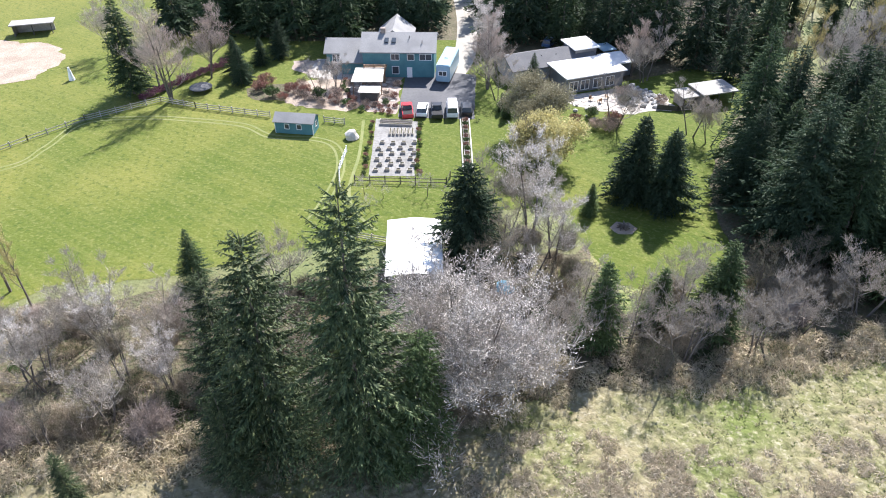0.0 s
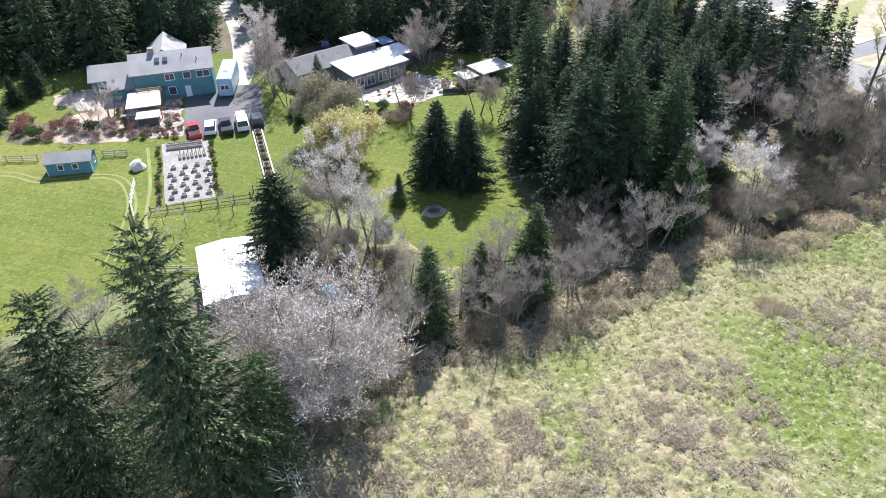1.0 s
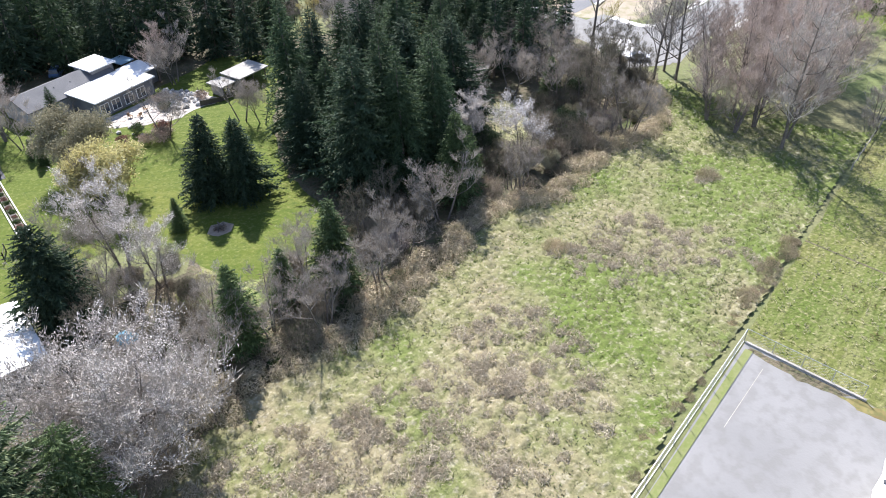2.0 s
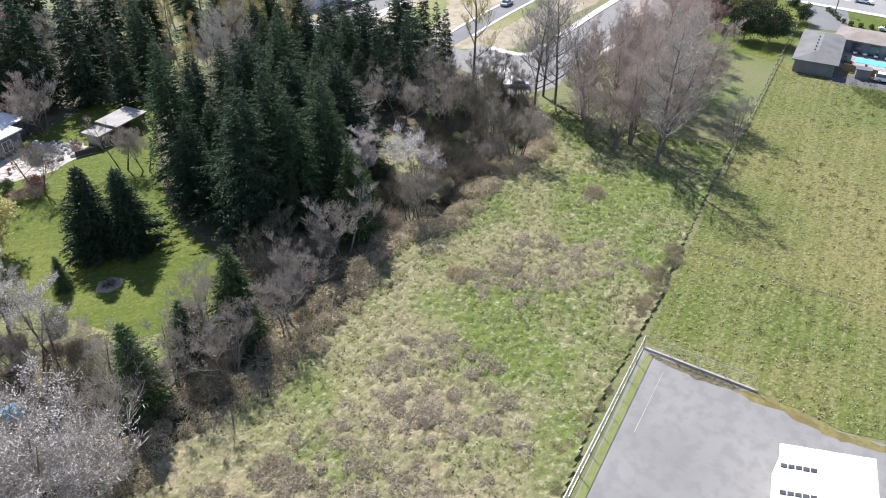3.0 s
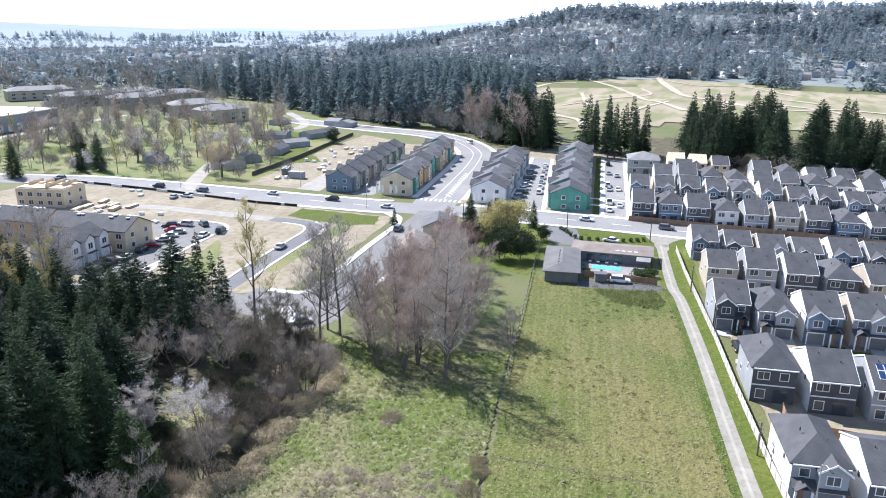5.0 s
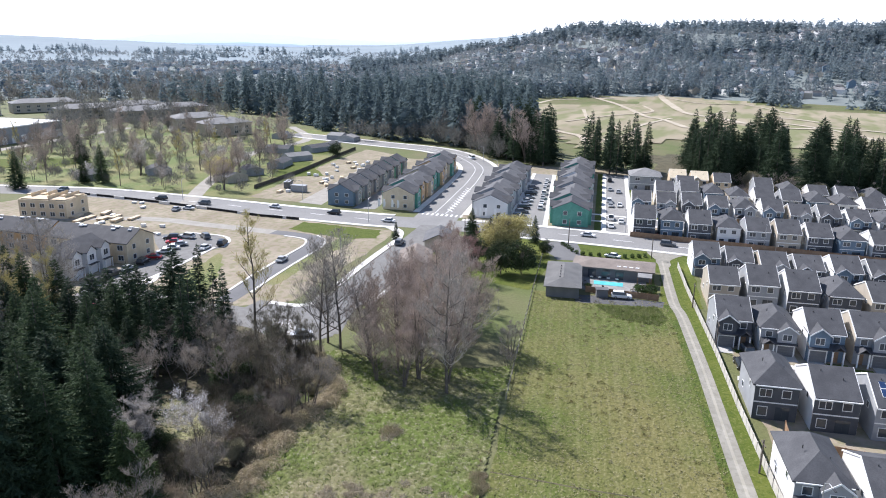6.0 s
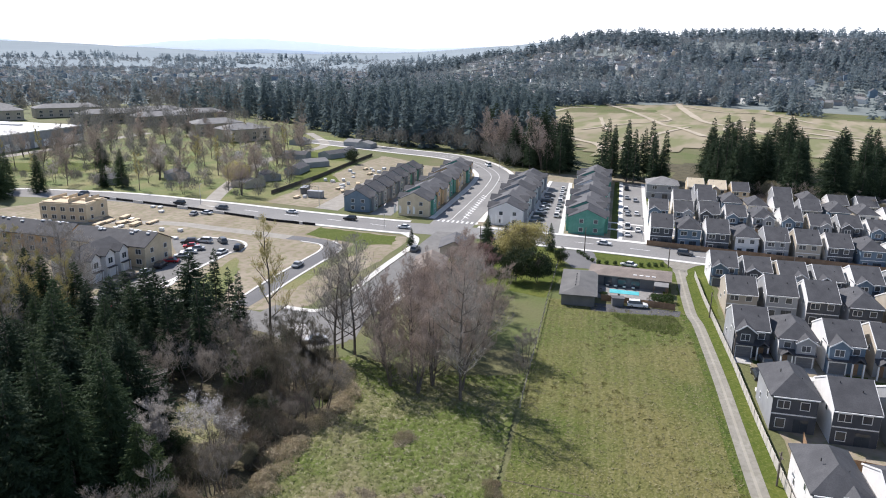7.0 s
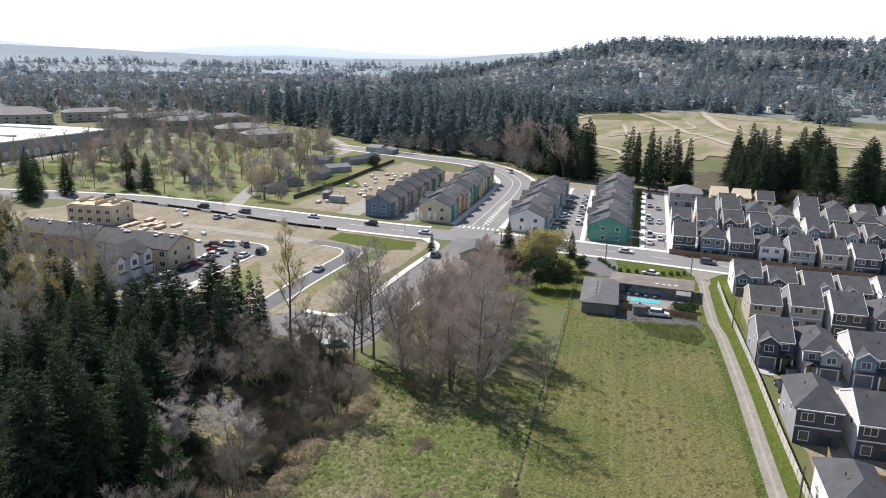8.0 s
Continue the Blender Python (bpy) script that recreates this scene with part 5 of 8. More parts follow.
plant(CONE[1], 17, 57, 0.95), plant(CONE[1], 30, 58.5, 1.05), plant(CONE[1], 53, 64, 1.1), plant(CONE[1], 56.5, 66, 0.8), plant(LEAFY, 48, 66, 0.45), plant(CONE[1], 84, 76, 0.7), plant(LEAFY, 79, 68.5, 0.4), plant(CONE[1], 24, 60, 0.7), plant(LEAFY, 65, 71, 0.5), plant(LEAFY, 80, 66, 0.42), plant(LEAFY, 11.5, 60, 0.4), plant(CONE[1], 9.5, 56, 0.5), plant(LEAFY, -27, 48, 0.3), plant(LEAFY, 88, 74, 0.5), plant(CONE[1], 20.5, 82.5, 0.42)
def clear(x, y):
    """Off the barn's yard, the lawn and the grass clearing."""
    return not (-11 < x < 3.5 and y > 55) and not (18 < x < 37 and y > 65) and not any(math.hypot(x - a, y - b) < r for a, b, r in ((74, 75.5, 5.2), (77.5, 80, 4.0), (70.4, 70, 3.6), (67.5, 65.5, 2.2)))


GROVE = [(41, 88), (41, 82), (47, 72), (55, 71), (66, 77), (73, 87), (86, 94), (100, 98), (100, 106), (76, 118), (63, 122), (56, 114), (48, 101)]
for i, (x, y) in enumerate(scatter(GROVE, 5.2, 7)):
    if not clear(x, y):
        continue
    if y > 99 and i % 2 and math.atan2(x, y) < 0.64:
        plant(YELLOW[0] if i % 4 == 1 else BARE[0], x, y, pr.uniform(0.7, 0.9), group="bare trees behind the grove")
        continue
    plant(FIR[i % 4], x, y, pr.uniform(0.8, 1.28) * (0.82 if y > 100 else (0.88 if x > 80 else 1.0)), tall=pr.uniform(0.8, 1.0), group="firs of the grove")
for x, y in scatter([(-60, 150), (-30, 148), (-8, 150), (20, 146), (50, 138), (62, 132), (70, 150), (66, 205), (0, 215), (-60, 200)], 6.2, 8):
    if 0.5 < x < 9.0:
        continue
    if x > 40 and pr.random() < 0.64:
        if pr.random() < 0.75:
            plant(pr.choice((BARE[0], BARE_DARK, BARE_DARK, YELLOW[0], ROSY)), x, y, pr.uniform(0.7, 1.0), group="bare trees behind the houses")
        continue
    plant(pr.choice(FIR_BACK), x, y, pr.uniform(0.75, 1.1), group="firs behind the houses")
for x, y, s in ((50, 134, 1.0), (54, 127, 0.75), (44, 139, 1.1), (58, 142, 0.8), (38, 141, 1.0)):
    plant(FIR_BACK[0], x, y, s, group="firs behind the houses")
for i, (x, y) in enumerate(scatter([(76, 85), (84, 80), (101, 87), (101, 97), (86, 93), (75, 87)], 5.2, 134)):
    plant(BARE_SMALL[i % 2], x, y, pr.uniform(0.75, 1.15), group="small bare trees in the belt")
for x, y, s in ((89, 88, 0.9), (101, 89, 0.76), (95, 92, 0.85), (106, 96, 0.7), (84, 90, 0.95), (110, 103, 0.8)):
    plant(SLIM[0 if pr.random() < 0.5 else 1], x, y, s)
plant(YELLOW[0], 103, 83.5, 1.3), plant(BARE_DARK, 98, 74, 1.2), plant(BARE_DARK, 92, 72, 1.2), plant(BARE_DARK, 86, 70, 1.0), plant(BUSH[0], 105.5, 81, 1.1)
BELT = [(-75, 42), (-19, 44), (-2, 47.5), (12, 51.5), (24, 53), (44, 56), (54, 60), (66, 58), (88, 60), (100, 70), (96, 80), (80, 78), (64, 70), (50, 66), (36, 70), (24, 70), (14, 80), (6, 84), (2, 74), (-10, 70), (-30, 64), (-75, 60)]
for i, (x, y) in enumerate(scatter(BELT, 5.4, 9)):
    if clear(x, y) and (x < 54 or i % 3 == 0):
        plant((BARE_SMALL[0], BARE_SMALL[1], BARE_DARK)[i % 3], x, y, pr.uniform(0.55, 1.15), group="small bare trees in the belt")
for i, (x, y) in enumerate(scatter(BELT, 3.0, 10, most=120)):
    if clear(x, y) and (x < 40 or i % 2):
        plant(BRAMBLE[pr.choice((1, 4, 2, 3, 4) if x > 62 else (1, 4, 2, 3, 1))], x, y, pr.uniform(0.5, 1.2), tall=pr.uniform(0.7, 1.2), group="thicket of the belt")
spots = []
for (x0, y0), (x1, y1) in zip(TREELINE, TREELINE[1:]):
    n = int(math.hypot(x1 - x0, y1 - y0) / 2.1)
    for k in range(n):
        for row in (0.0, 2.4):
            spots.append((x0 + (x1 - x0) * k / n + pr.uniform(-1, 1), y0 + (y1 - y0) * k / n + row + pr.uniform(-1.3, 1.1), pr.uniform(1.0, 2.3), pr.uniform(0.7, 1.9)))
thicket_stuff("edge_brambles", spots, "cane", "tan leafless brambles along the wood's edge", 111, 70, 190)
for i, (x, y) in enumerate(scatter([(60, 60), (76, 60.5), (88, 60), (99, 68), (106, 79), (101, 84), (84, 76), (66, 70)], 2.9, 133, most=60)):
    if clear(x, y):
        plant((BRAMBLE[4], BARE_DARK, BRAMBLE[1], OLIVE, BRAMBLE[4], BARE_DARK)[i % 6], x, y, (1.15, 0.8, 1.0, 0.36, 1.0, 0.7)[i % 6] * pr.uniform(0.8, 1.2), group="thicket of the belt")
spots = [(x, y, pr.uniform(1.0, 2.2), pr.uniform(0.7, 1.7)) for x, y in scatter(BELT, 3.4, 112, 3000, 150) if clear(x, y)]
thicket_stuff("wood_undergrowth", spots, "thorn", "undergrowth between bare trees, brown darkened for shade", 113, 60, 90)
spots = [(x, y, pr.uniform(0.7, 1.5), pr.uniform(0.3, 0.8)) for x, y in scatter(BELT, 6.5, 116, 3000, 60) if clear(x, y)]
thicket_stuff("wood_greenery", spots, "leaf_green", "low green leaves under bare trees", 117, 30, 200)
plant(BLOOM[0], 1.6, 47.5, 1.42), plant(BLOOM[0], -2.0, 52.5, 0.85), plant(BLOOM[2], 68.2, 66.6, 1.0), plant(BLOOM[1], 12, 78, 1.4)
for x, y, s in ((-44, 52, 0.9), (-36, 56, 0.9), (-28, 50, 0.8), (-50, 48, 0.8), (61.7, 70.5, 1.0), (63.5, 73.5, 0.9), (71.5, 82, 0.95), (14, 72, 1.2), (9, 52, 0.9)):
    plant(BLOOM[1], x, y, s)
CLUMP = [(99, 57), (97, 49), (102, 43), (112, 45), (124, 47), (142, 56), (138, 66), (120, 66), (107, 61)]
plant(BARE[0], 98.6, 41.6, 1.24)
for i, (x, y) in enumerate(scatter(CLUMP, 4.7, 12)):
    plant(BARE[1 + i % 2], x, y, pr.uniform(0.8, 0.96) * (0.8 if x < 100 or y > 60 else 1.0), group="bare trees in the clump")
for x, y in ((104, 69.5), (107, 67), (109, 71)):
    plant(BARE[0], x, y, pr.uniform(1.0, 1.2))
spots = []
for cx, cy, rx, ry, n in ((62, 41, 9, 6.5, 80), (39.5, 36, 7, 8, 80), (24, 36, 13, 6.5, 120), (12, 40.5, 11, 4.5, 60), (10, 33, 14, 6, 60), (55, 46.5, 1.4, 1.2, 4), (83.5, 44.5, 2.2, 1.2, 5), (33, 27, 8, 4, 22), (70, 33.5, 4, 5, 16), (-20, 30, 20, 8, 60)):
    for k in range(n):
        a, q = pr.uniform(0, 6.283), math.sqrt(pr.random())
        spots.append((cx + rx * q * math.cos(a), cy + ry * q * math.sin(a), pr.uniform(0.45, 1.25), pr.uniform(0.25, 0.6)))
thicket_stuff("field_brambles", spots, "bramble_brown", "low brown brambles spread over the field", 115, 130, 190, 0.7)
spots = [(x, y, pr.uniform(0.35, 0.9), pr.uniform(0.12, 0.3)) for x, y in scatter(MEADOW, 2.2, 118, 4000, 300) if noise.noise((x * 0.06, y * 0.06, 2)) > 0.22]
thicket_stuff("meadow_weeds", spots, "moss", "low dark dead weeds dotted over the meadow", 119, 45, 30, 0.7)
for x, y, s in ((55, 46.8, 1.15), (83.5, 44.5, 1.1), (25, 43, 0.4), (33.5, 39.3, 0.25), (16, 42.5, 0.5), (31, 34, 0.4)):
    plant(BRAMBLE[0], x, y, s * 0.6, group="lone shrubs in the field")
for k in range(34):
    f = k / 33
    big = 0.6 < f < 0.95
    plant(BRAMBLE[pr.choice((0, 3, 0)) if big else 0], 36 + 46 * f + pr.uniform(-0.5, 0.5), 19.6 + 9.3 * f + pr.uniform(-0.3, 0.9), pr.uniform(0.3, 0.62) if big else pr.uniform(0.15, 0.32), group="hedge on the field boundary")
for x, y in scatter([(78, 122), (84, 112), (96, 112), (100, 124), (92, 140), (80, 136)], 6.0, 131, most=12):
    if math.atan2(x, y) > 0.645:
        continue
    plant(pr.choice(YELLOW + YELLOW + BARE[:1]), x, y, pr.uniform(0.85, 1.15), group="budding trees beside the building site")
for x, y, k in ((0.6, 46.6, 0.9), (2.8, 46.9, 1.0), (4.2, 48.2, 0.9), (1.8, 48.6, 1.1), (-0.6, 47.6, 0.8)):
    plant(BRAMBLE[1], x, y, k, group="thicket of the belt")


# ---- buildings ----
def window(parent, x, z, w, h, y, side="front"):
    """A framed pane on a wall: side front or back (facing y), left or right (facing x)."""
    bm = bmesh.new()
    o = 0.06
    bars = [(-w / 2 - 0.1, w / 2 + 0.1, -h / 2 - 0.1, -h / 2), (-w / 2 - 0.1, w / 2 + 0.1, h / 2, h / 2 + 0.1), (-w / 2 - 0.1, -w / 2, -h / 2, h / 2), (w / 2, w / 2 + 0.1, -h / 2, h / 2)]
    if w > 1.3:
        bars.append((-0.04, 0.04, -h / 2, h / 2))
    for a0, a1, b0, b1 in bars:
        if side in ("front", "back"):
            sg = -1 if side == "front" else 1
            box(bm, x + a0, x + a1, min(y, y + sg * o), max(y, y + sg * o), z + b0, z + b1)
        else:
            sg = -1 if side == "left" else 1
            box(bm, min(x, x + sg * o), max(x, x + sg * o), y + a0, y + a1, z + b0, z + b1)
    f = part("window", bm, "trim", parent)
    bm = bmesh.new()
    if side in ("front", "back"):
        sg = -1 if side == "front" else 1
        box(bm, x - w / 2, x + w / 2, min(y, y + sg * 0.03), max(y, y + sg * 0.03), z - h / 2, z + h / 2)
    else:
        sg = -1 if side == "left" else 1
        box(bm, min(x, x + sg * 0.03), max(x, x + sg * 0.03), y - w / 2, y + w / 2, z - h / 2, z + h / 2)
    part("pane", bm, "glass", f)


def vents(parent, pts):
    for x, y, z in pts:
        bm = bmesh.new()
        rod(bm, (x, y, z - 0.15), (x, y, z + 0.35), 0.09, 0.07)
        part("vent", bm, "metal_dark", parent)


def barge(parent, hx, hy, z, rise, drop, x0=0.0, y0=0.0, along="x", ends=(-1, 1)):
    """White boards along the sloping edges of a gabled roof, one piece an end."""
    for e in ends:
        bm = bmesh.new()
        for sg in (-1, 1):
            lo, hi = (sg * hy, z - drop), (0.0, z + rise)
            a0, a1 = e * hx, e * (hx + 0.07)
            ring = [(lo[0], lo[1] - 0.08), (hi[0], hi[1] - 0.08), (hi[0], hi[1] + 0.2), (lo[0], lo[1] + 0.2)]
            place = (lambda p, q: (x0 + p, y0 + q[0], q[1])) if along == "x" else (lambda p, q: (x0 + q[0], y0 + p, q[1]))
            solid(bm, [place(a0, q) for q in ring], [place(a1, q) for q in ring])
        part("barge_board", bm, "trim", parent)


def estate_house(style, mat, front=None, w=6.5, d=11.2, h=5.6, label="", roof="shingle", hand=-1):
    """Two-storey house, front towards -y. Styles: plain, gabled, hipped, crossed; hand puts the front gable on one side."""
    t = thing("house", 0, 0, 0, 0, label, "house", "houses of the new estate")
    rise = 2.7
    boxy = style in ("hipped", "crossed")
    bm = bmesh.new()
    if boxy:
        box(bm, -w / 2, w / 2, -d / 2, d / 2, 0, h)
    else:
        gable_walls(bm, w, d, h, rise)
    part("wall", bm, mat, t)
    bm = bmesh.new()
    if boxy:
        hip_roof(bm, w, d, h, rise, 0.45, 0.2)
    else:
        slab_roof(bm, w - 0.74, d, h, rise, 0.4, 0.18)
        barge(t, w / 2 + 0.03, d / 2 + 0.4, h, rise, 0.4 * rise / (d / 2))
    part("roof", bm, roof, t)
    if front:
        bm = bmesh.new()
        box(bm, -w / 2 + 0.03, w / 2 - 0.03, -d / 2 - 0.05, -d / 2, 0.0, h - 0.02)
        part("cladding", bm, front, t)
    bm = bmesh.new()
    zz = h - 0.28 if not boxy else h - 0.02
    box(bm, -w / 2 - 0.05, w / 2 + 0.05, -d / 2 - 0.62, -d / 2 - 0.46, zz, zz + 0.16)
    part("gutter", bm, "trim", t)
    y = -d / 2 - (0.05 if front else 0)
    if style in ("gabled", "crossed"):
        gx, gw, proj = hand * w * 0.2, w * 0.52, 0.7
        bm = bmesh.new()
        gable_walls(bm, gw, proj + 3.0, h - 0.1, gw * 0.36, gx, y - proj / 2 + 1.15, "y", 2.9)
        part("gable", bm, front or mat, t)
        bm = bmesh.new()
        slab_roof(bm, gw, proj + 3.4, h - 0.1, gw * 0.36, 0.3, 0.15, gx, y - proj / 2 + 1.2, "y")
        part("gable_roof", bm, roof, t)
        barge(t, (proj + 3.4) / 2 + 0.3, gw / 2 + 0.3, h - 0.1, gw * 0.36, 0.3 * 0.72, gx, y - proj / 2 + 1.2, "y", (-1,))
        window(t, gx, h - 1.35, 1.5, 1.2, y - proj - 0.35)
        window(t, -hand * w * 0.27, h - 1.2, 1.1, 1.1, y)
        bm = bmesh.new()
        box(bm, gx - 1.75, gx + 1.75, y - 0.75, y, 0.0, 2.75)
        part("garage", bm, front or mat, t)
        bm = bmesh.new()
        for a in ((gx - 1.6, gx - 1.4, 0.0, 2.45), (gx + 1.4, gx + 1.6, 0.0, 2.45), (gx - 1.4, gx + 1.4, 2.25, 2.45)):
            box(bm, a[0], a[1], y - 0.83, y - 0.75, a[2], a[3])
        part("garage_frame", bm, "trim", t)
        bm = bmesh.new()
        for k in range(4):
            box(bm, gx - 1.4, gx + 1.4, y - 0.79, y - 0.75, 0.02 + 0.56 * k, 0.54 + 0.56 * k)
        part("garage_door", bm, "siding_slate", t)
        bm = bmesh.new()
        solid(bm, [(-w / 2, y - 1.5, 2.75), (w / 2, y - 1.5, 2.75), (w / 2, y, 3.4), (-w / 2, y, 3.4)], [(-w / 2, y - 1.5, 2.9), (w / 2, y - 1.5, 2.9), (w / 2, y, 3.55), (-w / 2, y, 3.55)])
        part("porch_roof", bm, roof, t)
        px = -hand * w * 0.3
        bm = bmesh.new()
        slab_roof(bm, 1.9, 1.9, 2.95, 0.75, 0.2, 0.12, px, y - 1.0, "y")
        part("porch_gable", bm, roof, t)
        for q in (px - 0.95, px + 0.95):
            bm = bmesh.new()
            box(bm, q - 0.12, q + 0.12, y - 1.75, y - 1.5, 0, 2.75)
            part("post", bm, "trim", t)
        bm = bmesh.new()
        box(bm, px - 0.5, px + 0.5, y - 0.06, y, 0, 2.1)
        part("door", bm, "wood", t)
    else:
        for px, ww in ((-w * 0.25, 1.7), (w * 0.22, 1.2)):
            window(t, px, h - 1.2, ww, 1.15, y)
        window(t, -w * 0.28, 1.4, 1.3, 1.4, y)
        bm = bmesh.new()
        for q in (0.1, 1.15):
            box(bm, q, q + 1.0, y - 0.04, y, 0.15, 2.2)
        part("patio_door", bm, "glass", t)
        bm = bmesh.new()
        box(bm, -w / 2 + 0.03, w / 2 - 0.03, y - 0.03, y, 2.75, 2.95)
        part("band", bm, "trim", t)
    for py, pz in ((-d * 0.2, h - 1.3), (d * 0.22, 2.0)):
        window(t, -w / 2, pz, 0.8, 0.9, py, "left")
    vents(t, [(w * 0.2, -d * 0.22, h + rise * 0.62), (-w * 0.25, -d * 0.1, h + rise * 0.83)])
    return t


STYLES = [("plain", "siding_white", "siding_charcoal"), ("gabled", "siding_grey", "siding_charcoal"), ("hipped", "siding_grey", "siding_charcoal"), ("crossed", "siding_white", "siding_grey"),
          ("plain", "siding_grey", None), ("gabled", "siding_white", "siding_blue"), ("hipped", "siding_blue", None), ("gabled", "siding_beige", "siding_grey"), ("plain", "siding_beige", None), ("hipped", "siding_beige", "siding_white")]
WORDS = {"siding_white": "white-walled", "siding_grey": "grey-walled", "siding_blue": "blue-walled", "siding_beige": "beige-walled", "siding_charcoal": "charcoal"}
PROTO = []
for st, m, f in STYLES:
    PROTO.append(estate_house(st, m, f, hand=(-1, 1)[len(PROTO) // 2 % 2], label="two-storey %s house with %s front and dark shingle roof" % (WORDS[m], WORDS[f].replace("-walled", "") if f else "matching")))


def put(src, m):
    """Stands the model itself at its first place, copies of it at the next."""
    if src.name in USED:
        return copy_thing(src, m)
    USED.add(src.name)
    src.matrix_world = m
    return src


PANEL_SPOT = None
# rows of the estate: the plane of the wall that faces the meadow, the first house's middle, how many, which models
for x, y, n, gap, kinds in ((86.5, -12.8, 4, 8.4, (3, 0, 1, 5)), (111, -8.3, 5, 8.3, (2, 0, 4, 6)), (140.5, -1.4, 7, 8.0, (1, 3, 5, 7)), (165, 1.2, 7, 8.1, (8, 4, 0, 2)), (186.5, 6.2, 9, 8.0, (5, 1, 7, 1)), (220, 26.3, 13, 8.1, (0, 6, 0, 9, 4, 8)), (250.5, 31.5, 13, 8.4, (5, 7, 1, 5, 3)), (273, 26, 11, 8.6, (0, 4, 6, 9)), (292, 20, 8, 9.4, (4, 9, 0))):
    for k in range(n):
        if x == 292 and k in (1, 2):
            continue
        ob = put(PROTO[kinds[k % len(kinds)]], pose(x + 5.75 + pr.uniform(-0.8, 0.8), y + 0.9 - gap * k, 0, 0, 0, -79.2))
        if x == 111 and k == 2:
            PANEL_SPOT = ob
        ob.scale = (1, 1, pr.uniform(0.9, 1.08) * (0.9 if x == 186.5 else 1.0))


for x, y, n, step in ((86.5, -12.8, 4, 8.4), (140.5, -1.4, 7, 8.0), (250.5, 31.5, 12, 8.4)):
    for k in range(n):
        m = pose(x + 5.75, y + 0.9 - step * k, 0, 0, 0, -79.2)
        q = lambda a, b: tuple((m @ Vector((a, b, 0)))[:2])
        side = 1 if k % 2 else -1
        patch("driveway", [q(side * 0.2, -5.7), q(side * 3.1, -5.7), q(side * 3.1, -9.6), q(side * 0.2, -9.6)], 0.05, "concrete_grey", "pale concrete driveway before a garage", "driveway")
        patch("lawn", [q(-side * 0.2, -7.3), q(-side * 3.8, -7.3), q(-side * 3.8, -9.3), q(-side * 0.2, -9.3)], 0.045, "rank_grass", "small green front lawn of a new house", "lawn", 0.12, 1.0)

bpy.context.view_layer.update()
spot = PANEL_SPOT.matrix_world @ Vector((0, -2.6, 7.0))
zs = PANEL_SPOT.scale.z
ob = estate_house("hipped", "siding_grey", None, 12.5, 12.0, 6.0, "large pale grey house with a light shingle roof", "shingle_light")
ob.matrix_world = pose(304, 37.5, 0, 0, 0, -79.2)
for k in range(3):
    ob = estate_house("gabled" if k == 1 else "plain", "plywood", None, 6.5, 10.0, 5.4, "unfinished timber house with bare board walls", "sheathing" if k < 2 else "shingle")
    ob.matrix_world = pose(309.5 - 0.8 * k, 25 - 8.6 * k, 0, 0, 0, -79.2)


def solar_array(x, y, z, rows, cols):
    """Tilted panels on a roof slope that faces the meadow."""
    t = thing("solar_array", x, y, z, -79.2, "blue solar panels on a dark shingle roof", "solar panels")
    t.matrix_world = pose(x, y, z, 0, 0, -79.2) @ pose(0, 0, 0, 24, 0, 0)
    for a in range(cols):
        for b in range(rows):
            bm = bmesh.new()
            u, v = (a - cols / 2) * 1.08, (b - rows / 2) * 1.72
            box(bm, u, u + 1.02, v, v + 1.66, 0.1, 0.15)
            p = part("panel", bm, "trim", t)
            bm = bmesh.new()
            box(bm, u + 0.05, u + 0.97, v + 0.05, v + 1.61, 0.15, 0.156)
            part("cell", bm, "solar_cell", p)


def terrace(name, x, y, rz, n, unit, d, h, walls, label, ends="siding_white"):
    """A terrace of n units: stepped ridged roofs along the row with cross gables."""
    t = thing(name, x, y, 0, rz, label, "terraced houses")
    for k in range(n):
        hh, off = h + (0.5 if k % 2 else 0.0), (0.6 if k % 2 else -0.4)
        bm = bmesh.new()
        gable_walls(bm, unit - 0.02, d, hh, 2.6, unit * (k + 0.5), off)
        part("unit_wall", bm, walls[k % len(walls)] if k else ends, t)
        bm = bmesh.new()
        slab_roof(bm, unit - 0.9, d, hh, 2.6, 0.45, 0.18, unit * (k + 0.5), off)
        part("roof", bm, "shingle_mid" if k % 3 else "shingle", t)
        for sg in (-1, 1):
            bm = bmesh.new()
            gable_walls(bm, unit * 0.45, 3.2, hh + 0.2, 1.3, unit * (k + 0.5), off + sg * (d / 2 - 0.6), "y")
            part("gable", bm, walls[(k + 1) % len(walls)], t)
            bm = bmesh.new()
            slab_roof(bm, unit * 0.45, 3.2, hh + 0.2, 1.3, 0.3, 0.15, unit * (k + 0.5), off + sg * (d / 2 - 0.6), "y")
            part("gable_roof", bm, "shingle", t)
            for wz in (1.5, hh - 1.1):
                window(t, unit * (k + 0.5), wz, 1.8, 1.2, off + sg * (d / 2 + 1.0), "front" if sg < 0 else "back")
    for wy in (-d * 0.25, d * 0.15):
        for wz in (1.5, h - 1.2):
            window(t, 0, wz, 1.2, 1.2, wy - 0.4, "left")
    return t


solar_array(spot.x, spot.y, spot.z + 0.1, 2, 4)
terrace("terrace", 223.5, 50.5, 10.8, 9, 11.6, 11.5, 5.6, ("siding_grey", "wrap_green", "siding_white"), "terrace of new houses with green wrapped end wall", "wrap_green")
terrace("terrace", 223, 78, 10.8, 7, 11.4, 11.5, 5.4, ("siding_white", "siding_grey"), "terrace of new white houses with grey roofs")
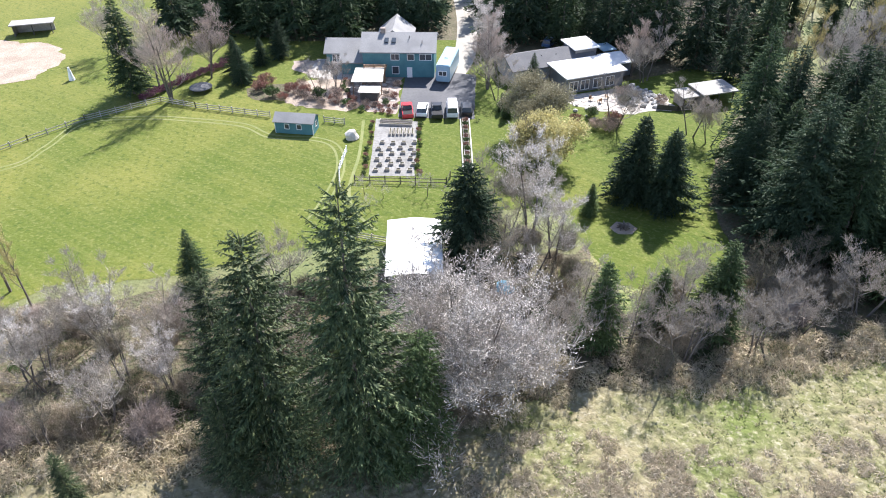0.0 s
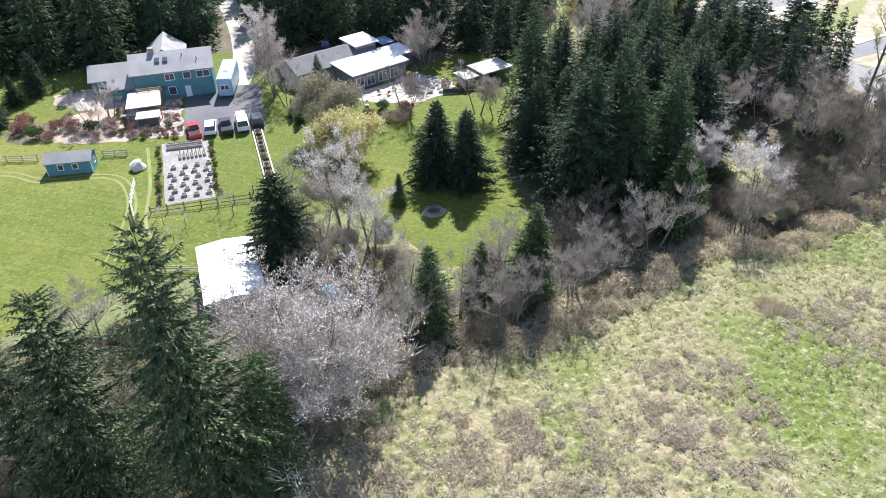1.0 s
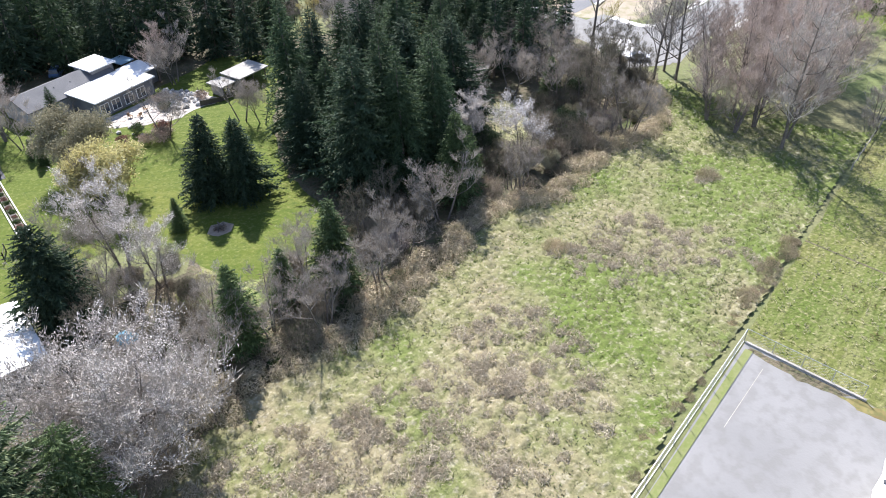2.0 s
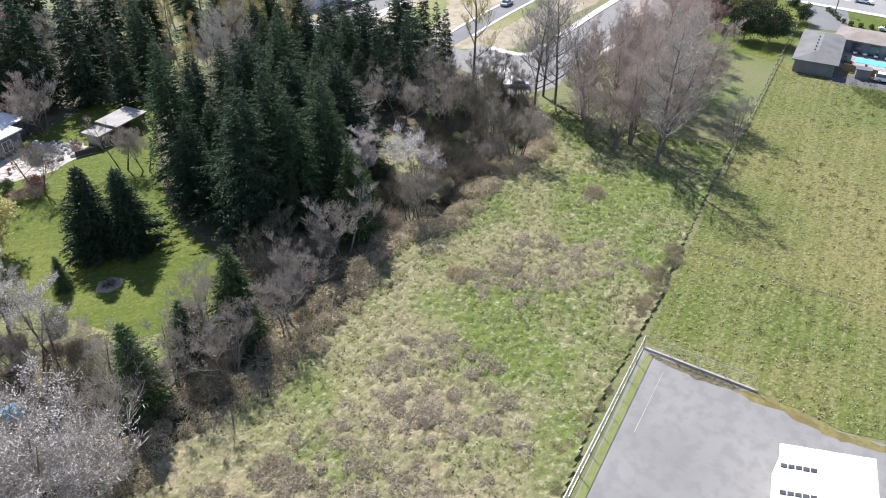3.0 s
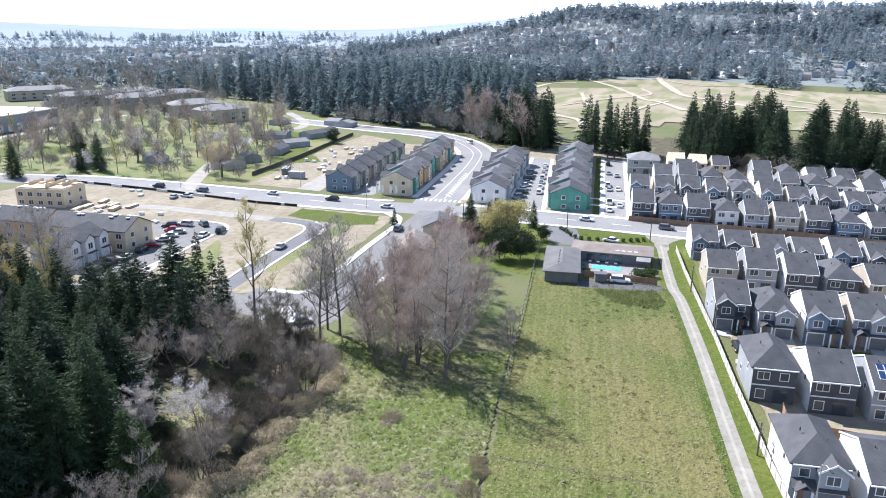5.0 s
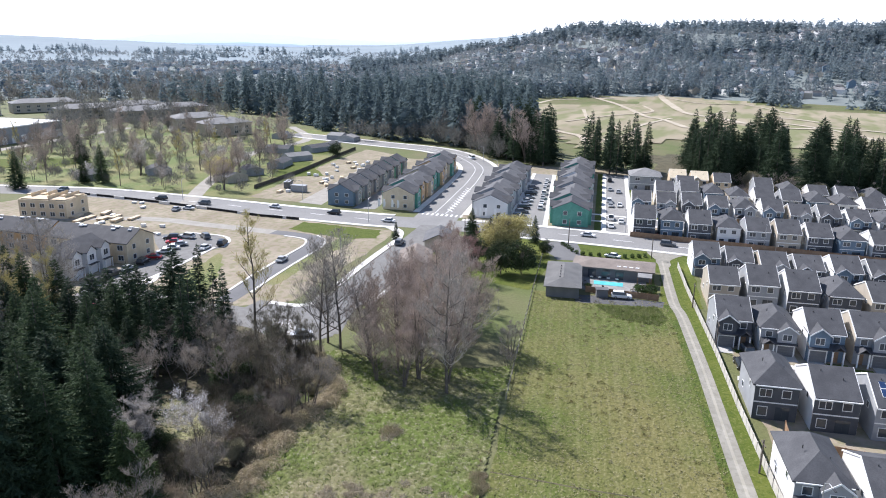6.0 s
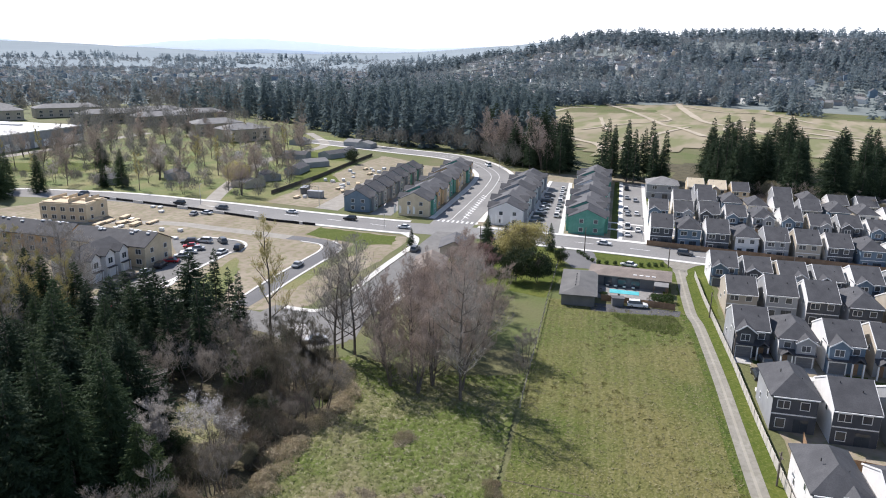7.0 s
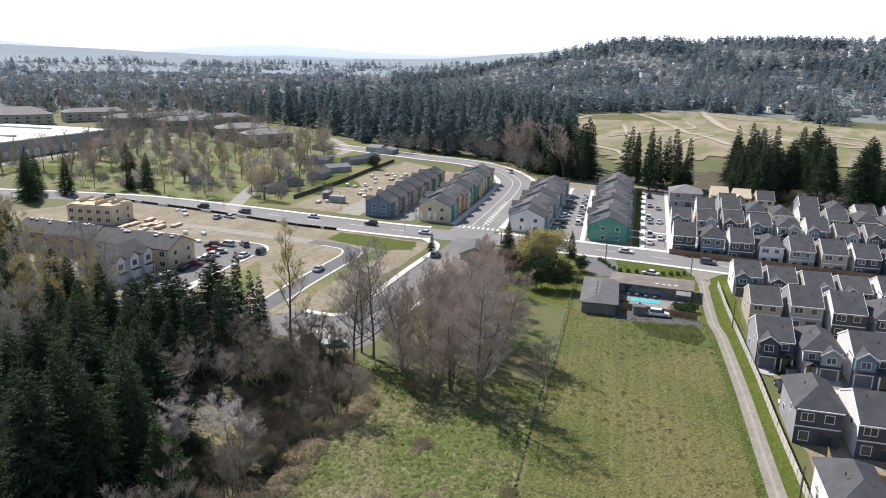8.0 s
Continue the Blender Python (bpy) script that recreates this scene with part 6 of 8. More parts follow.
terrace("terrace", 221, 112, 12.0, 8, 11.6, 11.0, 5.8, ("sheathing", "wrap_green", "sheathing_orange"), "unfinished terrace with bare wooden sheathing", "sheathing")
for k in range(7):
    terrace("house", 218 + 11.6 * k, 133.6 + 2.5 * k, 11, 1, 10.4, 9.5, 5.2, ("siding_blue", "siding_grey", "siding_white"), "new blue-grey house with a shingle roof", ("siding_blue", "siding_grey", "siding_grey", "siding_grey", "siding_grey", "wrap_green", "wrap_green")[k])


def site_block(x, y, rz, w, d, h, mat, roof, rise, label, n=5, finished=False, sides=("front", "right")):
    t = thing("apartment_building", x, y, 0, rz, label, "apartment building")
    bm = bmesh.new()
    gable_walls(bm, w, d, h, rise)
    part("wall", bm, mat, t)
    bm = bmesh.new()
    if rise > 0.5:
        slab_roof(bm, w, d, h, rise, 0.4, 0.2)
    else:
        box(bm, -w / 2 + 0.4, w / 2 - 0.4, -d / 2 + 0.4, d / 2 - 0.4, h + rise, h + rise + 0.15)
    part("roof", bm, roof, t)
    rb = random.Random(int(x))
    # bundles of roof shingles laid out near the ridge
    if rise > 0.5 and not finished:
        for k in range(16):
            bm = bmesh.new()
            px, py = rb.uniform(-w / 2 + 1, w / 2 - 1), rb.choice((-1, 1)) * rb.uniform(0.2, 1.4)
            pz = h + rise * (1 - abs(py) / (d / 2)) + 0.2
            box(bm, px - 0.5, px + 0.5, py - 0.3, py + 0.3, pz, pz + 0.3)
            part("felt_roll", bm, "trim", t)
    if rise < 0.5:
        for k in range(9):
            px = -w / 2 + 0.4 + (w - 0.8) * k / 8
            bm = bmesh.new()
            if k % 2:
                box(bm, px - 0.06, px + 0.06, -d / 2 + 0.5, d / 2 - 0.5 - 3 * (k % 3), h + rise + 0.15, h + rise + 1.3)
            else:
                box(bm, px - 0.9, px + 0.9, -d / 4 + 0.7 * (k % 3), -d / 4 + 2.2 + 0.7 * (k % 3), h + rise + 0.15, h + rise + 0.6)
            part("partition" if k % 2 else "board", bm, "plywood", t)
    for k in range(n):
        px = -w / 2 + w * (k + 0.5) / n
        for wz in (1.5, 4.2):
            window(t, px, wz, 1.6, 1.3, -d / 2 if sides[0] == "front" else d / 2, sides[0])
    for wy in (-d / 4, d / 4):
        for wz in (1.5, 4.2):
            window(t, w / 2 if sides[1] == "right" else -w / 2, wz, 1.2, 1.2, wy, sides[1])
    if finished:
        for k in range(3):
            gx = -w / 2 + w * (k + 0.5) / 3
            bm = bmesh.new()
            gable_walls(bm, 3.2, 2.4, h + 0.2, 1.3, gx, -d / 2 - 0.5, "y")
            part("gable", bm, "siding_white", t)
            bm = bmesh.new()
            slab_roof(bm, 3.2, 2.4, h + 0.2, 1.3, 0.3, 0.15, gx, -d / 2 - 0.5, "y")
            part("gable_roof", bm, "shingle", t)
            window(t, gx, 4.2, 1.5, 1.4, -d / 2 - 1.7)
            bm = bmesh.new()
            box(bm, gx - 1.5, gx + 1.5, -d / 2 - 2.6, -d / 2 - 1.7, 2.5, 2.65)
            part("porch_roof", bm, "shingle", t)
            for s in (-1.3, 1.3):
                bm = bmesh.new()
                box(bm, gx + s - 0.1, gx + s + 0.1, -d / 2 - 2.5, -d / 2 - 2.3, 0, 2.5)
                part("post", bm, "trim", t)
    return t


site_block(121.2, 153.8, 10, 15.5, 9, 5.6, "siding_white", "shingle", 2.3, "finished white terrace with dark roof and porches", 4, True)
site_block(135.2, 158.8, 98, 25, 11, 5.6, "sheathing", "shingle", 2.6, "unfinished apartment block with bare board walls", 6, False, ("back", "left"))
site_block(132.4, 187.2, 97, 28, 10, 5.6, "sheathing_orange", "shingle", 2.6, "unfinished apartment block with orange board walls", 6, False, ("back", "left"))
site_block(163.8, 211.6, 105, 17, 11.5, 6.0, "sheathing", "plywood", 0.2, "open timber-framed building without a roof", 5, False, ("back", "left"))


def low_house():
    """The low house by the pool: a hipped wing towards the meadow, a long wing behind, a pool and its yard."""
    t = thing("bungalow", 0, 0, 0, 0, "low grey house with a broad shallow roof", "house")
    for x, y, rz, w, d, rise in ((163.8, 37.7, 12, 19.6, 7.6, 1.3), (177.6, 28.0, 6, 8.4, 19.4, 1.0)):
        bm = bmesh.new()
        a = (x, y)
        box(bm, x - w / 2, x + w / 2, y - d / 2, y + d / 2, 0, 2.6, rz, a)
        part("wall", bm, "siding_slate", t)
        bm = bmesh.new()
        hip_roof(bm, w, d, 2.6, rise, 0.6, 0.2)
        bmesh.ops.transform(bm, matrix=pose(x, y, 0, 0, 0, rz), verts=bm.verts)
        part("roof", bm, "roof_brown" if w < 9 else "shingle_low", t)
    for k in range(5):
        bm = bmesh.new()
        box(bm, 158 + 2.2 * k, 158.25 + 2.2 * k, 37.2 + 0.45 * k, 37.4 + 0.45 * k, 3.5, 4.0)
        part("roof_vent", bm, "metal_dark", t)
    for k in range(4):
        bm = bmesh.new()
        box(bm, 174.6 + 0.12 * k, 175.7 + 0.12 * k, 25.8 - 1.5 * k, 26.7 - 1.5 * k, 2.95, 3.16)
        part("skylight", bm, "trim", t)
    bm = bmesh.new()
    box(bm, 169.6, 173.2, 17.6, 21.0, 2.45, 2.65, 6, (171, 19))
    part("porch_roof", bm, "shingle_light", t)
    for x, y in ((169.9, 18), (169.8, 20.8), (172.8, 17.9)):
        bm = bmesh.new()
        box(bm, x - 0.1, x + 0.1, y - 0.1, y + 0.1, 0, 2.47)
        part("post", bm, "wood", t)
    for k in range(3):
        bm = bmesh.new()
        box(bm, 173.15, 173.3, 32 - 3.4 * k, 34 - 3.4 * k, 0.1, 2.2, 6, (177.6, 28))
        part("patio_door", bm, "glass", t)


low_house()
bm = bmesh.new()
POOL = [(167.3, 30.9), (168.2, 24.0), (171.0, 24.4), (170.2, 31.5)]
solid(bm, [(x, y, 0.02) for x, y in POOL], [(x, y, 0.1) for x, y in POOL])
tagged(part("pool_water", bm, "water", None), "turquoise water of a swimming pool", "swimming pool")
shed = thing("garden_shed", 158.9, 27.4, 0, -72, "small grey shed with a flat roof", "shed")
bm = bmesh.new()
box(bm, -1.3, 1.3, -0.9, 0.9, 0, 1.9)
part("wall", bm, "siding_slate", shed)
bm = bmesh.new()
box(bm, -1.5, 1.5, -1.1, 1.1, 1.9, 2.05)
part("roof", bm, "shingle_mid", shed)
for nm, x, y, rz, w, d, m, lab in (("bungalow", 161, 76.5, 22, 14, 8, "roof_brown", "low house with a dark brown roof among bare trees"), ("bungalow", 184, 79.5, 20, 11, 8, "shingle_mid", "low grey house beside the side street")):
    t = thing(nm, x, y, 0, rz, lab, "house")
    bm = bmesh.new()
    gable_walls(bm, w, d, 2.7, 1.8)
    part("wall", bm, "siding_beige", t)
    bm = bmesh.new()
    slab_roof(bm, w, d, 2.7, 1.8, 0.5, 0.2)
    part("roof", bm, m, t)
    for k in (-1, 1):
        window(t, k * w * 0.25, 1.5, 1.6, 1.2, -d / 2)


def fence(name, pts, h, mat, label, post=2.4, boards=True, rails=0, group=""):
    """A fence of posts with boards or rails between them."""
    t = thing(name, 0, 0, 0, 0, label, "fence", group)
    for (x0, y0), (x1, y1) in zip(pts, pts[1:]):
        L = math.hypot(x1 - x0, y1 - y0)
        n = max(1, round(L / post))
        ux, uy = (x1 - x0) / L, (y1 - y0) / L
        for k in range(n + 1):
            x, y = x0 + ux * L * k / n, y0 + uy * L * k / n
            bm = bmesh.new()
            box(bm, x - 0.07, x + 0.07, y - 0.07, y + 0.07, 0, h + 0.08)
            part("post", bm, mat, t)
            if k < n:
                s = L / n
                ang = math.degrees(math.atan2(uy, ux))
                if boards:
                    bm = bmesh.new()
                    box(bm, x + 0.07, x + s - 0.07, y - 0.025, y + 0.025, 0.08, h, ang, (x, y))
                    part("panel", bm, mat, t)
                for r in range(rails):
                    bm = bmesh.new()
                    z = h * (r + 0.7) / (rails + 0.2)
                    box(bm, x + 0.07, x + s - 0.07, y - 0.03, y + 0.03, z - 0.06, z + 0.06, ang, (x, y))
                    part("rail", bm, mat, t)
    return t


fence("board_fence", [(190.8, 13.3), (171.5, 9.4), (158.6, 6.5), (134.7, 1.1), (114.2, -3.1), (91.8, -8.0), (76.2, -11.8)], 1.6, "fence_pale", "weathered pale board fence along the drive")
fence("board_fence", [(218.8, 30), (219.2, -60)], 1.7, "wood", "brown board fence behind the estate")
fence("board_fence", [(160.5, 31.5), (161, 14.8)], 1.6, "wood", "dark board fence round the pool yard")
fence("board_fence", [(348, 201), (305.6, 193), (272.8, 186), (229.6, 180)], 1.7, "wood_dark", "long dark board fence beside gardens")
fence("board_fence", [(109, -10), (104, -10.5), (104, -60)], 1.7, "wood", "brown board fence between back gardens")
fence("silt_fence", [(191, 236), (192.2, 215), (192.6, 190), (191.6, 166), (191, 148), (192.6, 134)], 0.9, "rubber", "low black silt fence along the road", 4.0)
for k, (x, y) in enumerate(((192.6, 226), (192.8, 212.6), (192.9, 191), (192.8, 174), (192.2, 155.5), (193, 141))):
    bm = bmesh.new()
    box(bm, x - 1.1, x - 0.8, y - 2.4, y + 2.4, 0, 1.0)
    tagged(part("barrier", bm, "concrete", None), "white concrete road barrier", "barrier", "barriers along the road")


fence("safety_fence", [(221, 28), (222, 22.2)], 1.0, "paint_red", "bright red plastic safety fence", 2.0)


# ---- building materials lying about ----
def stack(x, y, rz, w, d, h, mat, label, layers=4):
    """Boards or wrapped packs piled in layers with gaps, on two bearers."""
    t = thing("lumber_stack" if mat != "trim" else "wrapped_pallet", x, y, 0.03, rz, label, "building materials", "building materials on the plots")
    for e in (-0.35, 0.35):
        bm = bmesh.new()
        box(bm, e * w - 0.06, e * w + 0.06, -d / 2, d / 2, 0, 0.12)
        part("bearer", bm, "wood_grey", t)
    for k in range(layers):
        o = 0.05 * ((k * 7) % 3 - 1)
        bm = bmesh.new()
        z = 0.12 + h * k / layers
        box(bm, -w / 2 + o, w / 2 + o, -d / 2 + o, d / 2 + o, z, z + h / layers - 0.03)
        part("layer", bm, mat, t)


for x, y in ((163.8, 201.8), (164.5, 196.9), (165.5, 191.4), (165.3, 185.6), (170.2, 183.2), (169, 190), (160, 196), (171.5, 197)):
    stack(x, y, 15 + pr.uniform(-8, 8), 5.0, pr.uniform(1.4, 2.4), pr.uniform(0.5, 0.9), "plywood", "stack of pale sawn boards on bare ground")
for k in range(26):
    x = pr.uniform(226, 312)
    y = pr.uniform(152, 174) + (x - 226) * 0.13
    if pr.random() < 0.6:
        stack(x, y, pr.uniform(0, 90), pr.uniform(1.2, 2.6), 1.3, pr.uniform(0.6, 1.2), "trim", "white-wrapped pallet of building materials", 2)
    else:
        stack(x, y, pr.uniform(0, 40), 4.0, 1.4, 0.8, "plywood", "stack of pale sawn boards on bare ground")
for k in range(16):
    x, y = pr.uniform(150, 192), pr.uniform(160, 235)
    if math.hypot(x - 166, y - 214) > 20:
        stack(x, y, pr.uniform(0, 90), pr.uniform(1.2, 2.4), 1.3, pr.uniform(0.4, 1.0), "trim", "white-wrapped pallet of building materials", 2)


def site_cabin(x, y, rz, mat, label):
    t = thing("site_cabin", x, y, 0.03, rz, label, "site cabin")
    bm = bmesh.new()
    box(bm, -3, 3, -1.2, 1.2, 0.15, 2.6)
    part("wall", bm, mat, t)
    bm = bmesh.new()
    box(bm, -3.1, 3.1, -1.3, 1.3, 2.6, 2.75)
    part("roof", bm, "galvanised", t)
    bm = bmesh.new()
    box(bm, 0.6, 1.5, -1.25, -1.2, 0.15, 2.2)
    part("door", bm, "trim", t)
    window(t, -1.2, 1.5, 1.2, 0.9, -1.2)


site_cabin(238.8, 170, 20, "siding_slate", "grey site cabin on bare ground")
site_cabin(233, 161, 100, "siding_grey", "pale grey site cabin near the road")


def flag(x, y):
    t = thing("feather_flag", x, y, 0.1, -75, "tall white advertising flag in front of a new terrace", "flag", "white flags before the terraces")
    bm = bmesh.new()
    rod(bm, (0, 0, 0), (0, 0, 4.2), 0.03, 0.02, 6)
    part("pole", bm, "galvanised", t)
    bm = bmesh.new()
    ring = [(0.02, 1.2), (0.75, 1.4), (0.85, 2.8), (0.6, 3.9), (0.02, 4.2)]
    solid(bm, [(a, -0.012, z) for a, z in ring], [(a, 0.012, z) for a, z in ring])
    part("cloth", bm, "trim", t)


for x, y in ((217.6, 117.6), (217.8, 115.6), (218.2, 112.6), (218.4, 110.5), (219.7, 82.0), (219.8, 80.3), (219.9, 78.3), (220.2, 75.1)):
    flag(x, y)


# ---- vehicles ----
def car(kind, paint, label):
    """A car along x, nose towards +x: body, glazed cabin, lamps, four wheels."""
    t = thing(kind, 0, 0, 0, 0, label, "car" if kind != "pickup" else "pickup truck")
    L, w = {"car": (4.5, 1.8), "suv": (4.7, 1.9), "pickup": (5.6, 1.95), "van": (5.3, 2.0)}[kind]
    low = {"car": 0.85, "suv": 1.0, "pickup": 1.05, "van": 1.15}[kind]
    top = {"car": 1.42, "suv": 1.72, "pickup": 1.8, "van": 2.1}[kind]
    cab = {"car": (-1.55, -0.95, 0.45, 1.2), "suv": (-2.2, -1.95, 0.45, 1.15), "pickup": (-0.75, -0.55, 0.75, 1.3), "van": (-2.55, -2.45, 1.5, 2.1)}[kind]

    def loft(bm, ring, half):
        solid(bm, [(x, -half(z), z) for x, z in ring], [(x, half(z), z) for x, z in ring])

    bm = bmesh.new()
    ring = [(-L / 2, 0.35), (L / 2 - 0.1, 0.3), (L / 2, 0.6), (L / 2 - 0.15, low - 0.12), (cab[3], low), (-L / 2 + 0.05, low)]
    loft(bm, ring, lambda z: w / 2)
    bmesh.ops.bevel(bm, geom=[e for e in bm.edges], offset=0.07, segments=1, affect="EDGES")
    body = part("body", bm, paint, t)
    bm = bmesh.new()
    loft(bm, [(cab[0], low - 0.02), (cab[3], low - 0.02), (cab[2], top - 0.06), (cab[1], top - 0.06)], lambda z: w / 2 - 0.08 if z < low + 0.1 else w / 2 - 0.25)
    part("cabin", bm, "glass", t)
    bm = bmesh.new()
    box(bm, cab[1] - 0.02, cab[2] + 0.02, -w / 2 + 0.22, w / 2 - 0.22, top - 0.06, top)
    part("roof_panel", bm, paint, t)
    if kind == "pickup":
        bm = bmesh.new()
        box(bm, -L / 2 + 0.15, cab[0] - 0.1, -w / 2 + 0.15, w / 2 - 0.15, low + 0.004, low + 0.02)
        part("bed", bm, "rubber", t)
    for x in (-L * 0.29, L * 0.31):
        for sy in (-1, 1):
            bm = bmesh.new()
            rod(bm, (x, sy * (w / 2 - 0.2), 0.33), (x, sy * (w / 2 + 0.01), 0.33), 0.33, 0.33, 10)
            wh = part("wheel", bm, "rubber", t)
            bm = bmesh.new()
            rod(bm, (x, sy * (w / 2), 0.33), (x, sy * (w / 2 + 0.03), 0.33), 0.19, 0.17, 8)
            part("rim", bm, "galvanised", wh)
    for sy in (-1, 1):
        bm = bmesh.new()
        box(bm, L / 2 - 0.12, L / 2 + 0.01, sy * (w / 2 - 0.3) - 0.17, sy * (w / 2 - 0.3) + 0.17, 0.6, 0.75)
        part("headlight", bm, "trim", t)
    return t


CARS = {}
for kind, paint, label in (("car", "paint_white", "white saloon car parked at the kerb"), ("car", "paint_red", "red saloon car parked on a drive"), ("car", "paint_silver", "silver saloon car on the street"), ("suv", "paint_black", "black estate car on the street"), ("suv", "paint_white", "white estate car parked on asphalt"), ("suv", "paint_grey", "dark grey estate car on the street"), ("pickup", "paint_red", "red pickup truck parked on asphalt"), ("pickup", "paint_black", "black pickup truck with an open bed"), ("pickup", "paint_white", "white pickup truck with an open bed"), ("van", "paint_white", "white van parked on asphalt"), ("suv", "paint_blue", "blue estate car parked near the trees")):
    CARS[kind, paint[6:]] = car(kind, paint, label)


def park(kind, paint, x, y, rz):
    ob = put(CARS[kind, paint], pose(x, y, 0.07, 0, 0, rz))
    return ob


park("pickup", "red", -6.0, 114.6, 95), park("suv", "white", -3.3, 114.8, 85), park("pickup", "black", -0.8, 114.4, 92), park("van", "white", 1.9, 114.6, 90), park("suv", "black", 4.4, 114.9, 90)
park("suv", "blue", 23, 146, 60)
park("car", "red", 88.4, -14.6, 25), park("suv", "black", 131, -3.4, 14), park("suv", "black", 138.5, -4.2, 20)
park("car", "white", 187.2, -9.4, 10), park("car", "white", 187, -17.8, 10), park("suv", "white", 159.6, 22.9, -78), park("car", "white", 192.6, 30.8, 80), park("car", "silver", 109.5, 77.5, 130)
for x, y, rz, k, p in ((205, 128, 94, "suv", "black"), (204.5, 152, 92, "car", "white"), (198, 178, 92, "suv", "grey"), (193, 243, 104, "suv", "grey"), (197.4, 197.6, 93, "suv", "black"), (212.4, 18, -88, "suv", "grey"), (213, 42, -90, "car", "white"), (203, 106, 97, "car", "white"), (179.7, 90.4, 10, "suv", "grey"), (347, 131, 40, "van", "white"), (204, 77, 90, "suv", "black"), (188.6, 240, 105, "suv", "black"), (189, 177.2, 95, "car", "white"), (186, 180, 20, "car", "silver")):
    park(k, p, x, y, rz)
kinds = list(CARS)
for k in range(9):
    kk = pr.choice(((("car", "silver")), ("suv", "black"), ("car", "white"), ("suv", "grey")))
    park(*kk, 229 + 6.5 * k, 68.8 + 1.25 * k, -60 + pr.uniform(-4, 4))
for k in range(22):
    kk = pr.choice(((("car", "white")), ("suv", "black"), ("suv", "white"), ("pickup", "white"), ("car", "silver")))
    if k in (2, 5, 7, 10, 12, 14):
        continue
    if k < 9:
        park(*kk, 228 + 10.5 * k + pr.uniform(-2, 2), 37.6 + 1.95 * k, 10)
    elif k < 15:
        park(*kk, 236 + 13 * (k - 9), 35.6 + 2.42 * (k - 9), 10)
    else:
        park(*kk, 245 + 9 * (k - 15), 65.8 + 2.0 * (k - 15), 11)
for x, y, rz in ((158.6, 150.5, 100), (161, 145.8, 60), (151.4, 137.6, 10), (157.1, 136.2, 20), (151, 146.5, 130), (147.2, 145.9, 125), (143.3, 144.6, 120), (138, 143.6, 118), (133.6, 142.6, 18), (127.4, 141.8, 16), (122, 141.4, 15), (116.3, 140.2, 18), (111, 136.8, 22), (108.4, 134.4, 24), (152.5, 150, 128), (155.5, 153.6, 125), (150.8, 111.2, 10), (104, 126.6, 24)):
    kk = pr.choice((("car", "white"), ("suv", "black"), ("suv", "grey"), ("pickup", "black"), ("car", "silver"), ("car", "red"), ("suv", "white")))
    park(*kk, x, y, rz)
for k in range(14):
    park(*pr.choice((("car", "white"), ("suv", "black"), ("suv", "grey"), ("car", "silver"))), pr.choice((127.2, 133, 236.5, 243.6, 179.5, 183.2)), -8 - pr.uniform(0, 60), 90 + pr.uniform(-3, 3))


# ---- street furniture ----
def street_lamp(x, y, rz, h=7.5):
    t = thing("street_lamp", x, y, 0.05, rz, "grey metal street lamp with a curved arm", "street lamp", "street lamps")
    bm = bmesh.new()
    rod(bm, (0, 0, 0), (0, 0, h), 0.11, 0.07, 8)
    part("pole", bm, "galvanised", t)
    bm = bmesh.new()
    rod(bm, (0, 0, h - 0.1), (0.9, 0, h + 0.5), 0.05, 0.05), rod(bm, (0.9, 0, h + 0.5), (2.0, 0, h + 0.5), 0.05, 0.045)
    part("arm", bm, "galvanised", t)
    bm = bmesh.new()
    box(bm, 1.8, 2.5, -0.14, 0.14, h + 0.42, h + 0.54)
    part("lamp_head", bm, "metal_dark", t)


for x, y, rz in ((200.3, 112, 0), (219, 150, 180), (219.3, -8, 180), (219.5, -34, 180), (262, 92, 100), (300, 101, 110), (290, 117, -70), (255, 108, -80), (199, 60, 0), (156, 96, -70), (222, 32, 180), (340, 122, 130), (83, -12.5, 200), (200.3, 190, 0)):
    street_lamp(x, y, rz)


def utility_pole(x, y, h=8.5):
    t = thing("utility_pole", x, y, 0, 15, "brown wooden utility pole with a crossarm", "utility pole", "utility poles")
    bm = bmesh.new()
    rod(bm, (0, 0, 0), (0, 0, h), 0.15, 0.1, 8)
    part("pole", bm, "bark", t)
    bm = bmesh.new()
    box(bm, -0.9, 0.9, -0.06, 0.06, h - 0.7, h - 0.55)
    part("crossarm", bm, "bark", t)


for x, y, h in ((186.3, 72.5, 8.5), (196.7, 20.8, 6), (95, -6.4, 5.2), (137, 1.2, 6), (160, 7.2, 6), (200, 45, 8)):
    utility_pole(x, y, h)


def clipped_shrub(x, y):
    t = thing("clipped_shrub", x, y, 0, pr.uniform(0, 90), "small dark clipped shrub in a row on the lawn", "shrub", "clipped shrubs")
    rg = np.random.default_rng(int(x * 10))
    n = 260
    o = rg.uniform(-1, 1, (n, 3)) * np.array([0.5, 0.5, 0.5]) + np.array([0, 0, 0.6])
    V, F = kites(o, o + rg.normal(0, 0.12, (n, 3)), np.full(n, 0.2), rg)
    mesh_object("foliage", V, F, "leaf_green", t)


for x, y in ((199.8, 46.7), (198.2, 45.3), (196.6, 44.0), (194.3, 42.6), (192.6, 40.9), (191.6, 38.9), (191.6, 36.7), (192.4, 34.5), (193.2, 32.2), (193.3, 29.7), (194.0, 27.7), (195.1, 25.8), (196.0, 24.1), (197.2, 22.6)):
    clipped_shrub(x, y)


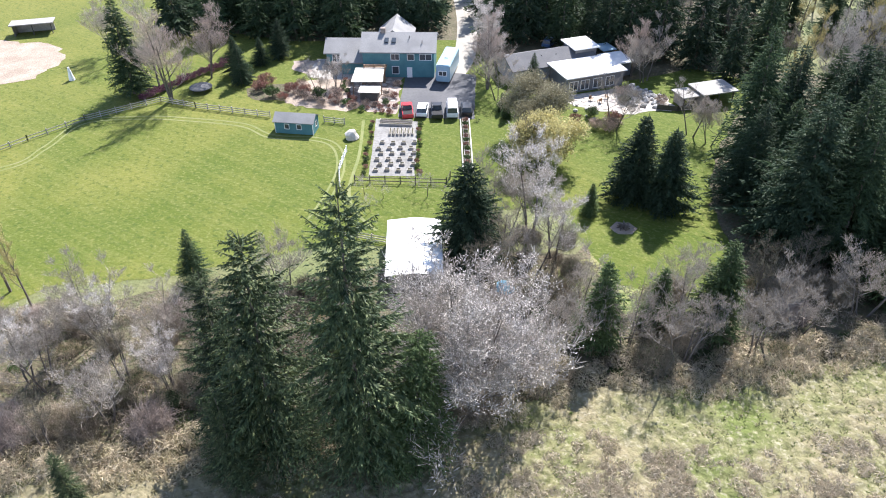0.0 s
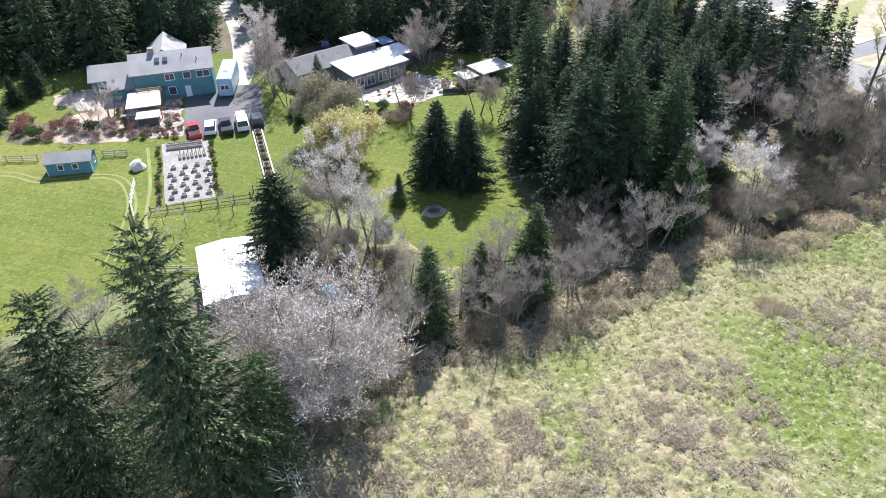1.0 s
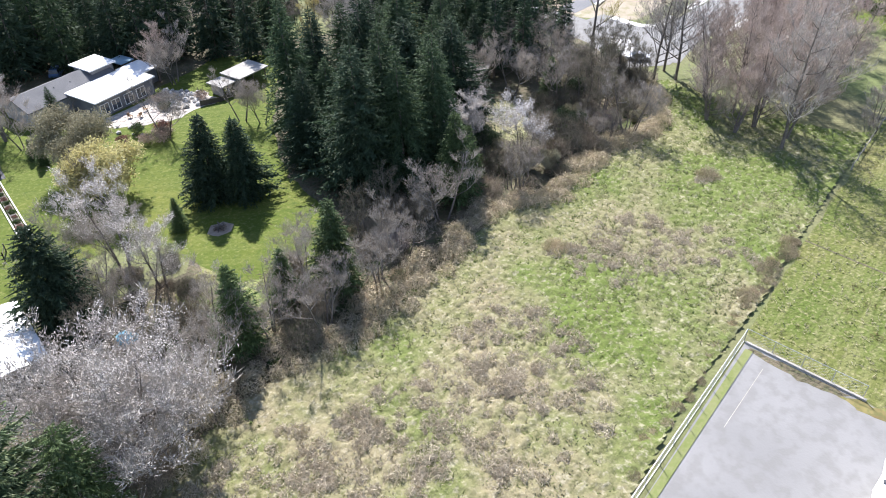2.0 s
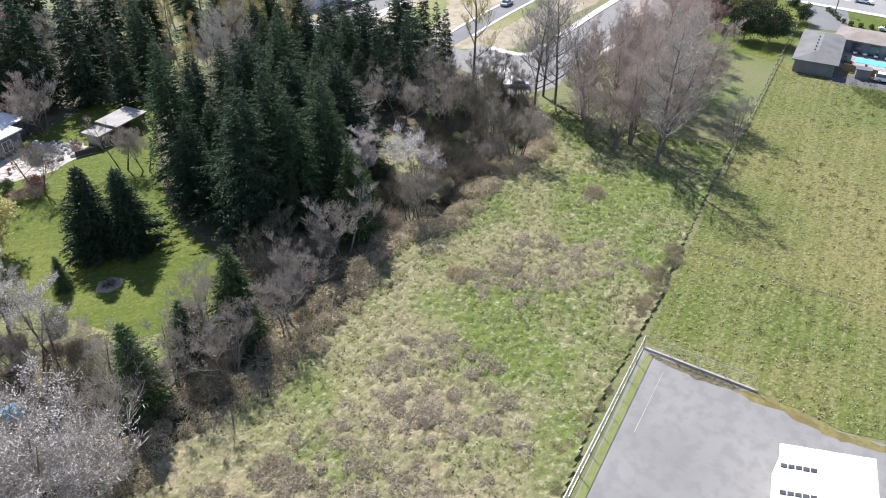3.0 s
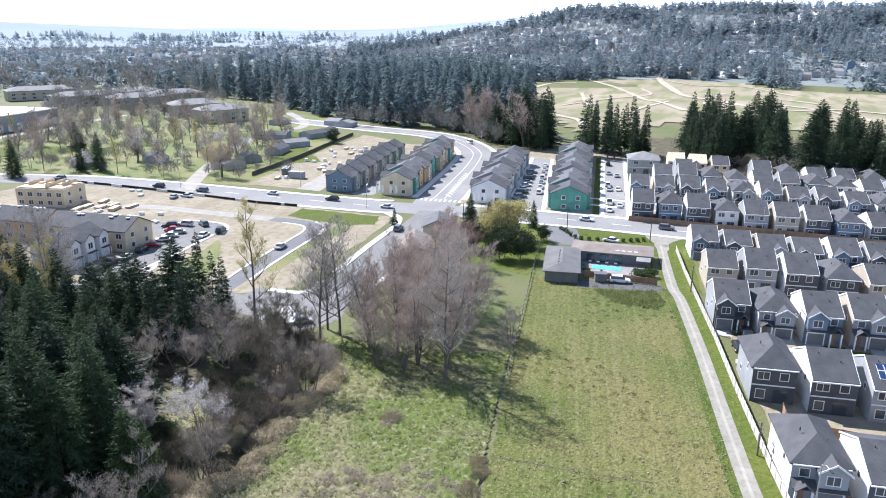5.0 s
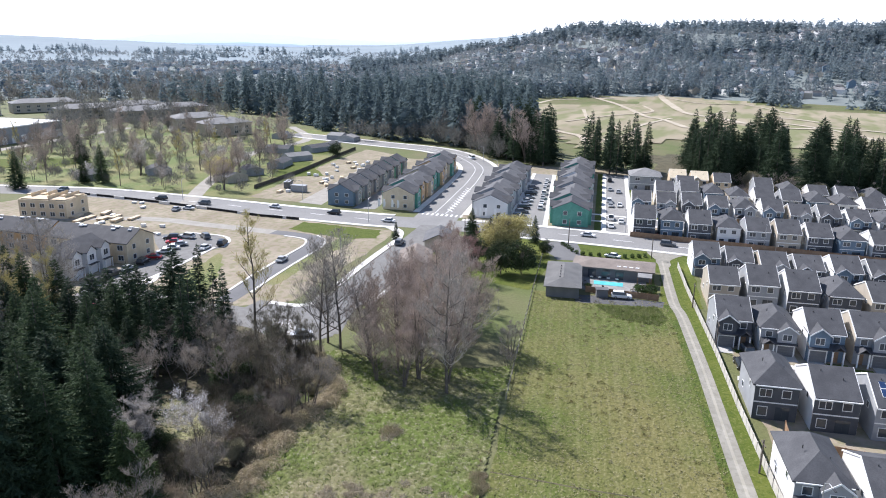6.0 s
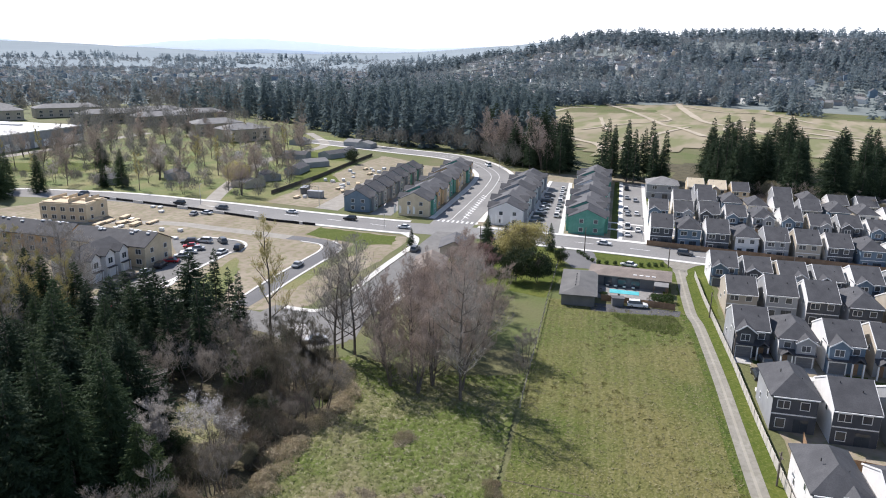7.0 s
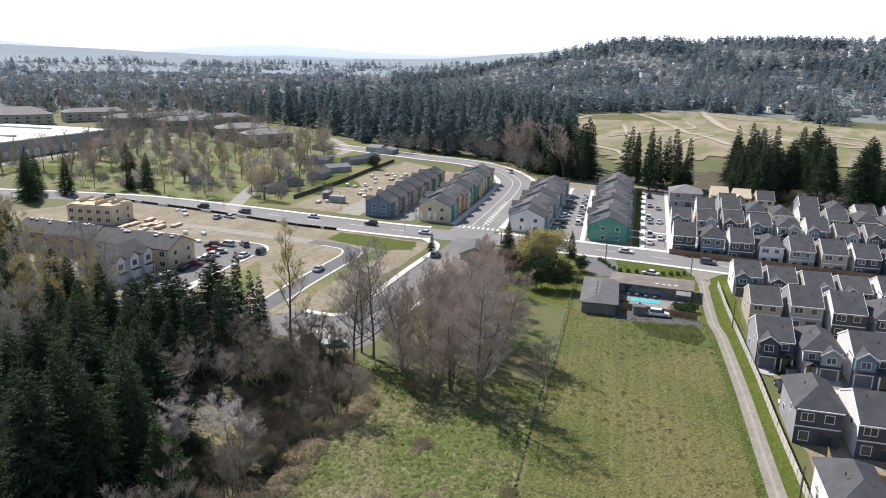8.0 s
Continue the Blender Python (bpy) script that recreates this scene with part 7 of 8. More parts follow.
# ---- the smallholding ----
patch("asphalt_drive", [(-7.7, 113.2), (5.6, 112), (6.8, 131), (-2, 133), (-7, 131)], 0.06, "asphalt_old", "dark asphalt parking court", "drive", 0.15, 1.5)
ribbon("drive", [(2, 130), (5, 142), (6, 165), (4, 200)], 4.5, 0.055, "gravel", "pale gravel drive between the trees", "drive")
patch("terrace", [(-17.5, 128), (-18.5, 119), (-13, 115.6), (-7.9, 114), (-7.4, 131), (-17, 132)], 0.06, "brick_paving", "paved terrace of warm stone", "terrace", 0.4, 1.2)
patch("terrace", [(-26, 131), (-17.5, 129), (-17, 138), (-25, 140)], 0.058, "stone_paving", "pale paved court before the wing", "terrace", 0.4, 1.2)
patch("kitchen_garden", [(-11.4, 112.6), (-4.1, 111.4), (-4.2, 93.2), (-11.2, 93.4)], 0.06, "gravel_pale", "kitchen garden floored with pale gravel", "garden", 0.1, 1.0)
patch("garden_bed", [(-35, 121), (-37, 126), (-30, 128), (-21, 125), (-18.5, 119.5), (-24, 119.5)], 0.05, "litter", "mulched shrub bed beside the lawn", "garden bed", 0.5, 1.5)
patch("patio", [(21.5, 121), (23.4, 117), (31.3, 112.9), (36, 114), (41.5, 114.8), (41, 119.5), (36, 125.5), (33, 124)], 0.06, "stone_paving", "pale stone patio behind the white-roofed house", "patio", 0.4, 1.2)
patch("mulch_heap", [(-110, 152), (-95.8, 152), (-82.7, 149.5), (-76.9, 141.4), (-79.4, 131.5), (-84.8, 129), (-110, 128)], 0.06, "mulch", "brown brushwood spread on the pasture", "mulch", 0.8, 1.5)
PATH = [(-90, 90), (-68.9, 96.7), (-64.8, 103.5), (-62.1, 112.4), (-52, 114), (-44.5, 113.2), (-34.1, 110.8), (-28.5, 106.6), (-20.8, 105.4), (-17.1, 102.4), (-15.7, 95.6), (-16.6, 88.3), (-18.2, 82)]
for d in (-0.55, 0.55):
    ribbon("wheel_track", offset(PATH, d), 0.38, 0.06, "worn_grass", "faint worn wheel track in the grass", "track")
ribbon("path", [(-13.5, 112), (-13.2, 100), (-13.8, 90), (-12.5, 84), (-9, 79)], 0.5, 0.06, "worn_grass", "trodden path in the grass", "path")
patch("ash_ring", [(22.6, 79), (23.6, 77.6), (25.4, 77.5), (26.3, 78.8), (25.6, 80.2), (23.8, 80.4)], 0.05, "mulch", "brown trodden ring round a fire pit", "fire pit", 0.15, 0.8)


def home():
    t = thing("house", -7.9, 134.6, 0, -3, "teal two-storey house with a pale grey roof", "house")
    bm = bmesh.new()
    gable_walls(bm, 13.6, 8.6, 5.2, 2.0)
    part("wall", bm, "siding_teal", t)
    bm = bmesh.new()
    slab_roof(bm, 13.6, 8.6, 5.2, 2.0, 0.5, 0.2)
    part("roof", bm, "shingle_light", t)
    bm = bmesh.new()
    gable_walls(bm, 6.5, 7, 4.6, 2.4, -1.5, 6.5, "y")
    part("rear_wing", bm, "siding_teal", t)
    bm = bmesh.new()
    slab_roof(bm, 6.5, 8.5, 4.6, 2.5, 0.5, 0.2, -1.5, 6.0, "y")
    part("rear_roof", bm, "shingle_light", t)
    for x, w in ((-0.6, 1.5), (2.4, 1.2), (5.2, 2.2)):
        window(t, x, 4.1, w, 1.1, -4.3)
    window(t, -0.6, 1.5, 1.2, 1.4, -4.3)
    bm = bmesh.new()
    box(bm, 1.6, 2.6, -4.4, -4.3, 0, 2.1)
    part("door", bm, "trim", t)
    bm = bmesh.new()
    box(bm, -3.6, -2.7, -0.4, 0.4, 6.0, 8.2)
    part("chimney", bm, "brick_paving", t)
    for x in (-2.3, -0.9):
        bm = bmesh.new()
        solid(bm, [(x - 0.4, -2.6, 6.25), (x + 0.4, -2.6, 6.25), (x + 0.4, -1.6, 6.72), (x - 0.4, -1.6, 6.72)], [(x - 0.4, -2.65, 6.42), (x + 0.4, -2.65, 6.42), (x + 0.4, -1.65, 6.89), (x - 0.4, -1.65, 6.89)])
        part("skylight", bm, "glass", t)
    vents(t, [(2, -1.5, 6.9), (4.5, -2.6, 6.4)])
    for cx, cy, w, d, h, r in ((-10.2, 4.6, 9.5, 6.5, 2.7, 1.6), (-8.6, -0.6, 5.2, 5.0, 2.6, 1.2)):
        bm = bmesh.new()
        gable_walls(bm, w, d, h, r, cx, cy)
        part("wing", bm, "siding_teal", t)
        bm = bmesh.new()
        slab_roof(bm, w, d, h, r, 0.5, 0.2, cx, cy)
        part("wing_roof", bm, "shingle_light", t)
    for k in range(3):
        window(t, -13.4 + 0.9 * k, 1.3, 0.7, 1.9, 1.35)
    bm = bmesh.new()
    box(bm, -6.4, -2.2, -7.0, -4.35, 2.4, 2.6)
    part("deck", bm, "wood", t)
    for x in (-6.2, -4.3, -2.4):
        bm = bmesh.new()
        box(bm, x - 0.1, x + 0.1, -6.95, -6.75, 0, 3.6)
        part("deck_post", bm, "wood", t)
    for z in (2.95, 3.25, 3.55):
        bm = bmesh.new()
        box(bm, -6.4, -2.2, -6.95, -6.85, z - 0.04, z + 0.04)
        part("deck_rail", bm, "wood", t)


home()


def canopy():
    t = thing("garden_canopy", -13.5, 125.0, 0, -2, "cream canvas canopy on timber posts over a terrace", "canopy")
    bm = bmesh.new()
    solid(bm, [(-2.9, -2.6, 2.55), (2.9, -2.6, 2.55), (2.7, 3.0, 2.9), (-2.7, 3.0, 2.9)], [(-2.9, -2.6, 2.65), (2.9, -2.6, 2.65), (2.7, 3.0, 3.0), (-2.7, 3.0, 3.0)])
    part("roof", bm, "canvas", t)
    for x in (-2.6, 2.6):
        for y in (-2.4, 2.8):
            bm = bmesh.new()
            box(bm, x - 0.09, x + 0.09, y - 0.09, y + 0.09, 0, 2.6)
            part("post", bm, "wood", t)
    u = thing("garden_hut", -13.0, 120.6, 0, -4, "brown timber garden hut with a flat cream roof", "hut")
    bm = bmesh.new()
    box(bm, -1.6, 1.6, -1.2, 1.2, 0, 1.9)
    part("wall", bm, "wood_dark", u)
    bm = bmesh.new()
    box(bm, -1.9, 1.9, -1.5, 1.5, 1.9, 2.02)
    part("roof", bm, "canvas", u)


canopy()


def trailer():
    t = thing("travel_trailer", 1.3, 131.4, 0, -12, "long pale blue travel trailer parked beside a house", "trailer")
    bm = bmesh.new()
    box(bm, -1.35, 1.35, -4.8, 4.8, 0.5, 3.8)
    bmesh.ops.bevel(bm, geom=list(bm.edges), offset=0.18, segments=2, affect="EDGES")
    part("body", bm, "paint_trailer", t)
    bm = bmesh.new()
    box(bm, -0.4, 0.4, -1.2, -0.4, 3.8, 4.0)
    part("roof_unit", bm, "trim", t)
    for y in (-3.0, 1.5):
        window(t, -1.35, 2.2, 1.2, 0.7, y, "left")
    window(t, 0, 2.2, 1.4, 0.8, -4.8)
    for y in (-0.5, 0.5):
        for x in (-1.1, 1.1):
            bm = bmesh.new()
            rod(bm, (x - 0.12, y, 0.36), (x + 0.12, y, 0.36), 0.36, 0.36, 10)
            part("wheel", bm, "rubber", t)
    bm = bmesh.new()
    rod(bm, (0, -4.7, 0.5), (0, -5.8, 0.45), 0.06)
    part("hitch", bm, "metal_dark", t)


trailer()


def barn():
    t = thing("barn", -3.6, 71.6, 0, 1.5, "low barn with a sun-bleached white metal roof", "barn")
    w, d = 6.3, 11.2
    bm = bmesh.new()
    gable_walls(bm, w, d, 2.9, 0.3, 0, 0, "y")
    part("wall", bm, "wood_grey", t)
    for sg in (-1, 1):
        n = 10
        for k in range(n):
            y0, y1 = -d / 2 - 0.3 + (d + 0.6) * k / n, -d / 2 - 0.3 + (d + 0.6) * (k + 1) / n
            b = [(0, y0, 3.2), (0, y1 - 0.04, 3.2), (sg * (w / 2 + 0.35), y1 - 0.04, 2.84), (sg * (w / 2 + 0.35), y0, 2.84)]
            bm = bmesh.new()
            solid(bm, b, [(x, y, z + (0.05 if k % 2 else 0.06)) for x, y, z in b])
            part("roof_sheet", bm, "roof_white", t)
    bm = bmesh.new()
    box(bm, -1.5, 1.5, -d / 2 - 0.08, -d / 2, 0, 2.5)
    part("barn_door", bm, "wood_dark", t)


barn()


def shed():
    t = thing("garden_shed", -24.4, 108.9, 0, -9, "teal garden shed with two white-framed windows", "shed")
    bm = bmesh.new()
    gable_walls(bm, 6.6, 3.1, 2.2, 0.9)
    part("wall", bm, "siding_teal", t)
    bm = bmesh.new()
    slab_roof(bm, 6.6, 3.1, 2.2, 0.9, 0.25, 0.1)
    part("roof", bm, "shingle_light", t)
    for x in (-1.2, 0.9):
        window(t, x, 1.35, 0.7, 0.8, -1.55)
    window(t, 3.3, 1.35, 0.7, 0.8, 0.2, "right")
    bm = bmesh.new()
    for x in (-3.3, 3.22):
        box(bm, x, x + 0.08, -1.63, -1.55, 0, 2.15)
    part("corner_board", bm, "trim", t)


shed()


def white_roofed_house():
    t = thing("house", 25, 129, 0, 19, "low grey house with bright white flat roofs", "house")
    for name, cx, cy, w, d, h, wall, roof, rise in (("main", -3.2, 4.8, 17, 7.5, 2.8, "siding_grey", "shingle_mid", 1.5), ("garden", 1.6, -2.6, 11.6, 7.2, 3.0, "siding_slate", "roof_white", 0), ("loft", 4.2, 5.2, 4.5, 5.0, 4.4, "siding_slate", "roof_white", 0), ("porch", 9.2, -0.2, 4.2, 4.6, 2.7, "siding_slate", "roof_white", 0)):
        bm = bmesh.new()
        if rise:
            gable_walls(bm, w, d, h, rise, cx, cy)
        else:
            box(bm, cx - w / 2, cx + w / 2, cy - d / 2, cy + d / 2, 0, h)
        part(name + "_wall", bm, wall, t)
        bm = bmesh.new()
        if rise:
            slab_roof(bm, w, d, h, rise, 0.5, 0.2, cx, cy)
        else:
            box(bm, cx - w / 2 - 0.5, cx + w / 2 + 0.5, cy - d / 2 - 0.5, cy + d / 2 + 0.5, h, h + 0.22)
        part(name + "_roof", bm, roof, t)
    for x in (-2.9, -0.6, 2.0, 4.6):
        window(t, x, 1.35, 1.6, 1.7, -6.2)
    bm = bmesh.new()
    box(bm, 9, 12, 4.2, 8.0, 2.5, 2.66)
    part("carport_roof", bm, "paint_trailer", t)
    for x, y in ((9.2, 4.4), (11.8, 4.4), (9.2, 7.8), (11.8, 7.8)):
        bm = bmesh.new()
        box(bm, x - 0.08, x + 0.08, y - 0.08, y + 0.08, 0, 2.5)
        part("post", bm, "wood", t)
    vents(t, [(-7, 3.2, 3.7), (-5, 3.4, 3.8), (-2, 3.2, 3.7)])


white_roofed_house()


def pavilion(x, y, rz, w, d, h, label):
    t = thing("garden_pavilion", x, y, 0, rz, label, "pavilion")
    bm = bmesh.new()
    box(bm, -w / 2, w / 2, -d / 2, d / 2, h, h + 0.2)
    part("roof", bm, "roof_felt", t)
    bm = bmesh.new()
    box(bm, -w / 2 + 0.5, w / 2 - 0.5, d / 2 - 0.7, d / 2 - 0.5, 0, h)
    part("back_wall", bm, "wood_grey", t)
    bm = bmesh.new()
    box(bm, -w / 2 + 0.5, -w / 2 + 0.7, -d / 2 + 0.5, d / 2 - 0.7, 0, h)
    part("side_wall", bm, "wood_grey", t)
    for px in (-w / 2 + 0.6, 0, w / 2 - 0.6):
        bm = bmesh.new()
        box(bm, px - 0.09, px + 0.09, -d / 2 + 0.42, -d / 2 + 0.6, 0, h)
        part("post", bm, "wood_dark", t)


pavilion(48.4, 118.3, 16, 7.0, 5.2, 2.5, "open pavilion with a pale grey flat roof")
pavilion(43.3, 117.2, 16, 3.4, 4.0, 2.0, "small lean-to with a pale felt roof")
pavilion(-90.5, 157.0, 14, 9.0, 3.6, 2.4, "field shelter with a pale flat roof and dark open front")
rk = random.Random(77)


def boulder(x, y, s, label="rounded grey boulder of the rock garden"):
    bm = bmesh.new()
    bmesh.ops.create_icosphere(bm, subdivisions=1, radius=s)
    for v in bm.verts:
        v.co *= rk.uniform(0.75, 1.15)
        v.co.z *= 0.7
    ob = part("boulder", bm, "rock", None)
    ob.matrix_world = pose(x, y, s * 0.35, rk.uniform(-20, 20), rk.uniform(-20, 20), rk.uniform(0, 360))
    tagged(ob, label, "boulder", "boulders of the rock garden")


for x, y in scatter([(33, 121), (36, 125.5), (41, 119.5), (38, 115.5), (34, 116)], 0.95, 61, 900, 46):
    boulder(x, y, rk.uniform(0.35, 0.75))
for x, y in scatter([(22, 113), (30, 108.5), (31, 111.5), (24, 117)], 1.6, 62, 400, 14):
    boulder(x, y, rk.uniform(0.25, 0.55))
for x, y in scatter([(-18, 119), (-13, 115.8), (-12, 117), (-17, 121)], 1.1, 63, 300, 14):
    boulder(x, y, rk.uniform(0.2, 0.45), "small stone at the terrace edge")


def raised_bed(x, y, w, d, rz):
    t = thing("raised_bed", x, y, 0.06, rz, "small dark planter on pale gravel", "planter", "planters of the kitchen garden")
    bm = bmesh.new()
    for a in ((-w / 2, w / 2, -d / 2, -d / 2 + 0.06), (-w / 2, w / 2, d / 2 - 0.06, d / 2), (-w / 2, -w / 2 + 0.06, -d / 2 + 0.06, d / 2 - 0.06), (w / 2 - 0.06, w / 2, -d / 2 + 0.06, d / 2 - 0.06)):
        box(bm, *a, 0, 0.42)
    part("frame", bm, "wood_grey", t)
    bm = bmesh.new()
    box(bm, -w / 2 + 0.06, w / 2 - 0.06, -d / 2 + 0.06, d / 2 - 0.06, 0, 0.34)
    part("soil", bm, "soil", t)


for r in range(6):
    for c in range(4):
        raised_bed(-10.2 + 1.75 * c + (0.5 if r % 2 else 0), 94.8 + 1.75 * r + rk.uniform(-0.2, 0.2), 0.75, 0.62, rk.uniform(-6, 6))
for c in range(7):
    raised_bed(-8.6 + 0.62 * c, 107.3, 0.34, 2.2, 0)
for y in (110.0, 111.3):
    raised_bed(-7.8, y, 5.6, 0.6, -6)
for k in range(12):
    raised_bed(4.0, 95.2 + 1.45 * k, 0.9, 1.3, 0)
    bx = plant(BUSH[k % 2], 4.0, 95.2 + 1.45 * k, 0.26 + 0.1 * rk.random(), label="low plants in a long raised bed")
for x in (3.25, 4.75):
    bm = bmesh.new()
    box(bm, x - 0.09, x + 0.09, 94.2, 112, 0, 0.3)
    tagged(part("bed_edging", bm, "concrete", None), "pale edging board of a long garden bed", "edging")
for k in range(10):
    plant(BUSH[k % 2], -11.8 + rk.uniform(-0.3, 0.2), 94 + 1.9 * k, rk.uniform(0.2, 0.34), label="small shrub at the kitchen garden's edge")
    plant(BUSH[(k + 1) % 2], -3.7 + rk.uniform(-0.2, 0.3), 94 + 1.75 * k, rk.uniform(0.18, 0.32), label="small shrub at the kitchen garden's edge")


def trampoline():
    t = thing("trampoline", -45.0, 125.2, 0, 0, "round grey trampoline on the lawn", "trampoline")
    bm = bmesh.new()
    rod(bm, (0, 0, 0.78), (0, 0, 0.84), 1.75, 1.75, 24)
    part("mat", bm, "shingle_mid", t)
    bm = bmesh.new()
    rod(bm, (0, 0, 0.74), (0, 0, 0.8), 2.1, 2.1, 24)
    part("rim", bm, "metal_dark", t)
    for k in range(6):
        a = k * 1.047
        bm = bmesh.new()
        rod(bm, (1.95 * math.cos(a), 1.95 * math.sin(a), 0), (1.95 * math.cos(a), 1.95 * math.sin(a), 0.76), 0.05)
        part("leg", bm, "metal_dark", t)


trampoline()
bm = bmesh.new()
rod(bm, (0, 0, 0), (0, 0, 2.6), 0.62, 0.16, 10)
ob = tagged(part("cover", bm, "trim", None), "upright white cloth cover standing on grass", "cover")
ob.matrix_world = pose(-71.6, 130.8, 0.02)
bm = bmesh.new()
bmesh.ops.create_icosphere(bm, subdivisions=2, radius=1.15)
for v in bm.verts:
    v.co.z = max(-0.2, v.co.z * 1.3) + 0.2
    v.co.x += 0.15 * math.sin(5 * v.co.z)
ob = tagged(part("tarpaulin", bm, "canvas", None), "pale cloth tied over a heap beside the path", "tarpaulin")
ob.matrix_world = pose(-14.9, 105.6, 0.0)
for k in range(13):
    bm = bmesh.new()
    a = k * 0.9
    rod(bm, (-0.9 * math.cos(a), -0.9 * math.sin(a), 0.08 + 0.04 * k), (0.7 * math.cos(a + 0.4), 0.7 * math.sin(a + 0.4), 0.14 + 0.05 * k), 0.08, 0.06)
    ob = tagged(part("log", bm, "bark", None), "charred log heaped in a fire pit", "log", "logs of the fire pit")
    ob.matrix_world = pose(24.5, 79, 0.05)
fence("rail_fence", [(-62, 113), (-51.1, 120.4), (-44, 117.6), (-29.9, 113.6)], 1.2, "wood_grey", "grey post-and-rail fence across the lawn", 2.6, False, 3)
fence("rail_fence", [(-20.2, 111.5), (-16.6, 110.6)], 1.2, "wood_grey", "short grey post-and-rail fence beside a shed", 2.0, False, 3)
fence("rail_fence", [(-78, 95), (-68.7, 105.9), (-62, 113)], 1.1, "wood_grey", "old grey rail fence along the pasture", 2.8, False, 2)
fence("wire_fence", [(-13.1, 91.6), (0.6, 90.6), (1.2, 92.5)], 1.3, "wood_dark", "thin dark rail fence round the orchard", 2.4, False, 2)
fence("white_fence", [(-15.3, 101), (-15.8, 95), (-15.2, 90.4)], 1.1, "trim", "white board fence beside the path", 1.2, False, 3)
fence("rail_fence", [(-13.5, 78), (-7.4, 76)], 1.2, "wood_grey", "grey rail fence beside the barn", 2.0, False, 3)
fence("rail_fence", [(101, 32), (114, 34.7), (155, 43)], 1.2, "wood_grey", "grey post fence between two fields", 3.0, False, 1)
fence("rail_fence", [(155, 43), (196, 51)], 1.2, "wood_grey", "grey post fence beside a garden", 3.0, False, 1)
fence("deck_fence", [(38, 115), (41.4, 114.2), (44, 114.6)], 1.0, "wood_dark", "dark retaining boards below the patio", 1.5)


def chain_link(pts, h, label):
    t = thing("chain_link_fence", 0, 0, 0, 0, label, "fence")
    for (x0, y0), (x1, y1) in zip(pts, pts[1:]):
        L = math.hypot(x1 - x0, y1 - y0)
        n = round(L / 2.8)
        for k in range(n + 1):
            x, y = x0 + (x1 - x0) * k / n, y0 + (y1 - y0) * k / n
            bm = bmesh.new()
            rod(bm, (x, y, 0), (x, y, h), 0.04)
            part("post", bm, "galvanised", t)
        for z in (h - 0.03, 0.1):
            bm = bmesh.new()
            rod(bm, (x0, y0, z), (x1, y1, z), 0.03)
            part("rail", bm, "galvanised", t)
        S = []
        m = int(L / 0.5)
        for k in range(m):
            for s in (1, -1):
                a, b = k / m, min(1, max(0, (k + s * h / 0.5) / m))
                S.append((x0 + (x1 - x0) * a, y0 + (y1 - y0) * a, 0.1, x0 + (x1 - x0) * b, y0 + (y1 - y0) * b, 0.1 + (h - 0.15) * min(1, abs(b - a) * m * 0.5 / h), 0.006, 0.006))
        V, F = prisms([s for s in S if abs(s[0] - s[3]) + abs(s[1] - s[4]) > 1e-3], 3)
        tagged(mesh_object("mesh_panel", V, F, "galvanised", t), "", "", "", "stuff")


chain_link([(60.4, 10.6), (58.6, 22.5), (36.2, 18.1), (10, 13)], 1.9, "galvanised chain-link fence round the yard")
bm = bmesh.new()
solid(bm, [(58.2, 22.2, 0), (58.6, 22.2, 0), (60.4, 10.2, 0), (60.15, 10.2, 0)], [(58.35, 22.2, 0.3), (58.6, 22.2, 0.3), (60.4, 10.2, 0.3), (60.15, 10.2, 0.3)])
tagged(part("kerb_wall", bm, "gravel", None), "low worn concrete kerb edging the yard", "wall")
ribbon("verge", [(57.8, 21.4), (36.8, 17.2), (10, 12)], 0.8, 0.058, "worn_grass", "weeds along the yard fence", "verge", False)
for k, (a, b) in enumerate((((56.5, 19), (47, 17.3)),)):
    ribbon("road_marking", [a, b], 0.07, 0.062, "gravel", "faded white line painted on the yard", "road marking", False)


def yard_hall():
    t = thing("storage_hall", 0, 0, 0, 0, "storage hall with a white metal roof and dark louvres", "hall")
    o, u, v = Vector((51.2, 5.5)), Vector((0.475, -0.88)), Vector((-0.95, -0.31))
    q = lambda a, b, z: (*(o + u * a + v * b), z)
    bm = bmesh.new()
    solid(bm, [q(0.3, 0.3, 0), q(7.8, 0.3, 0), q(7.8, 19.7, 0), q(0.3, 19.7, 0)], [q(0.3, 0.3, 3.85), q(7.8, 0.3, 3.85), q(7.8, 19.7, 3.85), q(0.3, 19.7, 3.85)])
    part("wall", bm, "siding_white", t)
    for k in range(8):
        a0, a1 = 1.01 * k, 1.01 * k + 0.99
        bm = bmesh.new()
        dz = 0.03 * (k % 2)
        solid(bm, [q(a0, 0, 3.85), q(a1, 0, 3.85), q(a1, 20, 3.85), q(a0, 20, 3.85)], [q(a0, 0, 4.0 + dz), q(a1, 0, 4.0 + dz), q(a1, 20, 4.0 + dz), q(a0, 20, 4.0 + dz)])
        part("roof_sheet", bm, "roof_white", t)
    for b in (2.4, 5.4, 8.6):
        for a in range(5):
            bm = bmesh.new()
            solid(bm, [q(0.15 + 0.62 * a, b, 4.0), q(0.65 + 0.62 * a, b, 4.0), q(0.65 + 0.62 * a, b + 0.4, 4.0), q(0.15 + 0.62 * a, b + 0.4, 4.0)], [q(0.15 + 0.62 * a, b, 4.1), q(0.65 + 0.62 * a, b, 4.1), q(0.65 + 0.62 * a, b + 0.4, 4.1), q(0.15 + 0.62 * a, b + 0.4, 4.1)])
            part("louvre", bm, "metal_dark", t)


yard_hall()
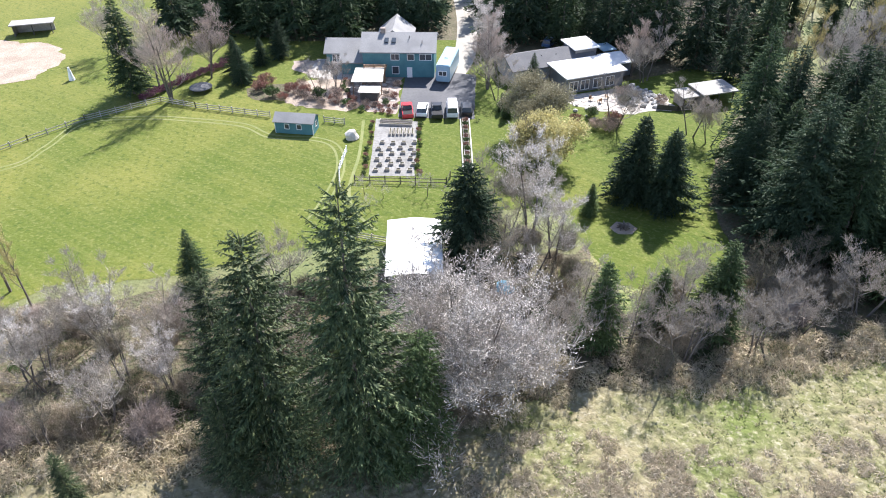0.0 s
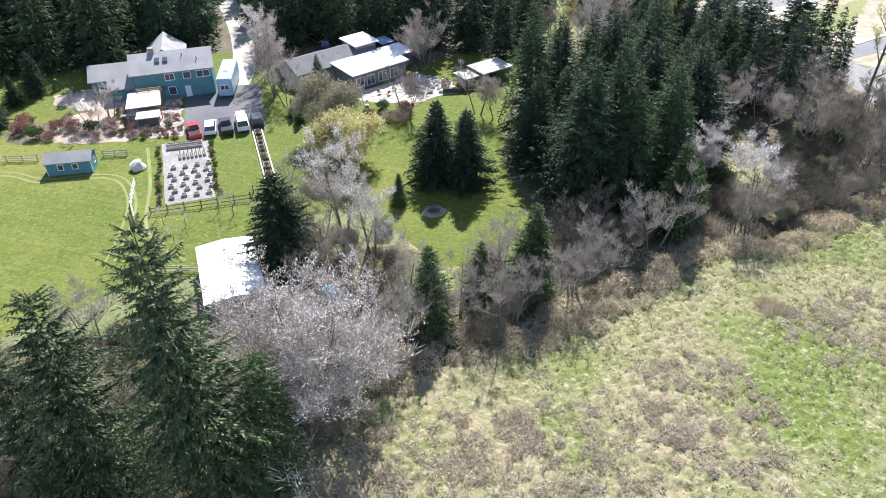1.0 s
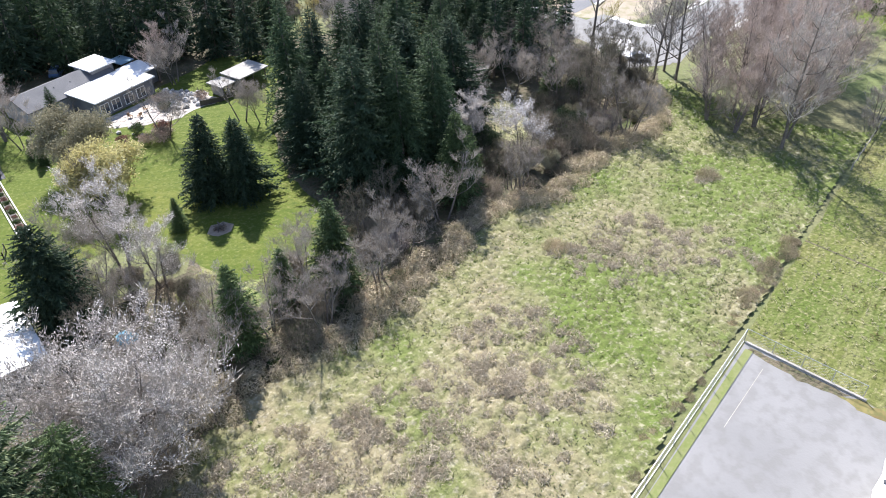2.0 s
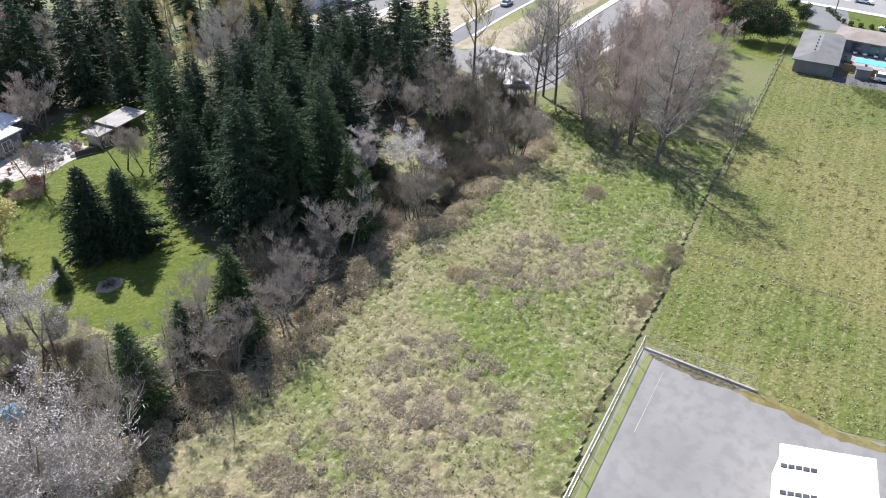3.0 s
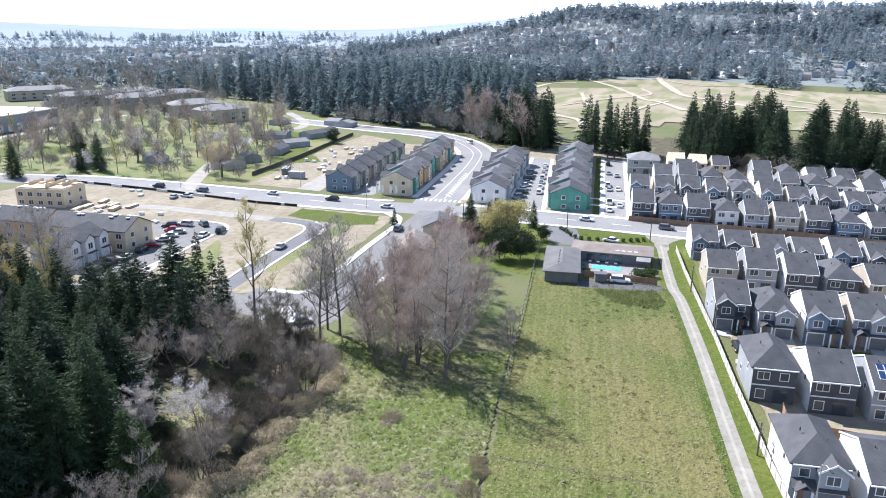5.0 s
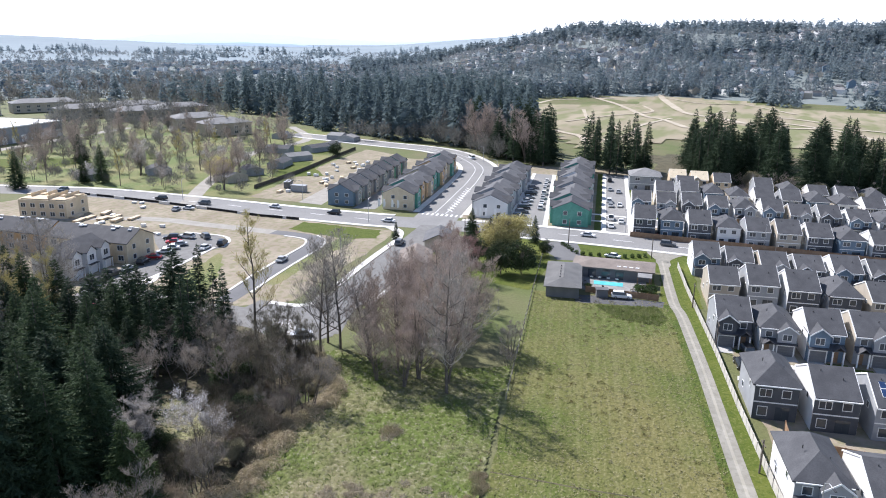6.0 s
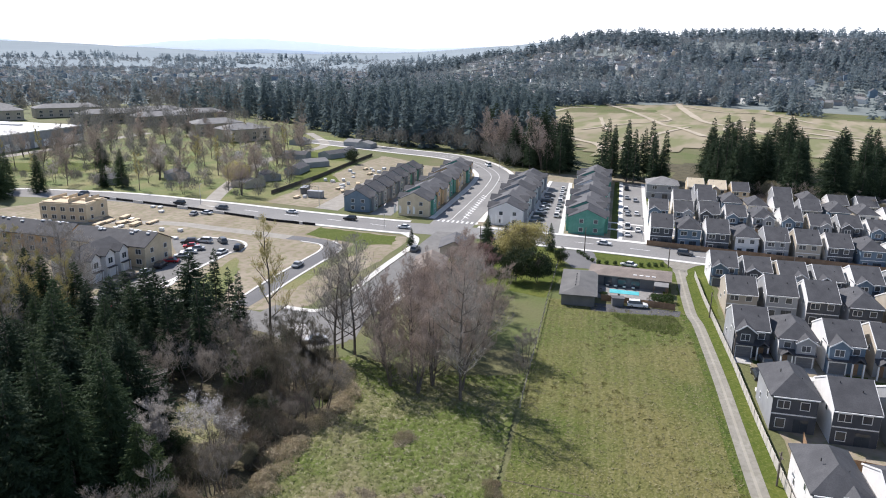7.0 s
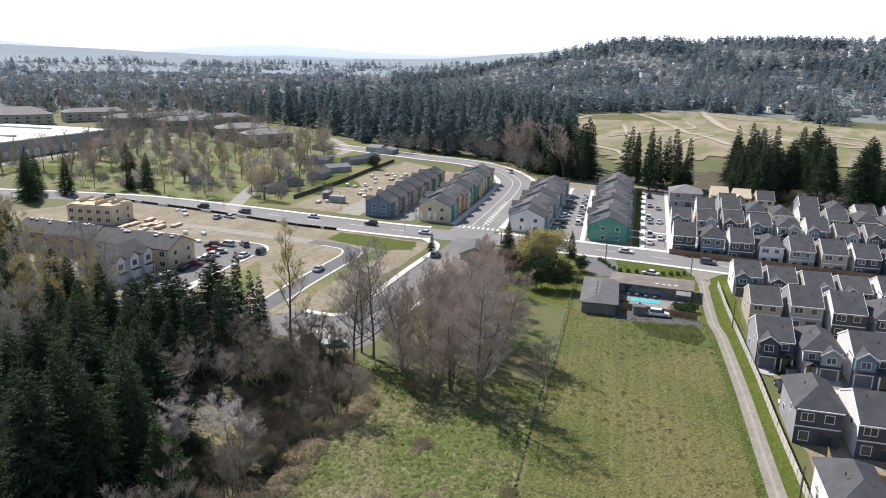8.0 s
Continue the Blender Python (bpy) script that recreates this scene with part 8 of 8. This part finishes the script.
for x, y in ((7.5, 66.5),):
    bm = bmesh.new()
    bmesh.ops.create_icosphere(bm, subdivisions=2, radius=1.2)
    for v in bm.verts:
        v.co.z = max(0, v.co.z) * 0.8
        v.co += Vector((noise.noise(v.co * 2), noise.noise(v.co * 2 + Vector((3, 0, 0))), 0)) * 0.3
    ob = tagged(part("tarpaulin", bm, "tarp_blue", None), "pale blue tarpaulin over a heap in the trees", "tarpaulin")
    ob.matrix_world = pose(x, y, 0)
bm = bmesh.new()
rod(bm, (20.2, 58.2, 0.9), (27.2, 61.5, 1.2), 0.13, 0.09, 7)
tagged(part("fallen_trunk", bm, "twig", None), "pale fallen trunk leaning in the thicket", "log")

# flagstones of the patio and terrace, loose slabs set a little proud
def flagstones(holder, poly, gap, seed, most):
    rg = random.Random(seed)
    shapes = []
    for k in range(6):
        n = rg.choice((5, 6, 7))
        ring = [(rg.uniform(0.42, 0.62) * math.cos(2 * math.pi * i / n), rg.uniform(0.42, 0.62) * math.sin(2 * math.pi * i / n)) for i in range(n)]
        bm = bmesh.new()
        solid(bm, [(x, y, 0) for x, y in ring], [(x * 0.94, y * 0.94, 0.07) for x, y in ring])
        bmesh.ops.recalc_face_normals(bm, faces=bm.faces)
        me = bpy.data.meshes.new("flagstone")
        bm.to_mesh(me)
        bm.free()
        me.materials.append(MATS["flag"])
        shapes.append(me)
    for x, y in scatter(poly, gap, seed, 4000, most):
        ob = new("flagstone", rg.choice(shapes))
        ob.parent = holder
        ob.matrix_world = pose(x, y, 0.06, 0, 0, rg.uniform(0, 360))


patio_ob = next(o for o in scene.objects if o.name == "patio")
terrace_ob = next(o for o in scene.objects if o.get("label") == "paved terrace of warm stone")
flagstones(patio_ob, [(22.5, 120.5), (24, 117.6), (31.3, 113.8), (36, 115), (35, 121), (32.5, 123)], 1.05, 64, 70)
flagstones(terrace_ob, [(-16.8, 127), (-17.6, 119.6), (-13, 116.6), (-8.6, 115), (-8.2, 129), (-16.4, 131)], 1.15, 65, 70)
for x, y in scatter([(-18.5, 130), (-19.5, 119), (-13, 115.2), (-8, 113.8), (-8, 118), (-14, 118.5), (-17, 122)], 1.0, 66, 500, 26):
    plant(BUSH[rk.choice((0, 1, 1))], x, y, rk.uniform(0.16, 0.42), label="low garden shrub at the terrace edge")


def garden_chair(x, y, rz, mat, label):
    t = thing("garden_chair", x, y, 0.06, rz, label, "chair")
    for nm, a in (("seat", (-0.3, 0.3, -0.3, 0.3, 0.4, 0.46)), ("backrest", (-0.3, 0.3, 0.25, 0.31, 0.46, 0.95))):
        bm = bmesh.new()
        box(bm, *a)
        part(nm, bm, mat, t)
    for px in (-0.26, 0.26):
        for py in (-0.26, 0.26):
            bm = bmesh.new()
            box(bm, px - 0.03, px + 0.03, py - 0.03, py + 0.03, 0, 0.4)
            part("leg", bm, mat, t)


def lounger(x, y, rz):
    t = thing("sun_lounger", x, y, 0.05, rz, "white sun lounger beside a swimming pool", "lounger")
    bm = bmesh.new()
    box(bm, -0.33, 0.33, -0.95, 0.45, 0.28, 0.36)
    part("mattress", bm, "trim", t)
    bm = bmesh.new()
    solid(bm, [(-0.33, 0.45, 0.28), (0.33, 0.45, 0.28), (0.33, 1.0, 0.7), (-0.33, 1.0, 0.7)], [(-0.33, 0.42, 0.36), (0.33, 0.42, 0.36), (0.33, 0.96, 0.78), (-0.33, 0.96, 0.78)])
    part("backrest", bm, "trim", t)
    for px in (-0.28, 0.28):
        for py in (-0.85, 0.4):
            bm = bmesh.new()
            box(bm, px - 0.03, px + 0.03, py - 0.03, py + 0.03, 0, 0.28)
            part("leg", bm, "galvanised", t)


for k in range(4):
    lounger(172.1 + 0.15 * k, 32.5 - 2.1 * k, 100 + rk.uniform(-12, 12))
for x, y, rz in ((165, 33, 20), (166, 21.5, 200), (164.6, 28, 60), (165, 20, 120), (168, 33.2, 10)):
    garden_chair(x, y, rz, "wood_dark", "dark wooden garden chair in the pool yard")
for x, y, rz in ((27, 118.8, 30), (28.4, 118, 200), (30, 119.6, 100), (-12, 127.8, 0), (-14.6, 126.6, 90)):
    garden_chair(x, y, rz, "wood", "brown wooden garden chair on a patio")
for x, y, s in ((163, 17.2, 0.7), (166, 16.8, 0.8), (164, 19, 0.9), (163.5, 31.5, 0.5), (184, 38, 0.5), (167.5, 20.5, 0.5)):
    plant(BUSH[0], x, y, s, label="dark bush at the pool yard fence")
plant(BARE_SMALL[0], 117.8, 36.5, 0.75), plant(BARE_SMALL[1], 113, 35.6, 0.5)
# trees of the smallholding
plant(FIR[1], -57.2, 124.2, 0.93), plant(BARE[1], -49.5, 121.5, 0.95), plant(BARE[0], -53, 126, 0.85), plant(BARE[1], -45, 131, 0.8), plant(BARE_SMALL[0], -67.6, 142.7, 1.25), plant(FIR[0], -44, 160, 0.9)
for x, y, s in ((-34, 125, 0.85), (-31, 122, 0.75), (-28, 124, 0.8), (-25, 123.2, 0.7), (-22.5, 121.5, 0.7), (-33, 127.5, 0.9), (-19.8, 120.4, 0.5), (-29, 121, 0.6), (-38, 131, 0.9), (23, 110.5, 0.6), (26, 112.5, 0.65), (29.5, 110.6, 0.8), (33, 118, 0.5), (-10, 118.2, 0.4), (-8.6, 121, 0.45)):
    plant(BUSH[1 if pr.random() < 0.6 else 0], x, y, s)
for x, y in ((-38, 128), (-40, 133), (-36, 137), (-33, 141)):
    plant(FIR[2], x, y, pr.uniform(0.3, 0.45), label="dark clipped evergreen beside the lawn")
for k in range(16):
    plant(HEDGE_PURPLE, -54.5 + 0.75 * k + pr.uniform(-0.3, 0.3), 121.6 + 1.05 * k + pr.uniform(-0.3, 0.3), pr.uniform(0.5, 0.75))
for x, y, s in ((9.6, 136.5, 1.3), (11, 131, 1.0), (-20, 126, 0.55)):
    plant(BLOOM[1], x, y, s)
plant(BARE[1], 8.6, 124, 0.75), plant(BARE_SMALL[1], 10.5, 119.5, 1.0), plant(BARE[1], 36.5, 130, 0.65), plant(OLIVE, 15, 105.8, 1.34), plant(WILLOW, 15.6, 95.6, 1.42), plant(FIR[0], 17, 125, 0.34), plant(CONE[1], 11.3, 112.5, 0.36), plant(CONE[1], 10.6, 115, 0.3)
for x, y, s in ((29, 108, 1.0), (41, 105, 0.9), (43, 102, 0.8), (-19.5, 126.5, 0.6)):
    plant(BARE_SMALL[0], x, y, s)
for x, y in ((-11.4, 88.2), (-10.2, 83.6), (-8.6, 87), (-2.2, 87.5), (1.0, 86), (-4, 89.4)):
    plant(APPLE, x, y, pr.uniform(0.85, 1.1))
for x, y, s in ((-53, 67, 0.75), (-58, 63, 0.8), (-62, 68, 0.7), (-49, 64, 0.6)):
    plant(YELLOW[0], x, y, s)

# shrubs, paving and rockery round the terrace
patch("terrace", [(-29.5, 134), (-30, 139), (-22, 139.5), (-19.5, 132), (-18.5, 125), (-24, 131)], 0.054, "brick_paving", "pinkish gravel walk beside the wing", "terrace", 0.5, 1.2)
patch("garden_bed", [(-28.5, 119), (-28.5, 128), (-18.6, 131), (-14, 117), (-17, 115.5)], 0.056, "mulch", "tan mulched bed full of shrubs", "garden", 0.5, 1.2)
for x, y, z in ((-26.5, 126.2, 0.9), (-18.3, 133.5, 1.0), (-24.2, 120.5, 1.0), (-19.0, 119.5, 0.9), (-13.7, 118.2, 0.7), (-9.7, 121.7, 0.8), (-8.3, 126.4, 0.7), (-15.4, 117.0, 0.7), (-12.1, 117.6, 0.6), (-21.5, 118.5, 0.8), (-26, 122.5, 0.8), (-19.5, 122, 0.9), (-17.5, 127.5, 0.6), (27.4, 107.3, 1.3), (29, 108.6, 1.0), (25.8, 108.8, 0.9), (39.5, 117.5, 0.9), (33, 121.5, 1.0)):
    plant(BUSH_TAN, x, y, z, group="garden shrubs by the terrace")
plant(BARE_SMALL[1], -22, 122.4, 0.75), plant(BARE_SMALL[0], 38.5, 127, 1.1)


# ---- farther woods and suburbs ----
def gap(x, y):
    """Breaks between the clumps of firs beyond the estate."""
    a = math.degrees(math.atan2(x, y))
    return a < 78.2 or 83.2 < a < 86.2 or 93.0 < a < 94.3


plant(WILLOW, 181, 58.5, 1.85), plant(ROSY, 146, 59, 1.0), plant(ROSY, 152, 63, 0.95), plant(ROSY, 158, 60, 0.8), plant(FIR[3], 181, 63, 0.55), plant(LEAFY, 167.5, 49.5, 1.0), plant(LEAFY, 165, 54.5, 1.0), plant(LEAFY, 186, 48.5, 0.55), plant(LEAFY, 184, 58, 0.8), plant(FIR[0], 193.5, 73, 0.5), plant(FIR[1], 199, 55, 0.42), plant(FIR[3], 184.4, 94, 0.27), plant(LEAFY, 170, 64, 0.9), plant(FIR[2], 172, 66, 0.45)
for x, y in scatter([(330, 70), (358, 76), (356, 40), (330, 45)], 5.0, 21, most=16):
    if gap(x, y):
        continue
    plant(pr.choice(SLIM), x, y, pr.uniform(1.1, 1.45), group="firs beyond the estate")
for x, y in scatter([(322, 36), (345, 46), (380, 40), (410, 20), (405, -40), (320, -70), (303, -42), (306, -24), (326, -8), (318, 16)], 6.2, 22, most=95):
    if gap(x, y):
        continue
    plant(pr.choice(SLIM + FIR[2:]), x, y, pr.uniform(0.75, 1.5), group="firs beyond the estate")
for x, y in scatter([(305, 4), (318, 14), (326, -8), (306, -24), (303, -48), (297, -48), (298, -20)], 4.2, 23, most=46):
    plant(pr.choice(BARE_SMALL + BRAMBLE[:3] + [OLIVE]), x, y, pr.uniform(0.6, 1.1), group="scrub beyond the estate")
for x, y in scatter([(335, 90), (345, 110), (375, 140), (420, 170), (420, 120), (380, 95)], 7, 24, most=48):
    plant(pr.choice(SLIM + FIR[2:3] + BARE[1:2]), x, y, pr.uniform(0.9, 1.5), group="trees above the boulevard")
PARK = [(214, 185), (235, 165), (255, 190), (320, 225), (400, 270), (420, 370), (330, 375), (215, 360), (198, 300)]
for i, (x, y) in enumerate(scatter(PARK, 9.5, 25, most=115)):
    plant(pr.choice(BARE + BARE + YELLOW + BLOOM[1:]), x, y, pr.uniform(0.55, 0.95), group="bare trees in the park")
for x, y, k in ((177.3, 268.4, 1.0), (185, 275, 0.8), (188.7, 262, 0.75), (246.7, 294, 0.7), (213, 244, 0.8), (209, 250, 0.6), (172, 262, 0.9)):
    plant(FIR[int(x) % 4], x, y, k, group="firs in the park")
plant(WILLOW, 241, 206, 1.5), plant(BLOOM[1], 232, 243, 1.5), plant(LEAFY, 318, 196, 0.9)
for x, y in scatter(PARK, 30, 26, most=16):
    if gap(x, y):
        continue
    plant(pr.choice(FIR), x, y, pr.uniform(0.55, 0.9), group="firs in the park")
for x, y in scatter([(84, 122), (98, 118), (106, 140), (110, 175), (128, 205), (150, 240), (110, 260), (70, 190), (66, 140)], 6.5, 27, most=95):
    if math.atan2(x, y) > 0.655 and y < 150:
        continue
    plant(pr.choice(YELLOW + BARE_SMALL + BARE[:1] + FIR[:1] + YELLOW), x, y, pr.uniform(0.6, 0.95), group="budding trees beside the building site")


def small_houses(name, spots, seed, label, low=False):
    """Suburban houses too far off to count, one mesh."""
    rg = random.Random(seed)
    V, F, M = [], [], []
    for x, y in spots:
        z, a = hill(x, y), rg.uniform(0, math.pi)
        w, d, h, r = rg.uniform(8, 15), rg.uniform(7, 11), (2.7 if low else rg.uniform(4.5, 7.5)), (1.5 if low else rg.uniform(2, 3.2))
        c, s = math.cos(a), math.sin(a)
        b = len(V)
        for px, py, pz in ((-w, -d, -3), (w, -d, -3), (w, d, -3), (-w, d, -3), (-w, -d, h), (w, -d, h), (w, d, h), (-w, d, h), (-w, 0, h + r), (w, 0, h + r)):
            V.append((x + (c * px - s * py) / 2, y + (s * px + c * py) / 2, z + pz))
        wall, roof = rg.choice((1, 2, 2) if low else (0, 0, 1, 2, 3)), rg.choice((4, 4, 5))
        for f, m in (((0, 1, 5, 4), wall), ((2, 3, 7, 6), wall), ((1, 2, 6, 9, 5), wall), ((3, 0, 4, 8, 7), wall), ((4, 5, 9, 8), roof), ((6, 7, 8, 9), roof)):
            F.append([b + i for i in f]), M.append(m)
    ob = mesh_object(name, V, F, ["siding_white", "siding_beige", "siding_grey", "siding_blue", "shingle", "shingle_light"], fmat=M)
    tagged(ob, label, "houses", "", "stuff")


MODELS = []
for seed, hh, rr in ((301, 28, 8.0), (302, 28, 6.8), (303, 28, 9.2), (304, 28, 7.4)):
    _, mb, mt, mw, _ = fir_mesh(hh, rr, seed, whorl=1.6, arms=7, sprays=3, fine=1.9, power=0.75, full=0.95, wild=0.5)
    MODELS.append((mb, mt, mw * 1.35))


LIGHT = []
for seed, rr in ((311, 8.0), (312, 6.6), (313, 9.0)):
    _, mb, mt, mw, _ = fir_mesh(28, rr, seed, whorl=3.0, arms=5, sprays=2, fine=2.5, power=0.85, full=0.95, wild=0.6)
    LIGHT.append((mb, mt, mw * 1.25))
for seed, rr in ((321, 9.0), (322, 7.6), (323, 10.0)):
    _, mb, mt, mw, _ = fir_mesh(28, rr, seed, whorl=5.0, arms=5, sprays=1, fine=4.0, power=0.8, full=0.95, wild=0.5)
    LIGHT.append((mb, mt, mw * 1.6))


def far_trees(name, spots, seed, label, mat, lo=14, hi=30, wide=0.17, conical=True):
    """Woods on the far slopes: tiers of ragged sprays, or loose round crowns, in one mesh."""
    rg = np.random.default_rng(seed)
    B, T, W = [], [], []
    for x, y in spots:
        z, h = hill(x, y) - 0.5, rg.uniform(lo, hi)
        r = h * wide * rg.uniform(0.8, 1.25)
        dist = math.hypot(x, y)
        n = 300 if dist < 420 else 220 if dist < 760 else (60 if dist < 1200 else 26)
        if conical:
            mb, mt, mw = MODELS[int(rg.integers(0, 4))] if dist < 700 else LIGHT[int(rg.integers(0, 3)) + (3 if dist > 1250 else 0)]
            k, a = h / 28, rg.uniform(0, 6.283)
            c, s = math.cos(a) * k, math.sin(a) * k
            turn = np.array([[c, s, 0], [-s, c, 0], [0, 0, k]])
            B.append(mb @ turn + np.array([x, y, z])), T.append(mt @ turn + np.array([x, y, z])), W.append(mw * k)
            continue
        o = rg.normal(0, 1, (n, 3))
        o /= np.linalg.norm(o, axis=1)[:, None]
        c = np.array([x, y, z + h * 0.55]) + o * np.array([r, r, h * 0.4]) * rg.uniform(0.35, 1.0, (n, 1))
        B.append(c), T.append(c + rg.normal(0, (0.35 if dist > 760 else 0.24) * r, (n, 3)) + np.array([0, 0, 0.25 * r + 0.4])), W.append(np.full(n, (0.05 if dist < 420 else 0.07 if dist < 760 else 0.3) * r))
    V, F = kites(np.concatenate(B), np.concatenate(T), np.concatenate(W), rg)
    tagged(mesh_object(name, V, F, mat), label, "woods", "", "stuff")


BELT_FAR = [(478, 345), (430, 290), (405, 240), (398, 182), (392, 161), (370, 138), (395, 108), (450, 125), (600, 180), (745, 245), (800, 230), (830, 330), (700, 520), (560, 560)]
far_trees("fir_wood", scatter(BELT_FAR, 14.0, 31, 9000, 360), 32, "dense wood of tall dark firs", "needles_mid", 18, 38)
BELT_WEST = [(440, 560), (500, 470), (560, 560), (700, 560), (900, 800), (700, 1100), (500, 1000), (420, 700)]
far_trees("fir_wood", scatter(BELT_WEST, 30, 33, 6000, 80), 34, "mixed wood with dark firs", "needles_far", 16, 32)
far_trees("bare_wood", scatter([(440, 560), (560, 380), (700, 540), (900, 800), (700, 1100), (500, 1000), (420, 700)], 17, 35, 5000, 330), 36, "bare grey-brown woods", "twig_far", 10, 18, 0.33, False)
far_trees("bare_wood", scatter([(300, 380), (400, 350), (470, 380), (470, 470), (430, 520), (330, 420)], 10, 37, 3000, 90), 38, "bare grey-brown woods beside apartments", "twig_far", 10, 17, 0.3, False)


def sector(r0, r1, a0, a1, n, seed):
    rg = random.Random(seed)
    out = []
    for _ in range(n):
        r = math.sqrt(rg.uniform(r0 * r0, r1 * r1))
        a = radians(rg.uniform(a0, a1))
        out.append((r * math.sin(a), r * math.cos(a)))
    return out


def clustered(pts, s, seed, lo):
    return [(x, y) for x, y in pts if noise.noise((x * s, y * s, seed)) > lo]


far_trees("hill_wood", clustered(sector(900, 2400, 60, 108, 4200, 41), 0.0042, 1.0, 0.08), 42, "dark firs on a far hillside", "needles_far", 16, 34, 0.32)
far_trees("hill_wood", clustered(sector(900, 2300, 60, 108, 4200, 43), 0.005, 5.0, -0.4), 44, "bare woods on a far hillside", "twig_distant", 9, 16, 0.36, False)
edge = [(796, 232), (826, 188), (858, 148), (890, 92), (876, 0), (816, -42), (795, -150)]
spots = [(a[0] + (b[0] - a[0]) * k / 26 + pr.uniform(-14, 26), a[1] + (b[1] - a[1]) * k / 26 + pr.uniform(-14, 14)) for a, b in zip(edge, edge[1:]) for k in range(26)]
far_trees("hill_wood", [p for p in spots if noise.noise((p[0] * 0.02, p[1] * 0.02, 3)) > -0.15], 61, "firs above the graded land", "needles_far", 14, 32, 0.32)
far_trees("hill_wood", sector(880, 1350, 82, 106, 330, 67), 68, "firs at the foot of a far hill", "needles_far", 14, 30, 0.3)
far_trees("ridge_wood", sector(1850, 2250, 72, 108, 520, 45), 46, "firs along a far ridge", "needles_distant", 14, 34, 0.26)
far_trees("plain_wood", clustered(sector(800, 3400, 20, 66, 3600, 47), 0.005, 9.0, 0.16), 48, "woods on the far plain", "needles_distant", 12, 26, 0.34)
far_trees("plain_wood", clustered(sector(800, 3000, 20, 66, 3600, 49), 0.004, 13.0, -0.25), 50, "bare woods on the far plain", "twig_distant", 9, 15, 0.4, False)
small_houses("suburb", clustered(sector(900, 2100, 58, 100, 1900, 51), 0.005, 21.0, -0.2), 52, "many small houses on a far hillside")
small_houses("suburb", clustered(sector(800, 2400, 30, 60, 800, 53), 0.004, 25.0, -0.1), 54, "many small buildings on the far plain")
small_houses("suburb", [(281, 204), (301, 208), (333, 217), (386, 235), (380, 224), (372, 267), (346, 216), (240, 200), (258, 203), (216, 255), (240, 240), (320, 232)], 55, "low houses between gardens", True)


def long_building(x, y, rz, w, d, h, roof, label, rise=0.0):
    t = thing("warehouse" if rise == 0 else "apartment_block", x, y, 0, rz, label, "warehouse" if rise == 0 else "apartment block")
    bm = bmesh.new()
    box(bm, -w / 2, w / 2, -d / 2, d / 2, 0, h)
    part("wall", bm, "siding_grey" if rise == 0 else "siding_beige", t)
    bm = bmesh.new()
    if rise:
        hip_roof(bm, w, d, h, rise, 0.8, 0.3)
    else:
        box(bm, -w / 2 - 0.4, w / 2 + 0.4, -d / 2 - 0.4, d / 2 + 0.4, h, h + 0.6)
    part("roof", bm, roof, t)
    n = int(w / 7)
    for k in range(n):
        if rise:
            for wz in (2, 5, 8):
                if wz < h:
                    window(t, -w / 2 + w * (k + 0.5) / n, wz, 2.4, 1.6, -d / 2)
        else:
            bm = bmesh.new()
            px = -w / 2 + w * (k + 0.5) / n
            box(bm, px - 1.8, px + 1.8, -d / 2 - 0.1, -d / 2, 0.2, 4.2)
            part("loading_door", bm, "trim", t)
            if k % 3 == 0:
                bm = bmesh.new()
                box(bm, px - 1.5, px + 1.5, pr.uniform(-d / 3, d / 3), pr.uniform(d / 3, d / 2 - 3), h + 0.6, h + 1.6)
                part("roof_unit", bm, "galvanised", t)
    return t


long_building(236.5, 416, 11.6, 150, 80, 9, "roof_white", "long warehouse with a bright white flat roof")
for x, y, w in ((372, 560, 44), (392, 600, 46), (430, 545, 52), (410, 472, 48), (452, 468, 44), (414, 425, 42), (455, 424, 40), (392, 352, 34), (372, 312, 30)):
    long_building(x, y, -24 + pr.uniform(-6, 6), w, 18, 7.5, "shingle_light", "grey-roofed apartment block of two storeys", 3.4)

far_trees("park_thicket", scatter(PARK, 8.0, 63, 4000, 150), 64, "grey-brown bare trees and bushes between gardens", "twig_far", 4, 9, 0.36, False)
far_trees("bare_wood", scatter([(380, 215), (395, 240), (388, 165), (366, 142), (350, 125), (340, 112), (372, 128), (400, 165), (408, 220)], 6, 65, 3000, 70), 66, "bare trees before the firs", "twig_far", 8, 15, 0.3, False)
far_trees("bare_wood", scatter(BELT_FAR, 26, 39, 3000, 70), 40, "bare trees among tall firs", "twig_far", 14, 24, 0.25, False)

# far ridges at the horizon, with blue emission added to imitate haze
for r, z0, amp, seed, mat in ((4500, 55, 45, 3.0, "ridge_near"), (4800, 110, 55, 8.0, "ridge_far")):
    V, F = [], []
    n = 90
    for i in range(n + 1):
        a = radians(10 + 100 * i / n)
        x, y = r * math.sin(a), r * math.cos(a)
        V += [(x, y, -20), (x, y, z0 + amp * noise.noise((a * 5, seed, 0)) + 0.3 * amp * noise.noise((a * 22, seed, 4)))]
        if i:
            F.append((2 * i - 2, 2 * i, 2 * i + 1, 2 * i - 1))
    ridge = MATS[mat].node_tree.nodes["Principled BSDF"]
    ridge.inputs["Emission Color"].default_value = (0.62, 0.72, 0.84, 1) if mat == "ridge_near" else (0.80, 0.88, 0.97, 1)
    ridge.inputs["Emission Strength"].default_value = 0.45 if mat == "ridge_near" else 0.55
    tagged(mesh_object("backdrop", V, F, mat), "hills at the horizon, haze imitated by blue glow", "backdrop", "", "structure")
